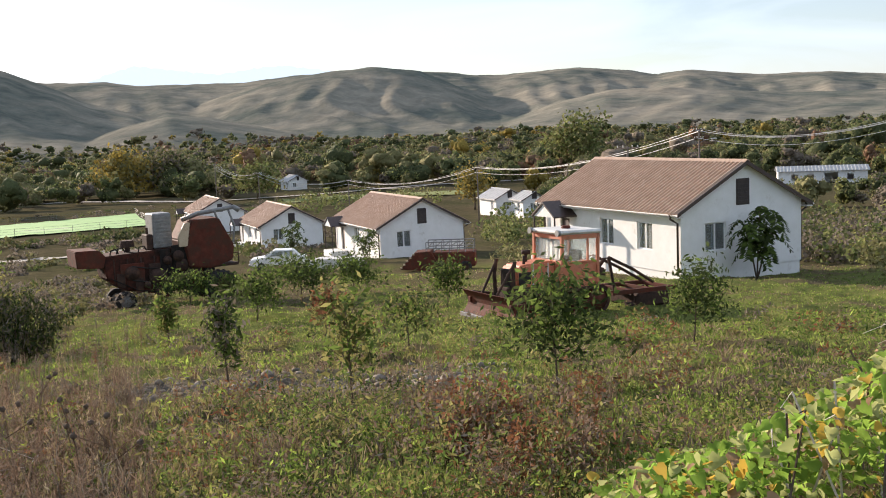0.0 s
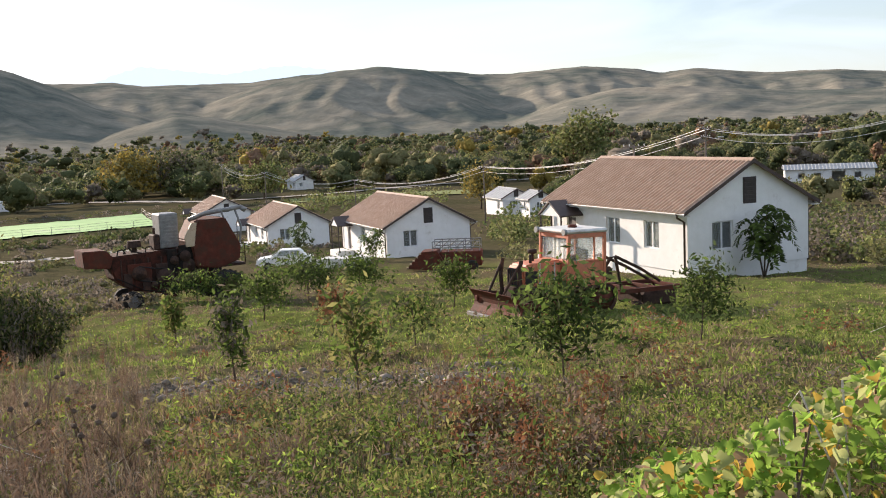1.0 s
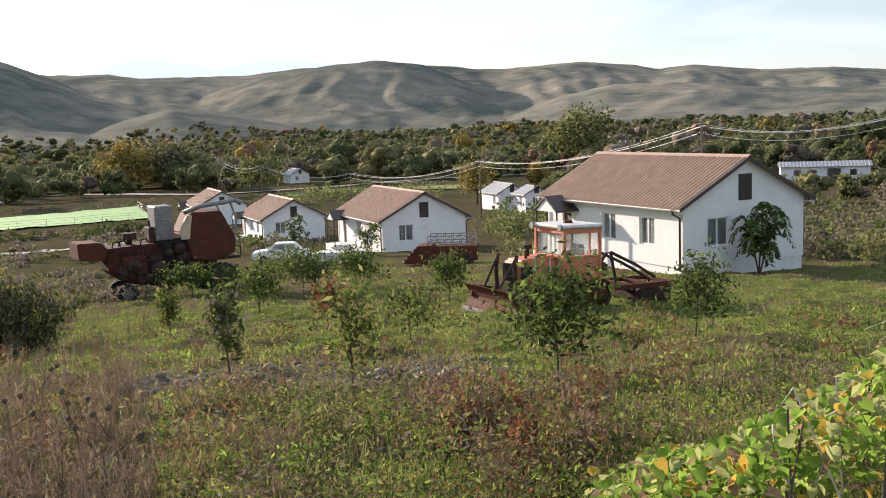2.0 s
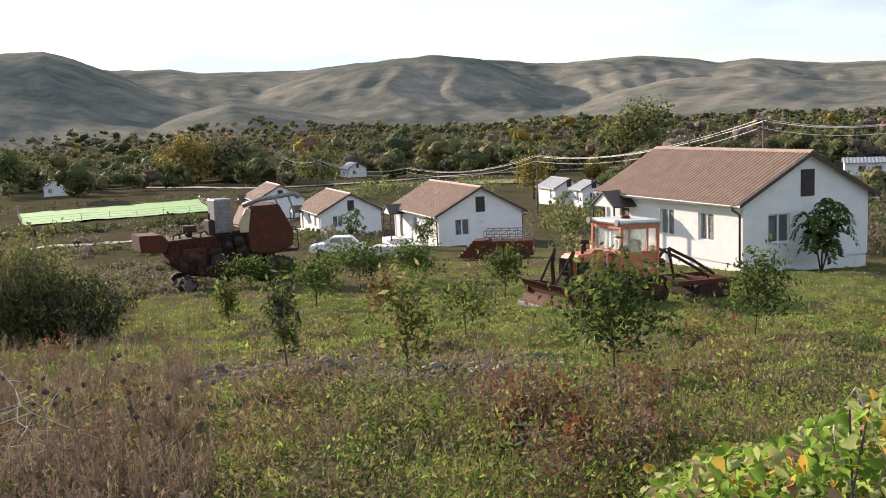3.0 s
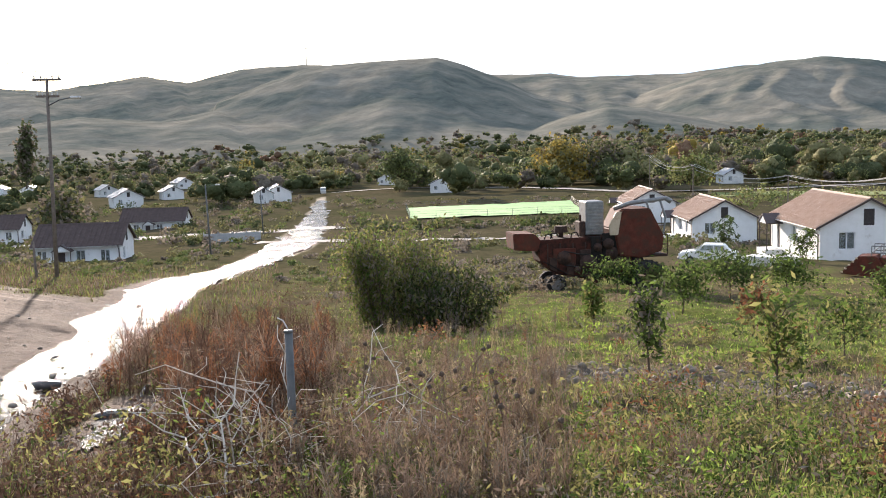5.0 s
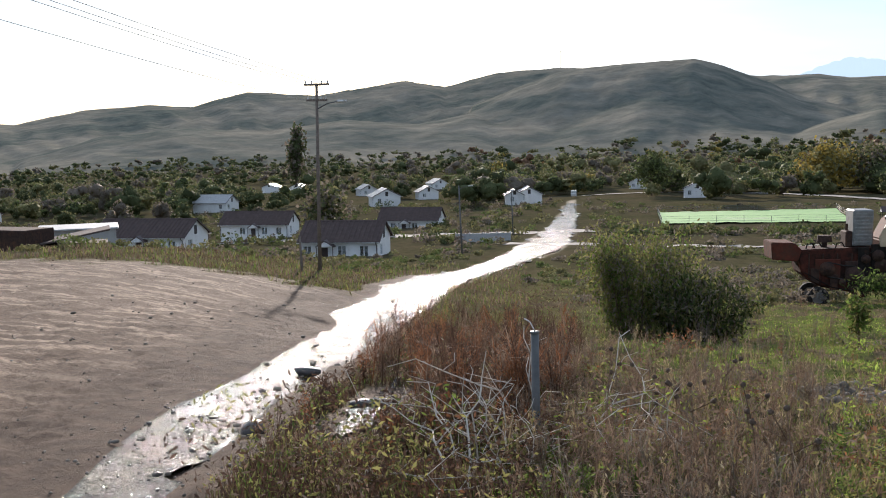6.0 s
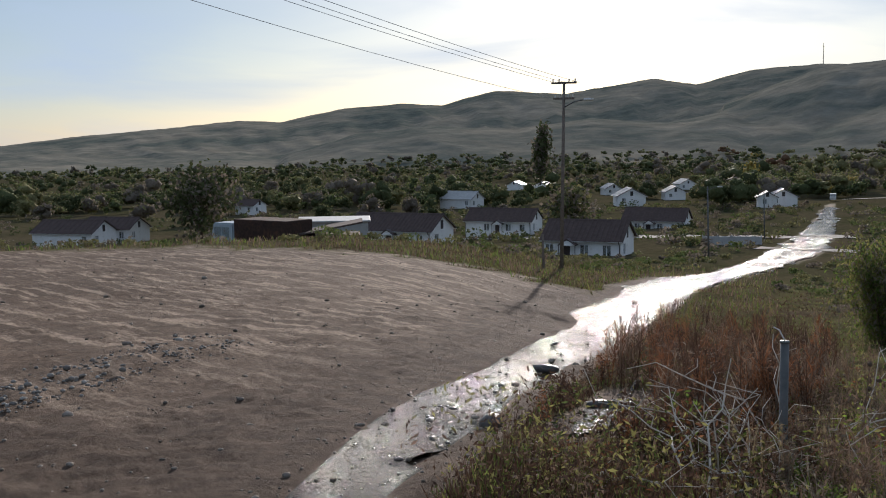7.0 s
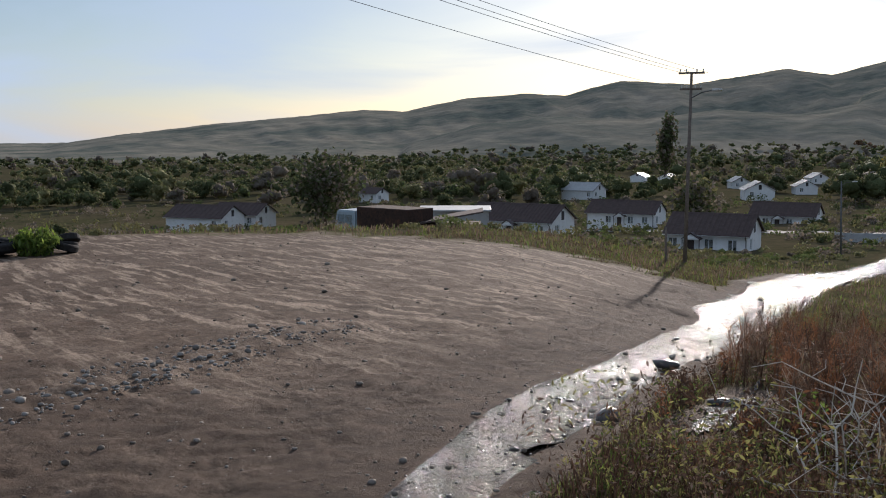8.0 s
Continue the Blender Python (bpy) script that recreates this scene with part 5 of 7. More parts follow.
def weed_templates(rng, kind, count=5):
    """A few forms of one weed, each (n, 4, 3), about 1 m tall."""
    out = []
    for _ in range(count):
        qs = []
        stems = 3 if kind != "dock" else 2
        for s in range(stems):
            a, lean = rng.uniform(0, 6.28), rng.uniform(0.05, 0.28)
            h = rng.uniform(0.65, 1.0)
            tip = np.array([math.cos(a) * lean, math.sin(a) * lean, h])
            for side in ((0.008, 0, 0), (0, 0.008, 0)):
                sd = np.array(side)
                qs.append(np.array([[-sd, sd, tip + sd * 0.4, tip - sd * 0.4]]))
            if kind == "leafy":
                u = rng.uniform(0.1, 1.0, 26)
                qs.append(leaves_at(u[:, None] * tip + rng.normal(size=(26, 3)) * 0.075, 0.05, rng, 2.7, -0.1))
            elif kind == "dock":
                u = rng.uniform(0.35, 1.0, 30)
                qs.append(leaves_at(u[:, None] * tip + rng.normal(size=(30, 3)) * 0.05, 0.045, rng, 1.4))
            elif kind == "twig":
                u = rng.uniform(0.35, 1, 16)
                p = u[:, None] * tip
                e = p + rng.normal(size=(16, 3)) * 0.10 + np.array([0, 0, 0.09])
                sd = np.array([0.004, 0.003, 0])
                qs.append(np.stack([p - sd, p + sd, e + sd, e - sd], 1))
                qs.append(leaves_at(e, 0.022, rng, 1.3))
            else:
                u = rng.uniform(0.55, 1.0, 14)
                qs.append(leaves_at(u[:, None] * tip + rng.normal(size=(14, 3)) * 0.02, 0.022, rng, 3.5, 0.6))
        out.append(np.concatenate(qs))
    return out


def weeds():
    """Waist-high and knee-high weeds, thickest near the road and along the bank."""
    rng = np.random.RandomState(15)
    heap = Heap()
    kinds = {k: weed_templates(rng, k) for k in ("leafy", "dock", "twig", "seed")}

    def put(kind, tones, n, az0, az1, d0, d1, h0, h1, patch=None, power=1.0):
        x, y = scatter(rng, n, az0, az1, d0, d1, power)
        soil, green, stony = zones(x, y)
        p = ripples(x, y, 2.2, 70 + len(heap.v) % 7)
        ok = (soil < 0.3) & (p + rng.uniform(-0.5, 0.5, n) > (patch if patch is not None else -9))
        x, y = x[ok], y[ok]
        z = ground(x, y)
        tone = rng.choice(tones, len(x))
        k = rng.randint(5, size=len(x))
        a, s = rng.uniform(0, 6.283, len(x)), rng.uniform(h0, h1, len(x))
        d = np.hypot(x, y)
        for j in range(5):
            t = kinds[kind][j]
            for w in set(tones):
                m = (k == j) & (tone == w)
                if not m.any():
                    continue
                c, sn = np.cos(a[m])[:, None, None], np.sin(a[m])[:, None, None]
                sc = s[m][:, None, None]
                fat = 1.0
                q = np.stack([(t[None, ..., 0] * c - t[None, ..., 1] * sn) * sc * fat + x[m][:, None, None], (t[None, ..., 0] * sn + t[None, ..., 1] * c) * sc * fat + y[m][:, None, None], t[None, ..., 2] * sc + z[m][:, None, None]], -1)
                heap.add(q.reshape(-1, 4, 3), w)

    put("leafy", (GREEN, GREEN, OLIVE, LIGHT), 1100, -29, 34, 4.0, 10, 0.12, 0.34, 0.25)
    put("twig", (BROWN, GREY, BROWN), 520, -29, 34, 4.4, 10, 0.2, 0.40, 0.3)
    put("seed", (STRAW, BROWN), 450, -29, 34, 4.2, 11, 0.2, 0.42, 0.3)
    put("dock", (RUST, BROWN, BROWN, OLIVE), 300, -8.5, 1.5, 5.6, 8.2, 0.35, 0.62, -0.1)
    put("dock", (RUST, BROWN), 130, -29, 24, 9, 30, 0.2, 0.4, 0.3)
    put("leafy", (GREEN, OLIVE, DARK), 220, -29, 24, 10, 34, 0.1, 0.28, 0.4)
    put("twig", (BROWN, STRAW), 500, -29, 26, 10, 30, 0.14, 0.30, 0.3)
    put("twig", (BROWN, GREY, BROWN), 1000, 17, 33, 5.0, 22, 0.28, 0.5, 0.1)
    put("seed", (STRAW, BROWN, BROWN), 900, 17, 36, 5.0, 24, 0.28, 0.5, 0.0)
    put("leafy", (GREEN, LIGHT), 300, 22, 32, 5.0, 9, 0.1, 0.25, 0.2)
    put("twig", (RUST, UMBER, BROWN, UMBER), 1000, 30, 42, 9, 32, 0.35, 0.85, 0.0)
    put("leafy", (UMBER, UMBER, RUST, BROWN), 700, 31, 46, 8, 30, 0.2, 0.5, 0.0)
    put("seed", (UMBER, BROWN, UMBER), 700, 33, 52, 5, 26, 0.2, 0.42, 0.0)
    put("leafy", (OLIVE, BROWN, DARK), 500, 36, 54, 4.6, 12, 0.08, 0.2, 0.1)
    put("twig", (BROWN, GREY, OLIVE), 600, 12, 45, 24, 62, 0.3, 0.7, 0.1)
    return heap.build("weeds", "dry and green weeds, docks and seed stalks", "weeds")


weeds()

# ---- machines ----
def wheel(parent, m, radius, width, rim_mat=M_GREY, lugs=0, name="wheel"):
    """A tyre with rounded shoulders on a dished rim; the axle lies along y."""
    bm = bm_new()
    prof = [(radius * 0.58, -width / 2), (radius * 0.9, -width / 2), (radius, -width * 0.34), (radius, width * 0.34), (radius * 0.9, width / 2), (radius * 0.58, width / 2)]
    n = 24
    rings = [[bm.verts.new((r * math.cos(6.2832 * k / n), y, r * math.sin(6.2832 * k / n))) for r, y in prof] for k in range(n)]
    for k in range(n):
        a, b = rings[k], rings[(k + 1) % n]
        for j in range(len(prof)):
            i = (j + 1) % len(prof)
            bm.faces.new((a[j], a[i], b[i], b[j]))
    for k in range(lugs):
        a = 6.2832 * k / lugs
        for s in (-1, 1):
            box(bm, (radius - 0.02, -0.02, -0.02), (radius + 0.035, width * 0.42, 0.03), 0.0, Matrix.Rotation(a + (0.1 if s > 0 else 0), 4, "Y") @ (Matrix.Identity(4) if s > 0 else Matrix.Scale(-1, 4, (0, 1, 0))))
    bmesh.ops.recalc_face_normals(bm, faces=bm.faces[:])
    t = part(name, bm, M_TYRE, parent)
    t.matrix_local = m
    bm = bm_new()
    rod(bm, (0, -width * 0.36, 0), (0, width * 0.36, 0), radius * 0.58, sides=18)
    rod(bm, (0, -width * 0.5, 0), (0, width * 0.5, 0), radius * 0.2, sides=10)
    for k in range(6):
        a = 6.2832 * k / 6
        for s in (-1, 1):
            rod(bm, (radius * 0.33 * math.cos(a), s * width * 0.36, radius * 0.33 * math.sin(a)), (radius * 0.33 * math.cos(a), s * width * 0.41, radius * 0.33 * math.sin(a)), 0.02, sides=6)
    part("rim", bm, rim_mat, t)
    return t


def shell(outline, y0, y1, bevel=0.03):
    bm = bm_new()
    prism(bm, outline, y0, y1)
    bmesh.ops.bevel(bm, geom=bm.edges[:], offset=bevel, segments=2, affect="EDGES")
    return bm


def combine():
    c = thing("combine_harvester", pose(-13.7, 47.9, gz(-13.7, 47.9), 0, 0, 33) @ Matrix.Scale(1.0, 4), "derelict rusty red combine harvester without its header", "combine harvester")
    P = lambda n, bm, mat, label="", sm=False: part(n, bm, mat, c, label, sm)
    P("threshing_body", shell([(-2.5, 2.62), (-2.3, 1.55), (-1.5, 0.95), (0.2, 0.62), (2.4, 0.9), (2.4, 2.55), (0.3, 2.7)], -0.75, 0.75, 0.05), M_STAINED)
    P("straw_hood", shell([(-3.65, 2.98), (-3.6, 2.2), (-2.45, 2.1), (-2.3, 2.62), (-2.6, 2.95)], -0.8, 0.8, 0.04), M_RUST, "open red straw hood at the rear")
    P("grain_tank", shell([(1.25, 3.0), (1.75, 3.95), (3.05, 3.98), (3.75, 2.6), (3.65, 1.9), (2.6, 1.6), (1.5, 1.75)], -1.0, 1.0, 0.06), M_RUST, "large rusty red grain tank")
    bm = bm_new()
    for k in range(7):
        x = -2.0 + k * 0.62
        box(bm, (x, -0.79, 1.35 - 0.04 * k), (x + 0.06, -0.745, 2.45), 0.01)
    P("side_rib", bm, M_RUSTDARK)
    for x0, x1, z0, z1 in ((-1.7, -0.6, 1.3, 2.2), (-0.4, 0.7, 1.1, 2.1), (1.0, 2.1, 1.2, 2.0)):
        bm = bm_new()
        box(bm, (x0, -0.81, z0), (x1, -0.752, z1), 0.03)
        P("side_panel", bm, M_RUSTDARK if x0 > -1 else M_RUST)
    for x, z, r in ((-1.2, 1.75, 0.33), (0.0, 1.45, 0.42), (1.15, 1.9, 0.3), (0.7, 1.2, 0.22)):
        bm = bm_new()
        rod(bm, (x, -0.92, z), (x, -0.83, z), r, sides=20)
        rod(bm, (x, -0.97, z), (x, -0.80, z), 0.07, sides=10)
        P("belt_pulley", bm, M_RUSTDARK, "rusty belt pulley", True)
    bm = bm_new()
    for r in range(2):
        tube(bm, [(-1.2, -0.9, 1.42 + r * 0.66), (-0.5, -0.9, 1.3 + r * 0.62), (0.0, -0.9, 1.03 + r * 0.84)], [0.03] * 3, 5)
    P("drive_belt", bm, M_TYRE)
    # black panels proud of the side, painted as the shaded gap in it
    for x0, x1, z0, z1 in ((0.15, 0.62, 0.75, 2.72), (0.7, 1.42, 0.85, 2.85), (2.2, 2.75, 0.9, 1.75)):
        bm = bm_new()
        box(bm, (x0, -0.86, z0), (x1, -0.775, z1), 0.03)
        P("dark_bay_panel", bm, M_GREASE_AND_SHADE, "black panel painted as a shaded gap in the side")
    for x, z, r in ((0.45, 2.2, 0.2), (0.98, 2.35, 0.26), (1.1, 1.25, 0.3), (-0.55, 1.15, 0.16), (2.45, 1.35, 0.22)):
        bm = bm_new()
        rod(bm, (x, -0.98, z), (x, -0.88, z), r, sides=16)
        rod(bm, (x, -1.03, z), (x, -0.86, z), 0.05, sides=8)
        P("chain_sprocket", bm, M_RUSTDARK, "rusty chain sprocket", True)
    for pts in ([(0.45, -0.94, 2.4), (0.98, -0.94, 2.62)], [(0.45, -0.94, 2.0), (1.1, -0.94, 0.96)], [(1.38, -0.94, 1.2), (2.45, -0.94, 1.14)], [(-2.2, -0.82, 1.62), (-1.0, -0.86, 0.95), (0.2, -0.86, 0.72)]):
        bm = bm_new()
        tube(bm, pts, [0.025] * len(pts), 5)
        P("drive_chain", bm, M_GREASE_AND_SHADE)
    for k in range(6):
        bm = bm_new()
        x = -1.9 + 0.42 * k
        z = 1.5 - 0.13 * k
        prism(bm, [(x, z - 0.25 - 0.1 * (k % 3)), (x + 0.36, z - 0.34 - 0.07 * ((k + 1) % 2)), (x + 0.38, z + 0.25), (x, z + 0.3)], -0.83, -0.80)
        P("skirt_sheet", bm, M_STAINED if k % 2 else M_RUSTDARK, "bent rusty skirt sheet")
    for x, z in ((-2.05, 2.62), (-1.75, 2.66), (-0.75, 2.66), (1.15, 2.7)):
        bm = bm_new()
        tube(bm, [(x, -0.5, z), (x + 0.05, -0.52, z + 0.22), (x + 0.28, -0.5, z + 0.26), (x + 0.4, -0.48, z + 0.05)], [0.03] * 4, 6)
        P("bent_pipe", bm, M_GREASE_AND_SHADE)
    bm = bm_new()
    box(bm, (0.05, -0.35, 2.72), (0.95, 0.75, 4.35), 0.05)
    rad = P("radiator_housing", bm, M_GREY, "pale grey engine radiator housing")
    for k in range(9):
        bm = bm_new()
        box(bm, (0.12, -0.375, 2.85 + k * 0.16), (0.88, -0.345, 2.93 + k * 0.16), 0.005)
        part("slat", bm, M_GREY, rad)
    bm = bm_new()
    box(bm, (-0.25, -0.3, 2.66), (0.05, 0.5, 3.4), 0.05)
    rod(bm, (-0.1, 0.1, 3.3), (-0.1, 0.1, 3.7), 0.06)
    P("engine", bm, M_RUSTDARK)
    bm = bm_new()
    rod(bm, (-1.1, 0, 2.6), (-1.1, 0, 2.95), 0.12, sides=12)
    rod(bm, (-1.1, 0, 2.9), (-1.1, 0, 3.2), 0.34, 0.30, sides=18)
    P("air_cleaner", bm, M_RUSTDARK, "round dark air cleaner")
    P("chute_panel", shell([(1.05, 2.75), (1.0, 3.2), (1.35, 3.85), (1.62, 3.85), (1.45, 2.75)], -1.02, -0.9, 0.02), M_STRAWPAINT, "sun-bleached pale steel panel")
    bm = bm_new()
    tube(bm, [(1.5, -0.2, 3.95), (2.2, -0.55, 4.22), (3.9, -0.9, 4.42)], [0.11, 0.11, 0.10], 10)
    rod(bm, (3.85, -0.9, 4.42), (4.1, -0.95, 4.25), 0.11, 0.13, 10)
    P("unloading_pipe", bm, M_GREY, "grey unloading pipe over the tank", True)
    for x in (3.15, 3.85):
        bm = bm_new()
        tube(bm, [(x - 0.1, -0.85, 2.7), (x, -0.9, 3.5), (x - 0.25, -0.85, 4.3)], [0.05] * 3, 6)
        P("strut", bm, M_GREY)
    bm = bm_new()
    box(bm, (2.6, -0.8, 1.6), (4.0, 0.8, 1.72), 0.02)
    for y in (-0.78, 0.78):
        for z in (2.2, 2.65):
            rod(bm, (3.3, y, z), (4.0, y, z), 0.025)
        rod(bm, (4.0, y, 1.7), (4.0, y, 2.65), 0.025)
    P("platform", bm, M_RUSTDARK, "driver platform with bent rails")
    bm = bm_new()
    box(bm, (3.2, -0.55, 0.9), (4.3, 0.55, 1.5), 0.05, pose(0.1, 0, -0.25, 0, 12, 0))
    P("feeder_house", bm, M_RUSTDARK)
    bm = bm_new()
    rod(bm, (2.9, -1.25, 0.72), (2.9, 1.25, 0.72), 0.1)
    rod(bm, (-1.55, -0.75, 0.48), (-1.55, 0.75, 0.48), 0.07)
    rod(bm, (-1.55, 0, 0.48), (-1.4, 0, 1.1), 0.09)
    P("axle", bm, M_RUSTDARK)
    for y in (-1.15, 1.15):
        wheel(c, pose(2.9, y, 0.72), 0.76, 0.5, M_RUSTDARK, 18, "front_wheel")
    for y in (-0.72, 0.72):
        wheel(c, pose(-1.55, y, 0.46), 0.48, 0.26, M_GREY, 0, "rear_wheel")
    return c


M_STRAWPAINT = material("bleached_cream_paint", (0.45, 0.34, 0.22), (0.58, 0.46, 0.32), 0.6, 4, bump=0.1, worn=(0.3, 0.16, 0.09), worn_at=0.6)
combine()


def bulldozer():
    x, y = 3.2, 31.4
    t = thing("crawler_tractor", pose(x, y, gz(x, y) + 0.02, 0, -2, 210), "old orange crawler tractor with dozer blade and closed cab", "tractor")
    P = lambda n, bm, mat, label="", sm=False: part(n, bm, mat, t, label, sm)
    for s in (-0.72, 0.72):
        path = []
        for k in range(12):
            a = math.pi / 2 + math.pi * k / 11
            path.append((-1.25 + 0.42 * math.cos(a), 0.46 + 0.42 * math.sin(a)))
        for k in range(12):
            a = -math.pi / 2 + math.pi * k / 11
            path.append((1.15 + 0.38 * math.cos(a), 0.42 + 0.38 * math.sin(a)))
        bm = bm_new()
        inner = [(px * 0.96, 0.44 + (pz - 0.44) * 0.86) for px, pz in path]
        n = len(path)
        va = [[bm.verts.new((q[0], s + dy, q[1])) for dy in (-0.2, 0.2)] for q in path]
        vb = [[bm.verts.new((q[0], s + dy, q[1])) for dy in (-0.2, 0.2)] for q in inner]
        for k in range(n):
            j = (k + 1) % n
            bm.faces.new((va[k][0], va[j][0], va[j][1], va[k][1])), bm.faces.new((vb[k][1], vb[j][1], vb[j][0], vb[k][0]))
            for e in (0, 1):
                bm.faces.new((va[k][e], vb[k][e], vb[j][e], va[j][e]))
        bmesh.ops.recalc_face_normals(bm, faces=bm.faces[:])
        tr = P("track", bm, M_RUSTDARK, "rusty steel crawler track")
        for k in range(44):
            f = k / 44 * n
            i, w = int(f), f % 1
            a, b = path[i % n], path[(i + 1) % n]
            px, pz = a[0] + (b[0] - a[0]) * w, a[1] + (b[1] - a[1]) * w
            ang = math.atan2(b[1] - a[1], b[0] - a[0])
            bm = bm_new()
            box(bm, (-0.025, s - 0.21, -0.015), (0.025, s + 0.21, 0.03), 0, Matrix.Translation((px, 0, pz)) @ Matrix.Rotation(-ang + math.pi, 4, "Y"))
            part("grouser", bm, M_RUSTDARK, tr)
        for k in range(5):
            bm = bm_new()
            rod(bm, (-0.95 + k * 0.46, s - 0.16, 0.28), (-0.95 + k * 0.46, s + 0.16, 0.28), 0.19, sides=16)
            P("road_wheel", bm, M_RUST, "", True)
        for px, pz, r in ((-1.25, 0.46, 0.34), (1.15, 0.42, 0.31)):
            bm = bm_new()
            rod(bm, (px, s - 0.17, pz), (px, s + 0.17, pz), r, sides=18)
            rod(bm, (px, s - 0.22, pz), (px, s + 0.22, pz), r * 0.4, sides=12)
            P("sprocket", bm, M_RUST, "", True)
    bm = bm_new()
    box(bm, (-1.5, -0.5, 0.45), (1.5, 0.5, 0.95), 0.04)
    P("chassis", bm, M_RUSTDARK)
    P("bonnet", shell([(0.05, 0.95), (1.45, 0.95), (1.5, 1.45), (1.38, 1.62), (0.05, 1.72)], -0.42, 0.42, 0.06), M_ORANGE, "faded orange engine bonnet")
    for s in (-1, 1):
        for k in range(2):
            bm = bm_new()
            box(bm, (0.3 + k * 0.55, s * 0.425, 1.02), (0.36 + k * 0.55, s * 0.435, 1.66), 0.004)
            P("bonnet_strap", bm, M_PALE, "pale bonnet strap")
        # black panel on the bonnet side, painted as the dark inside of an opening
        bm = bm_new()
        box(bm, (0.95, s * 0.40, 1.05), (1.4, s * 0.432, 1.42), 0.01)
        P("painted_opening", bm, M_TYRE)
    bm = bm_new()
    box(bm, (1.49, -0.38, 0.98), (1.53, 0.38, 1.5), 0.02)
    g = P("grille", bm, M_TYRE, "dark radiator grille")
    for k in range(7):
        bm = bm_new()
        box(bm, (1.53, -0.34 + k * 0.105, 1.02), (1.545, -0.31 + k * 0.105, 1.46))
        part("bar", bm, M_RUSTDARK, g)
    bm = bm_new()
    rod(bm, (0.75, -0.15, 1.65), (0.75, -0.15, 1.95), 0.05)
    rod(bm, (0.75, -0.15, 1.9), (0.75, -0.15, 2.02), 0.14, sides=14)
    P("air_intake", bm, M_RUSTDARK, "", True)
    bm = bm_new()
    rod(bm, (1.05, 0.18, 1.6), (1.05, 0.18, 1.9), 0.045)
    P("exhaust_pipe", bm, M_RUSTDARK, "", True)
    # cab: corner posts, lower panels, glazed upper part, roof
    x0, x1, w, zb, zt = -1.35, 0.02, 0.72, 0.95, 2.5
    zm = 1.62
    bm = bm_new()
    box(bm, (x0, -w, zb - 0.08), (x1, w, zb), 0.01)
    cab = P("cab", bm, M_ORANGE, "orange steel cab with rounded windows")

    def piece(name, lo, hi, bevel=0.01):
        bm = bm_new()
        box(bm, lo, hi, bevel)
        part(name, bm, M_ORANGE, cab)

    for px in (x0, x1):
        for s in (-w, w):
            piece("corner_post", (px - 0.05, s - 0.05, zb), (px + 0.05, s + 0.05, zt), 0.015)
        piece("top_rail", (px - 0.04, -w + 0.05, zt - 0.14), (px + 0.04, w - 0.05, zt))
        piece("end_panel", (px - 0.02, -w + 0.05, zb), (px + 0.02, w - 0.05, zm if px < x1 else 1.7))
    for s in (-w, w):
        piece("side_panel", (x0 + 0.05, s - 0.02, zb), (x1 - 0.05, s + 0.02, zm))
        piece("top_rail", (x0 + 0.05, s - 0.04, zt - 0.14), (x1 - 0.05, s + 0.04, zt))
        piece("waist_rail", (x0 + 0.05, s - 0.04, zm), (x1 - 0.05, s + 0.04, zm + 0.06))
        piece("door_post", ((x0 + x1) / 2 - 0.32, s - 0.035, zm + 0.06), ((x0 + x1) / 2 - 0.26, s + 0.035, zt - 0.14))
    bm = bm_new()
    box(bm, (x0 - 0.1, -w - 0.1, zt), (x1 + 0.14, w + 0.1, zt + 0.13), 0.06)
    part("roof", bm, M_PALE, cab, "dirty white cab roof")
    bm = bm_new()
    rod(bm, ((x0 + x1) / 2, 0, zt + 0.12), ((x0 + x1) / 2, 0, zt + 0.22), 0.16, 0.12, 14)
    part("roof_vent", bm, M_RUST, cab)
    for s in (-w, w):
        bm = bm_new()
        rod(bm, (x1 + 0.1, s, zt + 0.06), (x1 + 0.2, s, zt + 0.06), 0.09, 0.1, 14)
        part("headlight", bm, M_GREY, cab, "round work lamp")
    for px in (x0, x1):
        bm = bm_new()
        box(bm, (px - 0.006, -w + 0.05, zm + 0.05), (px + 0.006, w - 0.05, zt - 0.13))
        part("window", bm, M_GLASS, cab).visible_shadow = False
    for s in (-w, w):
        bm = bm_new()
        box(bm, ((x0 + x1) / 2 - 0.25, s - 0.006, zm + 0.06), (x1 - 0.05, s + 0.006, zt - 0.13))
        part("window", bm, M_GLASS, cab).visible_shadow = False
    bm = bm_new()
    n = 16
    vs = [[bm.verts.new((x1 - 0.06 + 0.015 * math.sin(i * 2.1), -w + 0.1 + (2 * w - 0.2) * i / n, z)) for z in (zm + 0.1, zt - 0.15)] for i in range(n + 1)]
    for p, q in zip(vs, vs[1:]):
        bm.faces.new((p[0], q[0], q[1], p[1]))
    part("curtain", bm, M_PALE, cab, "pale curtain behind the windscreen")
    bm = bm_new()
    box(bm, (-1.0, -0.3, 1.25), (-0.55, 0.3, 1.4), 0.05)
    box(bm, (-1.1, -0.3, 1.3), (-0.98, 0.3, 1.95), 0.05)
    part("seat", bm, M_TYRE, cab)
    bm = bm_new()
    box(bm, (-1.95, -0.45, 0.9), (-1.4, 0.45, 1.35), 0.08)
    P("fuel_tank", bm, M_RUSTDARK)
    # blade with its push arms and lift
    bm = bm_new()
    prof = [(2.35 - 0.22 * math.sin(k / 6 * math.pi), 0.08 + 0.74 * k / 6) for k in range(7)]
    prism(bm, prof + [(p[0] - 0.06, p[1]) for p in prof[::-1]], -1.3, 1.3)
    b = P("dozer_blade", bm, M_RUST, "rusty curved dozer blade")
    bm = bm_new()
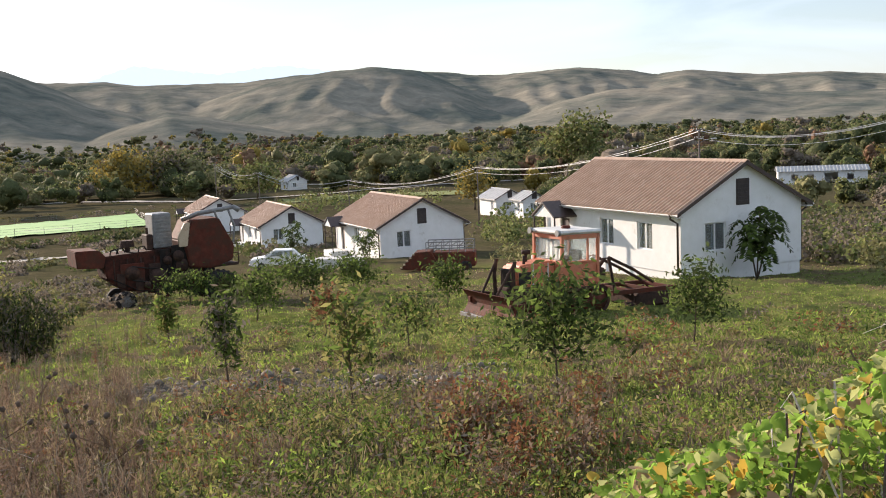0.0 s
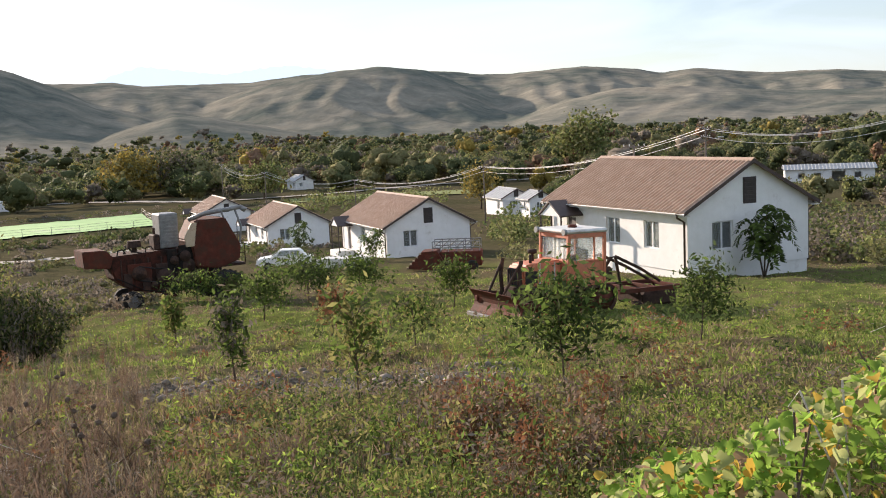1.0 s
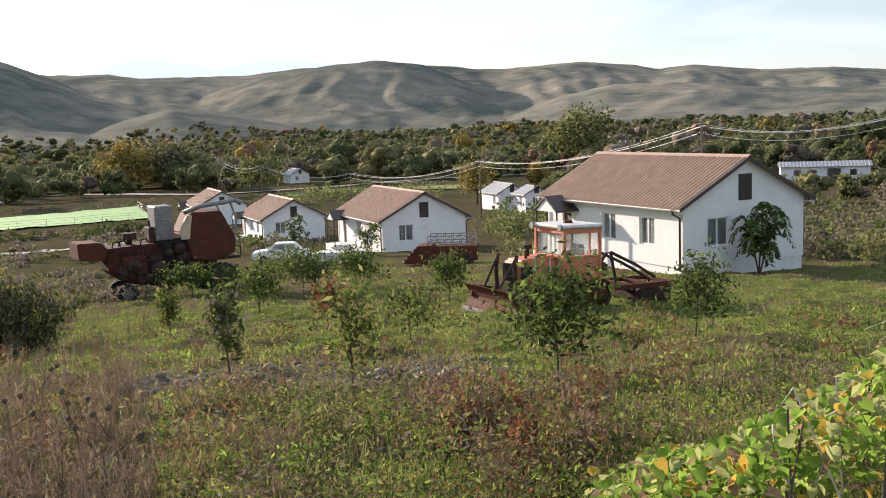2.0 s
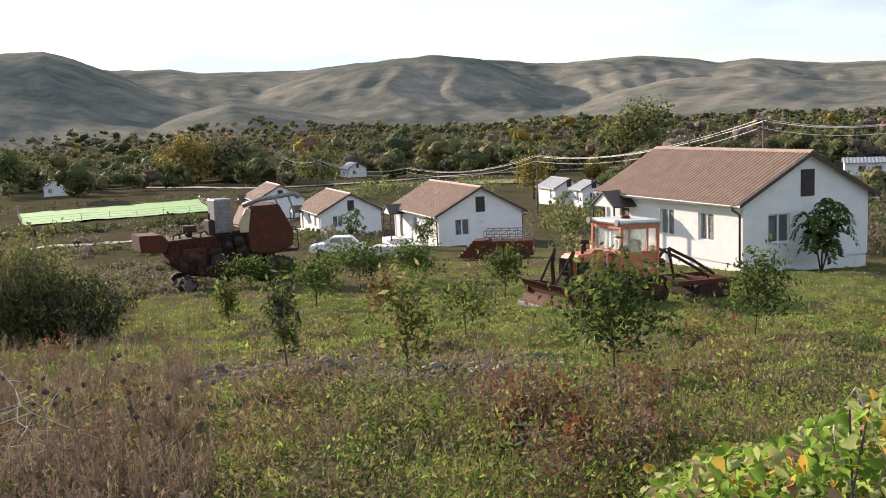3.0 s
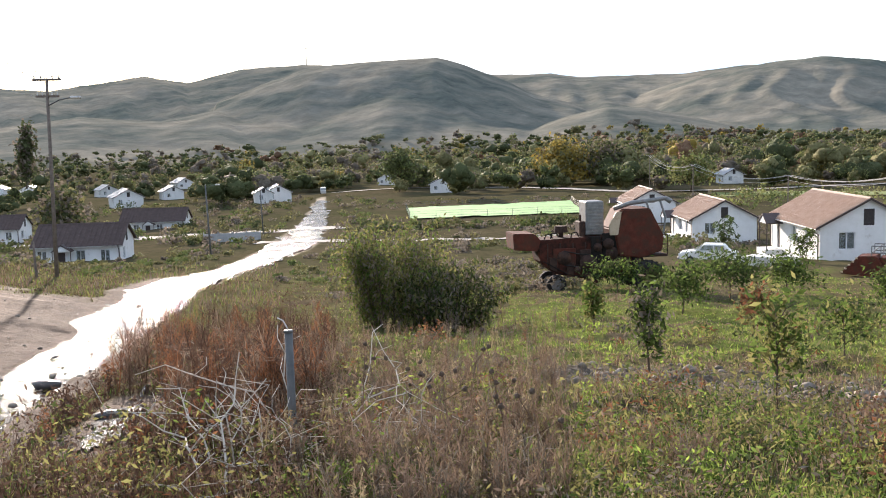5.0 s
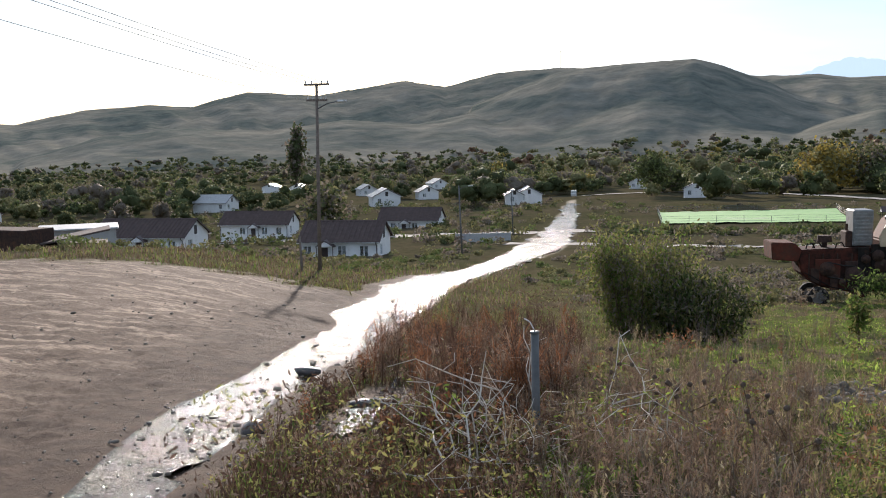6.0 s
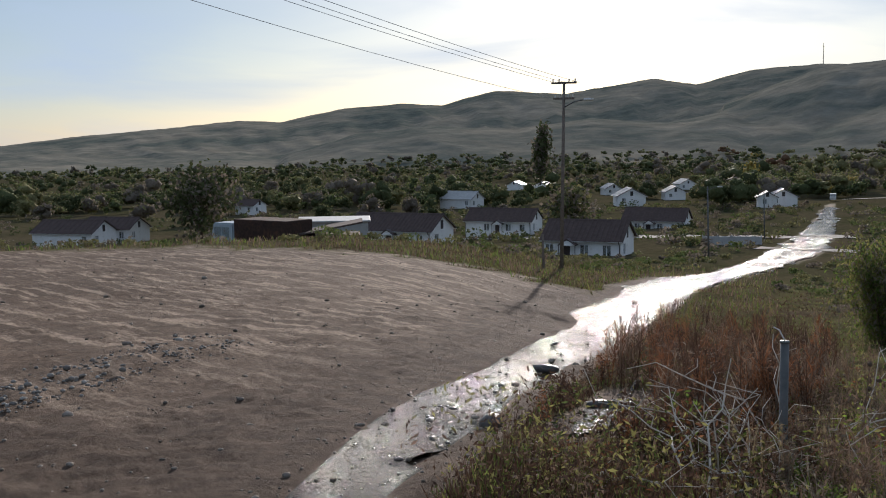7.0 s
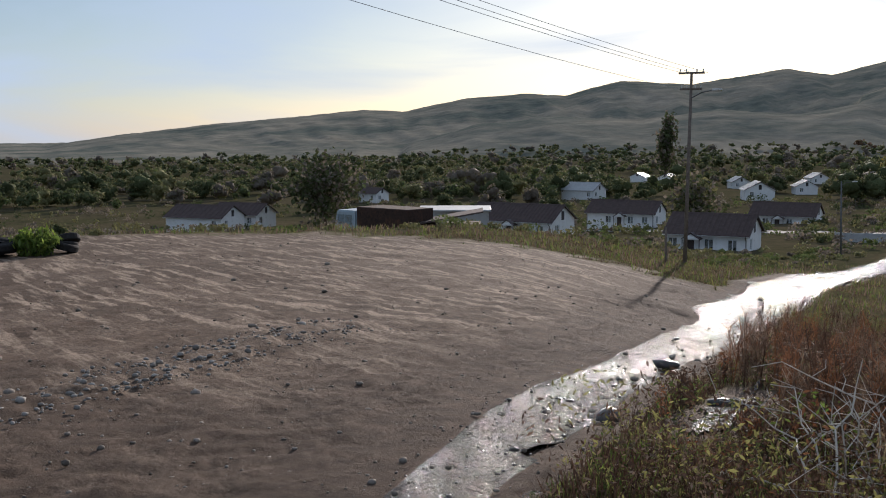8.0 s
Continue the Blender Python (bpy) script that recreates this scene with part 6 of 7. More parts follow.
    box(bm, (2.28, -1.3, 0.0), (2.42, 1.3, 0.12), 0.01)
    part("cutting_edge", bm, M_GREY, b)
    for s in (-1.12, 1.12):
        bm = bm_new()
        box(bm, (-0.3, s - 0.07, 0.42), (2.2, s + 0.07, 0.6), 0.02)
        P("push_arm", bm, M_RUST)
        bm = bm_new()
        rod(bm, (1.2, s * 0.9, 0.6), (2.15, s * 0.9, 0.75), 0.05)
        P("blade_brace", bm, M_RUSTDARK)
    for s in (-0.5, 0.5):
        bm = bm_new()
        tube(bm, [(1.62, s, 0.6), (1.68, s, 1.3), (1.6, s, 1.78)], [0.07, 0.06, 0.06], 7)
        rod(bm, (1.6, s, 1.75), (2.2, s * 0.8, 0.75), 0.04)
        P("lift_ram", bm, M_RUSTDARK)
    # rear linkage and trailed frame
    for s in (-0.4, 0.4):
        bm = bm_new()
        tube(bm, [(-1.5, s, 1.2), (-1.85, s, 1.62), (-2.05, s, 1.66), (-2.3, s, 0.55)], [0.06, 0.06, 0.055, 0.05], 7)
        tube(bm, [(-2.05, s, 1.66), (-3.1, s * 0.9, 1.2), (-4.0, s * 0.7, 0.72)], [0.05] * 3, 7)
        P("linkage_arm", bm, M_RUSTDARK)
    bm = bm_new()
    for s in (-0.75, 0.75):
        box(bm, (-4.6, s - 0.06, 0.5), (-1.9, s + 0.06, 0.64), 0.01)
    for px in (-4.5, -3.6, -2.8):
        box(bm, (px, -0.75, 0.50), (px + 0.1, 0.75, 0.62), 0.01)
    P("trailed_frame", bm, M_RUST, "rusty towed cultivator frame")
    for k in range(5):
        bm = bm_new()
        px, s = -4.5 + 0.42 * k, -0.6 + 0.3 * k
        tube(bm, [(px, s, 0.55), (px - 0.12, s, 0.25), (px + 0.1, s, 0.02)], [0.05, 0.04, 0.05], 6)
        box(bm, (px - 0.05, s - 0.15, 0.0), (px + 0.16, s + 0.15, 0.18), 0.02)
        P("share", bm, M_RUSTDARK)
    bm = bm_new()
    box(bm, (-4.4, -0.7, 0.0), (-3.0, 0.7, 0.46), 0.08)
    P("weight_box", bm, M_RUSTDARK)
    return t


bulldozer()


def header_cart():
    x, y = -0.4, 65.0
    h = thing("harvester_header", pose(x, y, gz(x, y), 0, 0, -6), "rusty red harvester header with pale lattice frame, in tall grass", "farm machinery")
    bm = shell([(-2.3, 0.3), (-1.3, 1.35), (-0.3, 1.4), (0.2, 0.5), (-0.4, 0.15)], -0.9, 0.7, 0.04)
    part("intake_hood", bm, M_RUST, h)
    for k in range(5):
        bm = bm_new()
        a = k / 5
        box(bm, (-2.25 + 1.0 * a, -0.95, 0.36 + 1.05 * a), (-2.12 + 1.0 * a, -0.88, 0.45 + 1.05 * a))
        part("slat", bm, M_STRAWPAINT, h, "bleached wooden slat")
    bm = bm_new()
    box(bm, (-0.2, -0.6, 0.35), (2.5, 0.8, 1.3), 0.06)
    part("trough", bm, M_RUST, h)
    bm = bm_new()
    for z in (1.55, 1.95):
        for s in (-0.6, 0.8):
            rod(bm, (-0.6, s, z), (2.4, s, z), 0.035, sides=6)
    for k in range(7):
        for s in (-0.6, 0.8):
            rod(bm, (-0.6 + 0.5 * k, s, 1.3), (-0.6 + 0.5 * k, s, 1.95), 0.03, sides=6)
            if k < 6:
                rod(bm, (-0.6 + 0.5 * k, s, 1.55), (-0.1 + 0.5 * k, s, 1.95), 0.02, sides=5)
    part("lattice_frame", bm, M_GREY, h, "pale grey lattice frame")
    for px in (0.3, 1.9):
        wheel(h, pose(px, -0.75, 0.36), 0.38, 0.2, M_RUSTDARK)
    return h


header_cart()


def car(x, y, turn, label, mat, roof=True):
    c = thing("car", pose(x, y, gz(x, y), 0, 0, turn), label, "car", "parked cars")
    body = [(-2.05, 0.42), (-2.0, 0.86), (-1.35, 0.95), (1.0, 0.95), (1.95, 0.82), (2.08, 0.62), (2.05, 0.38), (1.75, 0.30), (-1.8, 0.30)]
    part("body", shell(body, -0.8, 0.8, 0.06), mat, c)
    if roof:
        part("cabin", shell([(-1.5, 0.95), (-1.05, 1.40), (0.3, 1.42), (0.95, 0.96)], -0.68, 0.68, 0.05), mat, c)
        for s in (-0.7, 0.685):
            for a, b in ((-1.15, -0.4), (-0.32, 0.5)):
                bm = bm_new()
                prism(bm, [(a, 1.0), (b + (0.12 if b > 0 else 0), 1.0), (b - (0.12 if b > 0 else 0), 1.34), (a + (0.2 if a < -1 else 0), 1.34)], s, s + 0.015)
                part("window", bm, M_GLASS, c)
        bm = bm_new()
        prism(bm, [(0.98, 0.98), (1.0, 1.0), (0.38, 1.38), (0.36, 1.36)], -0.6, 0.6)
        part("windscreen", bm, M_GLASS, c)
    for px in (-1.25, 1.25):
        for s in (-0.74, 0.74):
            wheel(c, pose(px, s, 0.29), 0.29, 0.18)
    for px, z in ((2.1, 0.42), (-2.1, 0.44)):
        bm = bm_new()
        box(bm, (px - 0.06, -0.78, z - 0.07), (px + 0.06, 0.78, z + 0.07), 0.03)
        part("bumper", bm, M_GREY, c)
    for s in (-0.55, 0.55):
        bm = bm_new()
        rod(bm, (2.03, s, 0.66), (2.09, s, 0.66), 0.09, sides=12)
        part("headlight", bm, M_PALE, c)
    return c


M_WHITECAR = material("white_car_paint", (0.68, 0.67, 0.65), (0.76, 0.75, 0.73), 0.3, 3, bump=0.02, worn=(0.5, 0.46, 0.4), worn_at=0.64)
car(-12.0, 74.5, 186, "abandoned white car among the weeds", M_WHITECAR)
car(-7.6, 70.5, 170, "stripped pale car body without a cabin, among saplings", M_PALE, False)
car(-104, 117.5, 40, "white car parked beside a village house", M_WHITECAR)
car(-112, 128, 60, "pale car parked behind a village house", M_PALE)


def van():
    x, y = -181, 309
    v = thing("van", pose(x, y, gz(x, y) + 0.25, 0, 0, -60), "white van on the far wet track", "van")
    part("body", shell([(-2.4, 0.4), (-2.4, 2.3), (1.3, 2.35), (1.9, 1.4), (2.5, 1.2), (2.5, 0.4)], -0.95, 0.95, 0.08), M_PALE, v)
    bm = bm_new()
    prism(bm, [(1.36, 2.2), (1.4, 2.22), (1.95, 1.42), (1.9, 1.4)], -0.8, 0.8)
    part("windscreen", bm, M_GLASS, v)
    for px in (-1.5, 1.6):
        for s in (-0.85, 0.85):
            wheel(v, pose(px, s, 0.36), 0.36, 0.24)


van()


def truck():
    x, y = polar(61.4, 80)
    z = gz(x, y)
    t = thing("truck", pose(x, y, z + 0.02, 0, 0, 196) @ Matrix.Scale(1.12, 4), "old lorry with pale blue cab and dark box body", "truck")
    part("cab", shell([(1.3, 0.9), (1.3, 3.1), (3.3, 3.1), (3.6, 2.0), (3.6, 0.9)], -1.2, 1.2, 0.1), M_BLUE, t, "pale blue cab")
    for a, b in ((1.7, 2.4), (2.5, 3.2)):
        bm = bm_new()
        box(bm, (a, 1.19, 2.1), (b, 1.215, 2.8), 0.01)
        part("window", bm, M_GLASS, t)
    bm = bm_new()
    box(bm, (-3.8, -1.25, 1.0), (1.2, 1.25, 3.4), 0.05)
    part("box_body", bm, M_RUSTDARK, t, "dark box body")
    bm = bm_new()
    box(bm, (-3.8, -0.5, 0.7), (3.4, 0.5, 1.0), 0.03)
    part("chassis", bm, M_RUSTDARK, t)
    for px in (-2.6, 2.5):
        for s in (-1.0, 1.0):
            wheel(t, pose(px, s, 0.5), 0.5, 0.3)


truck()


def sheds():
    x, y = polar(57.3, 88)
    z = gz(x, y)
    s = thing("long_shed", pose(x, y, z, 0, 0, 236), "low grey-white shed with a flat roof", "shed")
    bm = bm_new()
    box(bm, (-2.9, -2.5, -1.5), (2.9, 2.5, 3.95), 0.03)
    part("wall", bm, M_ROOF_PALE, s)
    bm = bm_new()
    box(bm, (-3.1, -2.8, 3.96), (3.1, 2.8, 4.1), 0.03)
    part("roof", bm, M_ROOF_PALE, s)
    x, y = polar(57.4, 78)
    l = thing("lean_to", pose(x, y, gz(x, y) + 0.6, 0, 0, 236), "dark timber lean-to with a sloping roof", "shed")
    bm = bm_new()
    box(bm, (-2.1, -1.6, -1.5), (2.1, 1.6, 2.1), 0.02)
    part("wall", bm, M_RUSTDARK, l)
    bm = bm_new()
    prism(bm, [(-2.3, 3.0), (2.4, 2.15), (2.4, 2.27), (-2.3, 3.12)], -1.9, 1.9)
    part("roof", bm, M_ROOF_OLD, l)


sheds()

# far village houses: bearing, range, heading, length, roof
FAR = "small white village house with a pale roof among trees"
for az_, rng_, hd, L, W, roof, lab in ((49.6, 318, 200, 12, 9, M_ROOF_PALE, FAR), (42.2, 440, 150, 9, 8, M_ROOF_PALE, FAR), (41.6, 300, 140, 10, 9, M_ROOF_PALE, FAR), (39.0, 372, 140, 9, 8, M_ROOF_PALE, FAR),
                                       (38.2, 500, 150, 10, 9, M_ROOF_PALE, FAR), (33.6, 306, 128, 9, 8.5, M_ROOF_PALE, FAR), (34.2, 296, 128, 6, 6, M_ROOF_PALE, FAR), (61.7, 320, 200, 8, 7, M_ROOF_OLD, "small white house with a dark roof among trees"),
                                       (70.2, 205, 215, 14, 9, M_ROOF_OLD, "white house with a broad dark roof behind the yard"), (68.3, 215, 215, 12, 8.6, M_ROOF_OLD, "white house with a broad dark roof behind the yard"),
                                       (27.4, 445, 100, 12, 9, M_ROOF_PALE, FAR), (24.5, 330, 110, 12, 9.5, M_ROOF_PALE, FAR), (22.9, 480, 110, 12, 8, M_ROOF_PALE, FAR), (8.4, 330, 120, 8, 7, M_ROOF_PALE, FAR),
                                       (-3.0, 172, 110, 8, 6, M_ROOF_PALE, "low whitewashed outbuilding with a pale roof behind the cottages"), (-4.5, 166, 110, 5, 5, M_ROOF_PALE, "low whitewashed outbuilding with a pale roof behind the cottages"),
                                       (-17.0, 420, 100, 9, 7, M_ROOF_PALE, FAR), (46.5, 505, 299, 9, 8, M_SHINY, "village house with a bright tin roof in the sun"), (45.0, 520, 299, 11, 8, M_SHINY, "village house with a bright tin roof in the sun")):
    x, y = polar(az_, rng_)
    cottage(pose(x, y, gz(x, y), 0, 0, hd - 90), lab, W=W, L=L, H=2.8, rise=W * (0.21 if roof is M_SHINY else 0.26), roof=roof, front=((1.2, 2.3, 0.95, 2.3, "window"),), gable=((1.0, 2.1, 0.95, 2.3, "window"),), group="far village houses", rib=1.2, pipe=False)
x, y = polar(-20.4, 262)
b = thing("long_barn", pose(x, y, gz(x, y), 0, 0, -15), "long low pale barn with a shallow grey roof", "barn")
bm = bm_new()
wall_sheet(bm, (-10, -3, -0.5), (1, 0, 0), (0, -1, 0), 20, 3.6, 0.3, [(3.0, 4.6, 1.4, 2.8), (6.5, 8.1, 1.4, 2.8), (10.5, 13.5, 0.5, 3.1), (15.5, 17.0, 1.4, 2.8)])
part("front_wall", bm, M_WALL, b)
bm = bm_new()
box(bm, (-10, 2.7, -0.5), (10, 3.0, 3.1)), box(bm, (-10, -2.7, -0.5), (-9.7, 2.7, 3.1)), box(bm, (9.7, -2.7, -0.5), (10, 2.7, 3.1))
part("back_wall", bm, M_WALL, b)
for s in (0, 1):
    bm = bm_new()
    roof_slope(bm, 21, 3.6, 1.1, 0.8)
    r = part("roof_slope", bm, M_ROOF_PALE, b)
    r.matrix_local = Matrix.Translation((10.5, -3.6, 3.1)) @ pose(0, 0, 0, 0, 0, 90) if s == 0 else Matrix.Translation((-10.5, 3.6, 3.1)) @ pose(0, 0, 0, 0, 0, -90)

# grey concrete fence beside the lane
x, y = polar(35.4, 150)
cf = thing("concrete_fence", pose(x, y, gz(x, y), 0, 0, 38), "low grey concrete panel fence beside the lane", "fence")
for k in range(4):
    bm = bm_new()
    box(bm, (-4.0 + 2.0 * k, -0.05, -0.3), (-2.06 + 2.0 * k, 0.05, 1.25), 0.02)
    part("panel", bm, M_ROOF_PALE, cf)
for k in range(5):
    bm = bm_new()
    box(bm, (-4.12 + 2.0 * k, -0.1, -0.4), (-4.0 + 2.0 * k + 0.02, 0.1, 1.45), 0.01)
    part("post", bm, M_ROOF_PALE, cf)

# mountains past the valley's end, a plain backdrop; pale blue glow painted for haze
def far_mountains():
    az = np.linspace(4, 24, 120)
    el = np.interp(az, (4, 8.2, 9.6, 11.8, 13.2, 14.6, 16.1, 17.5, 18.7, 20, 24), (3.0, 3.62, 3.55, 3.26, 3.43, 3.62, 3.82, 3.42, 2.95, 2.6, 1.5)) + 0.03 * np.sin(az * 9) + 0.02 * np.sin(az * 23)
    v = []
    for d, drop in ((4450, 4.0), (4650, 0.0)):
        x, y = polar(az, d)
        v.append(np.stack([x, y, EYE + d * np.tan(np.radians(el - drop))], -1))
    n = len(az)
    f = np.array([(k, k + 1, n + k + 1, n + k) for k in range(n - 1)])
    m = bpy.data.materials.new("painted_haze_glow")
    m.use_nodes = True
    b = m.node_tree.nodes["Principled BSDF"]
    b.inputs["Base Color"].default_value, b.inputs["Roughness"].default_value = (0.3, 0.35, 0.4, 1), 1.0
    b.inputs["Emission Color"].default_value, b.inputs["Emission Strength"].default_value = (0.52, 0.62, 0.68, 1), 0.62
    return raw_mesh("backdrop", np.concatenate(v), f, m, "mountains beyond the end of the valley, haze painted as a pale blue glow", "mountains", "structure", smooth=True)


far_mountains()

# mast on the far hill
x, y = polar(31.0, 2880)
m = thing("radio_mast", pose(x, y, gz(x, y) - 2), "thin radio mast on the hill crest", "mast")
bm = bm_new()
rod(bm, (0, 0, 0), (0, 0, 56), 1.1, 0.6, 6)
part("shaft", bm, M_POST, m)
bm = bm_new()
box(bm, (-1.8, -1.8, 47), (1.8, 1.8, 48.2), 0.1)
part("platform", bm, M_POST, m)


# ---- roadside: post, dry branches, stones, vine ----
x, y = -4.05, 6.34
f = thing("fence_post", pose(x, y, gz(x, y), 2, 1, 0), "grey steel pipe fence post with a wire end", "fence post")
bm = bm_new()
rod(bm, (0, 0, -0.4), (0, 0, 0.97), 0.031, 0.03, 12)
rod(bm, (0, 0, 0.97), (0, 0, 0.985), 0.034, 0.034, 12)
part("pipe", bm, M_POST, f, smooth=True)
bm = bm_new()
tube(bm, [(0.02, 0, 0.94), (0.01, -0.03, 1.01), (-0.03, -0.02, 1.06), (-0.09, 0, 1.07)], [0.005] * 4, 5)
part("wire_end", bm, M_WIRE, f)
M_DRYWOOD = material("bleached_dead_wood", (0.42, 0.37, 0.30), (0.62, 0.56, 0.48), 0.8, 20, bump=0.3)


def dead_branches(x, y, n, spread, height, label, seed, mat):
    rng = np.random.RandomState(seed)
    b = thing("dead_branch_heap", pose(x, y, gz(x, y)), label, "branches")
    for k in range(n):
        bm = bm_new()
        p = Vector((rng.normal() * spread * 0.45, rng.normal() * spread * 0.45, 0))
        p.z = gz(x + p.x, y + p.y) - gz(x, y) - 0.02
        d = Vector((rng.normal(), rng.normal(), rng.uniform(0.5, 1.8))).normalized()
        pts, seg = [p.copy()], height / 5 * rng.uniform(0.7, 1.5)
        for s in range(6):
            d = (d + Vector((rng.normal(), rng.normal(), rng.normal() - 0.25)) * 0.42).normalized()
            p = p + d * seg
            p.z = max(p.z, gz(x + p.x, y + p.y) - gz(x, y) + 0.01)
            pts.append(p.copy())
        r = rng.uniform(0.005, 0.010)
        tube(bm, pts, [r * (1 - 0.11 * i) for i in range(7)], 5)
        for s in (2, 3, 4):
            q = pts[s]
            tube(bm, [q, q + Vector((rng.normal() * 0.07, rng.normal() * 0.07, 0.08)), q + Vector((rng.normal() * 0.13, rng.normal() * 0.13, 0.13))], [r * 0.5, r * 0.4, r * 0.2], 4)
        part("branch", bm, mat, b)
    return b


dead_branches(-3.95, 5.5, 24, 0.55, 0.72, "tangle of bleached dead branches at the road edge", 71, M_DRYWOOD)
dead_branches(-4.2, 6.7, 14, 0.5, 1.0, "bleached dead stalks round the fence post", 72, M_DRYWOOD)
dead_branches(-2.9, 6.3, 10, 0.6, 0.8, "bent dry thistle stalks in the weeds", 73, M_DRYWOOD)


def thistles():
    rng = np.random.RandomState(74)
    spots = [(-3.3, 6.6), (-3.0, 6.9), (-2.75, 6.2), (-3.6, 7.3), (-2.5, 6.7), (-3.9, 7.0), (-1.9, 5.6)]
    for x, y in spots:
        t = thing("thistle", pose(x, y, gz(x, y)), "tall dry thistle with dark seed heads", "thistle", "thistles")
        bm = bm_new()
        h = rng.uniform(0.6, 0.95)
        a = Vector((rng.normal() * 0.12, rng.normal() * 0.12, h))
        tube(bm, [(0, 0, -0.05), a * 0.5 + Vector((0.03, 0, 0)), a], [0.007, 0.005, 0.003], 5)
        tips = [a]
        for k in range(3):
            o = a * rng.uniform(0.5, 0.8)
            q = o + Vector((rng.normal() * 0.12, rng.normal() * 0.12, 0.16))
            tube(bm, [o, q], [0.004, 0.0025], 4)
            tips.append(q)
        part("stem", bm, P_BROWN, t)
        for q in tips:
            bm = bm_new()
            bmesh.ops.create_icosphere(bm, subdivisions=2, radius=0.017)
            for v in bm.verts:
                v.co *= rng.uniform(0.75, 1.35)
            bmesh.ops.translate(bm, vec=q, verts=bm.verts)
            part("seed_head", bm, M_BARK, t, "dark spiny seed head")


thistles()


def stone_mesh(seed, flat=0.65, mat=M_STONE):
    rng = np.random.RandomState(seed)
    bm = bm_new()
    bmesh.ops.create_icosphere(bm, subdivisions=1, radius=0.5)
    for v in bm.verts:
        v.co *= rng.uniform(0.78, 1.15)
        v.co.z *= flat
    me = bpy.data.meshes.new("stone")
    bm.to_mesh(me)
    bm.free()
    me.materials.append(mat)
    me.polygons.foreach_set("use_smooth", [True] * len(me.polygons))
    return me


WET_STONES = [stone_mesh(100 + k, 0.45 + 0.05 * k, M_WET) for k in range(4)]
STONES = [stone_mesh(80 + k, 0.5 + 0.06 * k) for k in range(6)]


def stone_thing(x, y, size, label, k, turn=0.0, squash=(1, 1, 1)):
    o = new("stone", WET_STONES[k % 4] if "wet" in label else STONES[k % 6])
    o.matrix_world = pose(x, y, gz(x, y) + size * 0.12, 0, 0, turn) @ Matrix.Diagonal((size * squash[0], size * squash[1], size * squash[2], 1))
    return tagged(o, label, "stone", "stones in the track")


for i, (x, y, s) in enumerate(((-10.05, 9.9, 0.40), (-6.85, 7.5, 0.3), (-6.75, 5.95, 0.3), (-8.9, 8.0, 0.1), (-7.6, 6.2, 0.08), (-7.2, 5.6, 0.09), (-6.4, 5.0, 0.07), (-5.9, 4.3, 0.07), (-12.6, 12.6, 0.14))):
    stone_thing(x, y, s, "dark wet stone lying in the running water", i, i * 57, (1.25, 0.8, 1.0))
stone_thing(-4.5, 4.95, 0.2, "pale bleached rock at the edge of the weeds", 2, 40, (1, 0.9, 1.3))


def stone_field(name, label, pts, sizes, seed, sink=0.1, mat=M_STONE):
    """Many small stones in one mesh."""
    rng = np.random.RandomState(seed)
    vs, fs, n0 = [], [], 0
    base = []
    for me in STONES:
        co = np.zeros(len(me.vertices) * 3, np.float32)
        me.vertices.foreach_get("co", co)
        tri = np.zeros(len(me.polygons) * 3, np.int32)
        me.polygons.foreach_get("vertices", tri)
        base.append((co.reshape(-1, 3), tri.reshape(-1, 3)))
    zz = ground(pts[:, 0], pts[:, 1])
    for (x, y), z, s in zip(pts, zz, sizes):
        co, tri = base[rng.randint(6)]
        a = rng.uniform(0, 6.28)
        c, sn = math.cos(a), math.sin(a)
        q = np.stack([co[:, 0] * c - co[:, 1] * sn, co[:, 0] * sn + co[:, 1] * c, co[:, 2]], -1) * s + (x, y, z + s * sink)
        vs.append(q), fs.append(tri + n0)
        n0 += len(co)
    return raw_mesh(name, np.concatenate(vs), np.concatenate(fs), mat, label, "stones", "stuff")


rng = np.random.RandomState(90)
az = rng.uniform(-5, 22, 900)
d = 12.6 + 0.12 * (az - 6) + rng.normal(size=900) * 1.3
stone_field("field_stones", "pale loose stones in a band across the meadow", np.stack(polar(az, d), -1), rng.lognormal(-2.85, 0.5, 900), 91, 0.05, M_FIELDSTONE)
pts = along(GRAVEL_LINE, rng.uniform(0.02, 1, 2200)) + rng.normal(size=(2200, 2)) * (0.42, 0.3)
stone_field("gravel", "line of loose grey gravel across the yard", pts, rng.lognormal(-3.38, 0.45, 2200), 92, 0.9)
xy = np.stack(scatter(rng, 1500, 40, 84, 5, 48), -1)
so, _, _ = zones(xy[:, 0], xy[:, 1])
xy = xy[so > 0.6]
stone_field("yard_stones", "scattered stones and clods on the bare yard", xy, rng.lognormal(-3.7, 0.6, len(xy)) * np.interp(np.hypot(xy[:, 0], xy[:, 1]), (5, 45), (0.8, 2.0)), 93, 0.1, M_FIELDSTONE)
u_ = rng.uniform(0.02, 0.36, 260)
mixw = rng.uniform(0.02, 0.98, 260)[:, None]
bed = along(BANK_L, u_) * (1 - mixw) + along(BANK_R, u_) * mixw
stone_field("bed_stones", "small dark wet stones in the running water", bed, rng.lognormal(-3.75, 0.4, 260), 94, -0.15, M_WET)


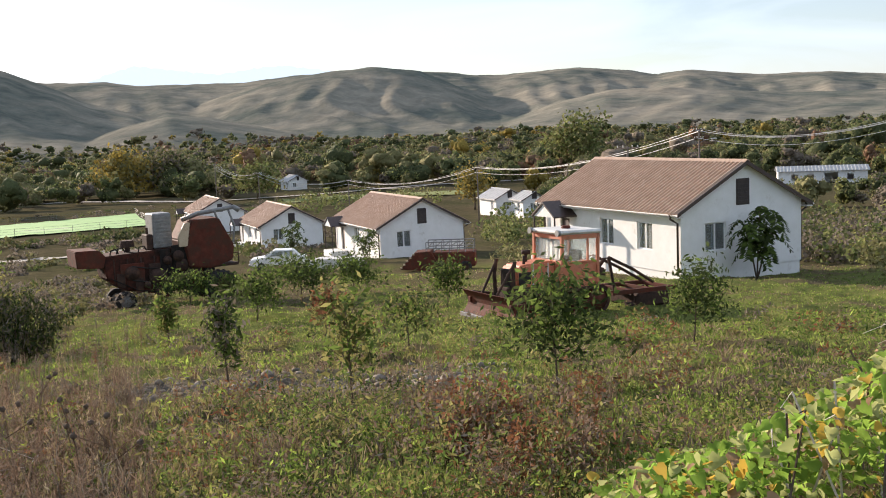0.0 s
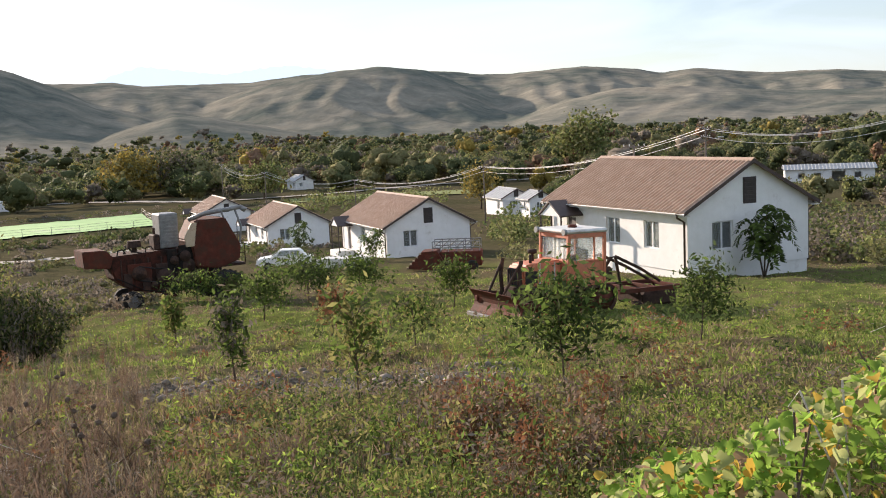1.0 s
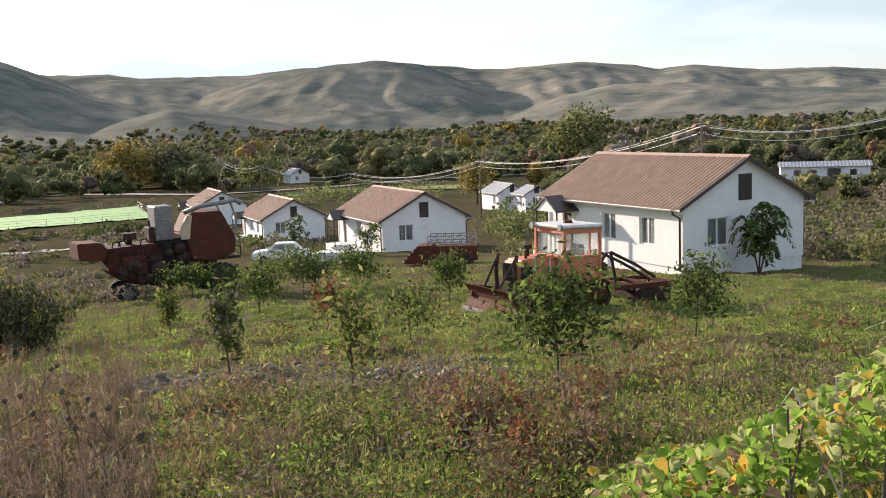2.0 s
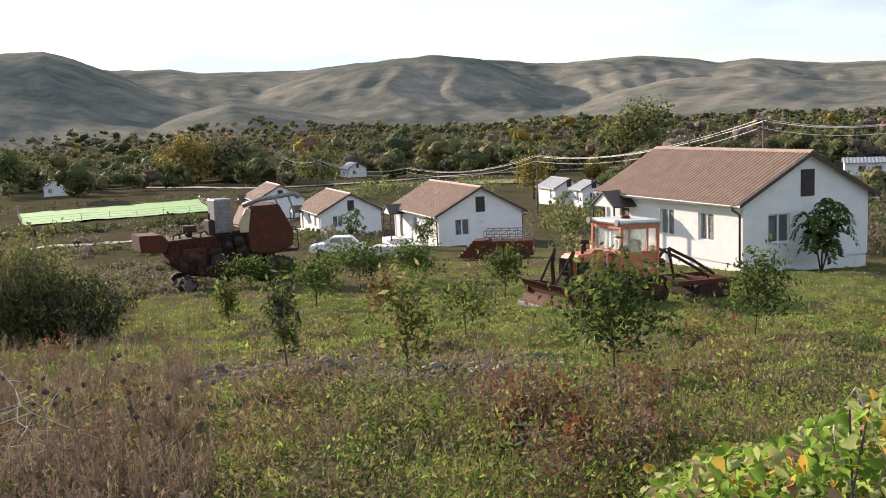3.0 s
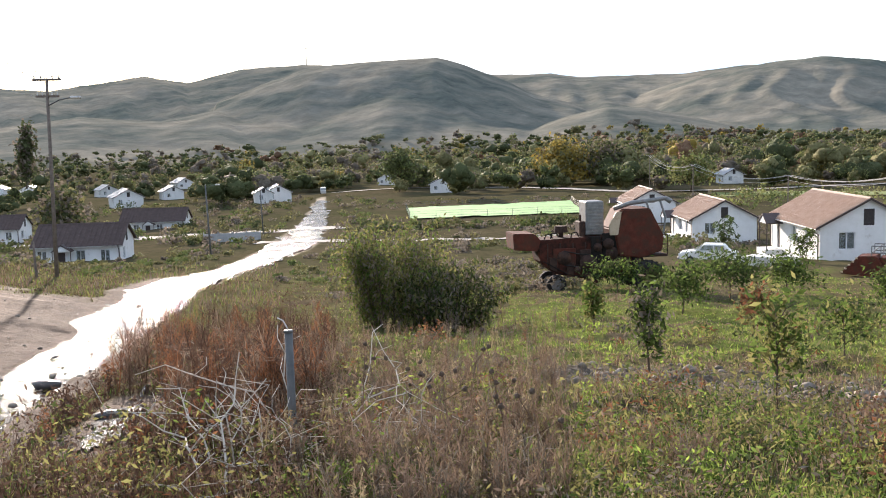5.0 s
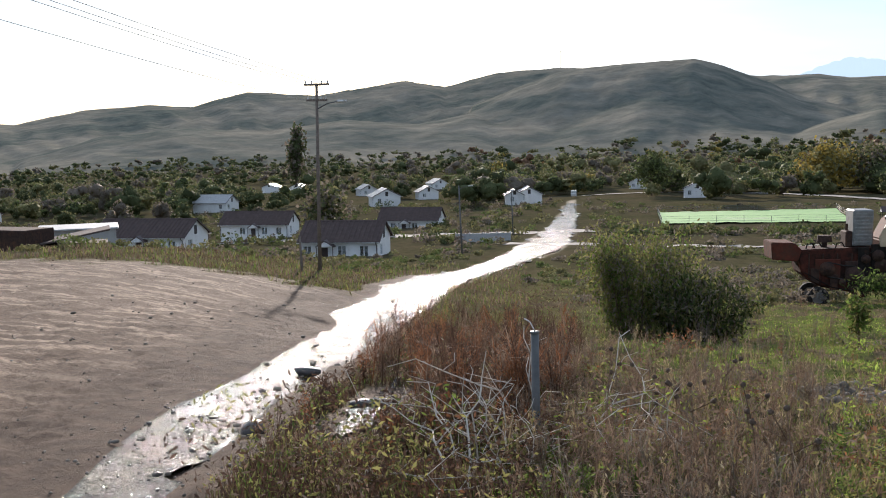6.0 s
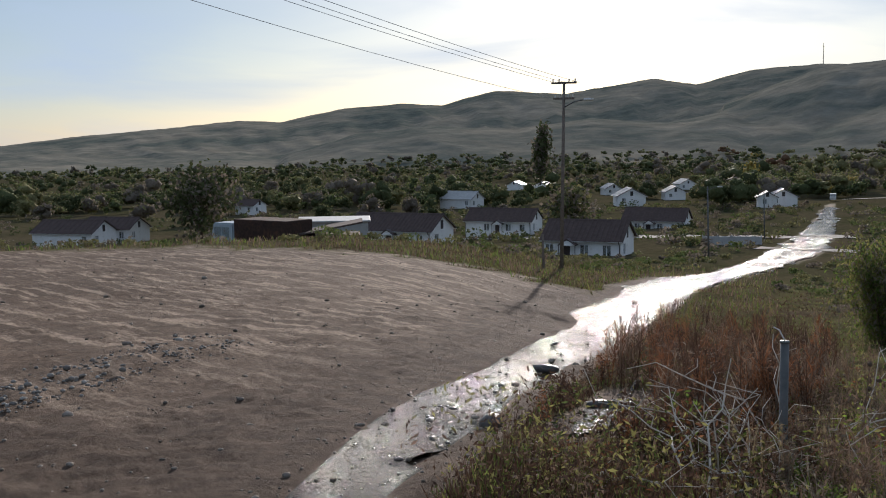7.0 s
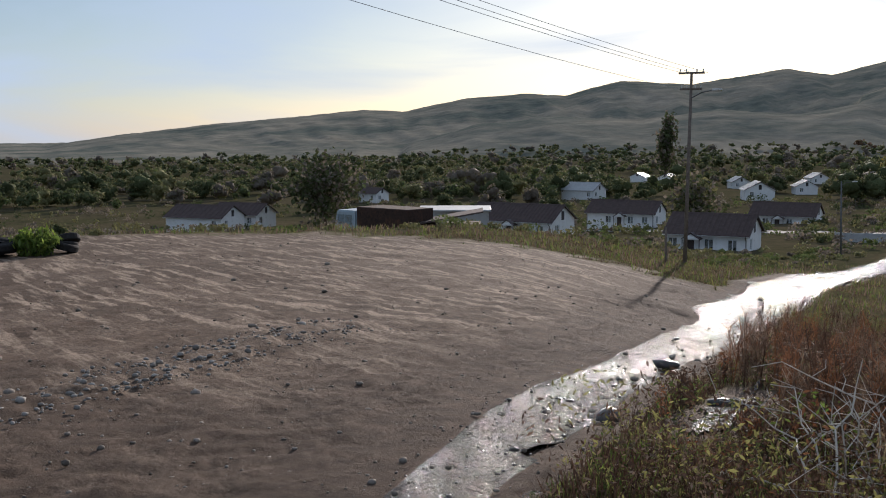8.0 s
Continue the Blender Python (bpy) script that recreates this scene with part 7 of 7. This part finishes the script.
def tyre_pile(x, y, n, seed):
    rng = np.random.RandomState(seed)
    for k in range(n):
        px, py = x + rng.normal() * 0.5, y + rng.normal() * 0.35
        t = thing("old_tyre", pose(px, py, gz(px, py) + 0.28 + 0.2 * (k % 2), rng.uniform(60, 120), 0, rng.uniform(0, 180)), "worn black tyre dumped at the yard edge", "tyre", "dumped tyres")
        wheel(t, Matrix(), 0.5, 0.28, M_TYRE)


tyre_pile(-41.6, 6.2, 5, 95)
tyre_pile(-41.4, 8.6, 4, 96)
big_bush(-41.0, 7.4, 1.1, 2.0, 900, "small green bush between dumped tyres", 33, (LIGHT, GREEN), 0.1)


# ---- vine on the bank ----
def heart_leaf(seed):
    """A broad heart-shaped leaf, cupped along its midrib."""
    rng = np.random.RandomState(seed)
    rim = [(0, 0), (-0.28, -0.16), (-0.5, 0.05), (-0.48, 0.38), (-0.25, 0.72), (0, 1.0), (0.25, 0.72), (0.48, 0.38), (0.5, 0.05), (0.28, -0.16)]
    bm = bm_new()
    mid = [bm.verts.new((0, 0.0, 0)), bm.verts.new((0, 0.38, -0.05)), bm.verts.new((0, 1.0, -0.16 + 0.1 * rng.normal()))]
    left = [bm.verts.new((p[0], p[1], 0.5 * abs(p[0]) * rng.uniform(0.3, 1.0) - 0.08 * p[1])) for p in rim[1:5]]
    right = [bm.verts.new((p[0], p[1], 0.5 * abs(p[0]) * rng.uniform(0.3, 1.0) - 0.08 * p[1])) for p in rim[6:][::-1]]
    for side in (left, right):
        a, b, c, d_ = side
        for f_ in ((mid[0], a, b), (mid[0], b, mid[1]), (mid[1], b, c), (mid[1], c, d_), (mid[1], d_, mid[2])):
            bm.faces.new(f_ if side is left else f_[::-1])
    me = bpy.data.meshes.new("leaf")
    bm.to_mesh(me)
    bm.free()
    return me


def vine():
    rng = np.random.RandomState(97)
    v = thing("climbing_vine", Matrix(), "sunlit green and yellowing vine sprawling over the bank", "vine")
    tones = [plant_mat("vine_leaf", (0.17, 0.29, 0.045), (0.27, 0.40, 0.075), 0.55, 0.3), plant_mat("pale_vine_leaf", (0.33, 0.37, 0.13), (0.44, 0.45, 0.2), 0.5, 0.25),
             plant_mat("yellow_vine_leaf", (0.48, 0.31, 0.05), (0.6, 0.42, 0.09), 0.45, 0.25), plant_mat("brown_vine_leaf", (0.3, 0.19, 0.11), (0.42, 0.29, 0.18), 0.3, 0.25)]
    forms = []
    for k in range(12):
        me = heart_leaf(200 + k)
        me.materials.append(tones[(0, 0, 0, 0, 0, 1, 1, 0, 2, 3, 0, 1)[k]])
        forms.append(me)
    # the heap's height angle along bearings to the right of the middle
    def top(az):
        return np.interp(az, (-26, -23.5, -21, -18, -15, -12, -8.5), (-10.5, -11.8, -14.2, -15.6, -17.4, -18.0, -19.6))

    verts, faces, mats, n0 = [], [], [], 0
    spots = []
    for k in range(3200):
        az = rng.uniform(-27, -8)
        d = rng.uniform(3.6, 5.6)
        x, y = polar(az, d)
        g = gz(x, y)
        hi = 1.65 + d * math.tan(radians(float(top(az)))) - 0.10 * abs(rng.normal())
        if hi < g + 0.03:
            continue
        z = g + (hi - g) * rng.uniform(0.25, 1) ** 0.4
        spots.append((x, y, z, d))
    for i, (x, y, z, d) in enumerate(spots):
        me = forms[rng.randint(12)]
        if z > 1.65 + d * math.tan(radians(-16.0)) and rng.uniform() < 0.3:
            me = forms[(5, 6, 8, 9)[rng.randint(4)]]
        s = rng.uniform(0.03, 0.066)
        m = Matrix.Translation((x, y, z)) @ pose(0, 0, 0, rng.uniform(-65, 30), rng.uniform(-40, 40), rng.uniform(0, 360)) @ Matrix.Scale(s, 4)
        if i < 280:
            o = new("leaf", me)
            o.parent, o.matrix_local = v, m
        else:
            co = np.array([tuple(m @ q.co) for q in me.vertices])
            tri = np.array([tuple(p.vertices) for p in me.polygons])
            verts.append(co), faces.append(tri + n0), mats.append(np.full(len(tri), tones.index(me.materials[0])))
            n0 += len(co)
    rest = raw_mesh("leaves", np.concatenate(verts), np.concatenate(faces), tones, "", "", "stuff", v)
    rest.data.polygons.foreach_set("material_index", np.concatenate(mats).astype(np.int32))
    for k in range(20):
        az, d = rng.uniform(-26, -17), rng.uniform(3.7, 5.0)
        x, y = polar(az, d)
        g = gz(x, y)
        hi = 1.65 + d * math.tan(radians(float(top(az)))) - 0.02
        bm = bm_new()
        q = Vector((x, y, g - 0.02))
        e = Vector((x + rng.normal() * 0.08, y + rng.normal() * 0.08, hi))
        mid = q.lerp(e, 0.5) + Vector((rng.normal() * 0.12, rng.normal() * 0.12, 0.08))
        tube(bm, [q, mid, e, e + Vector((rng.normal() * 0.05, rng.normal() * 0.05, -0.04))], [0.006, 0.005, 0.004, 0.002], 5)
        part("stem", bm, M_DRYWOOD if k % 2 else M_BARK, v)
    return v


vine()
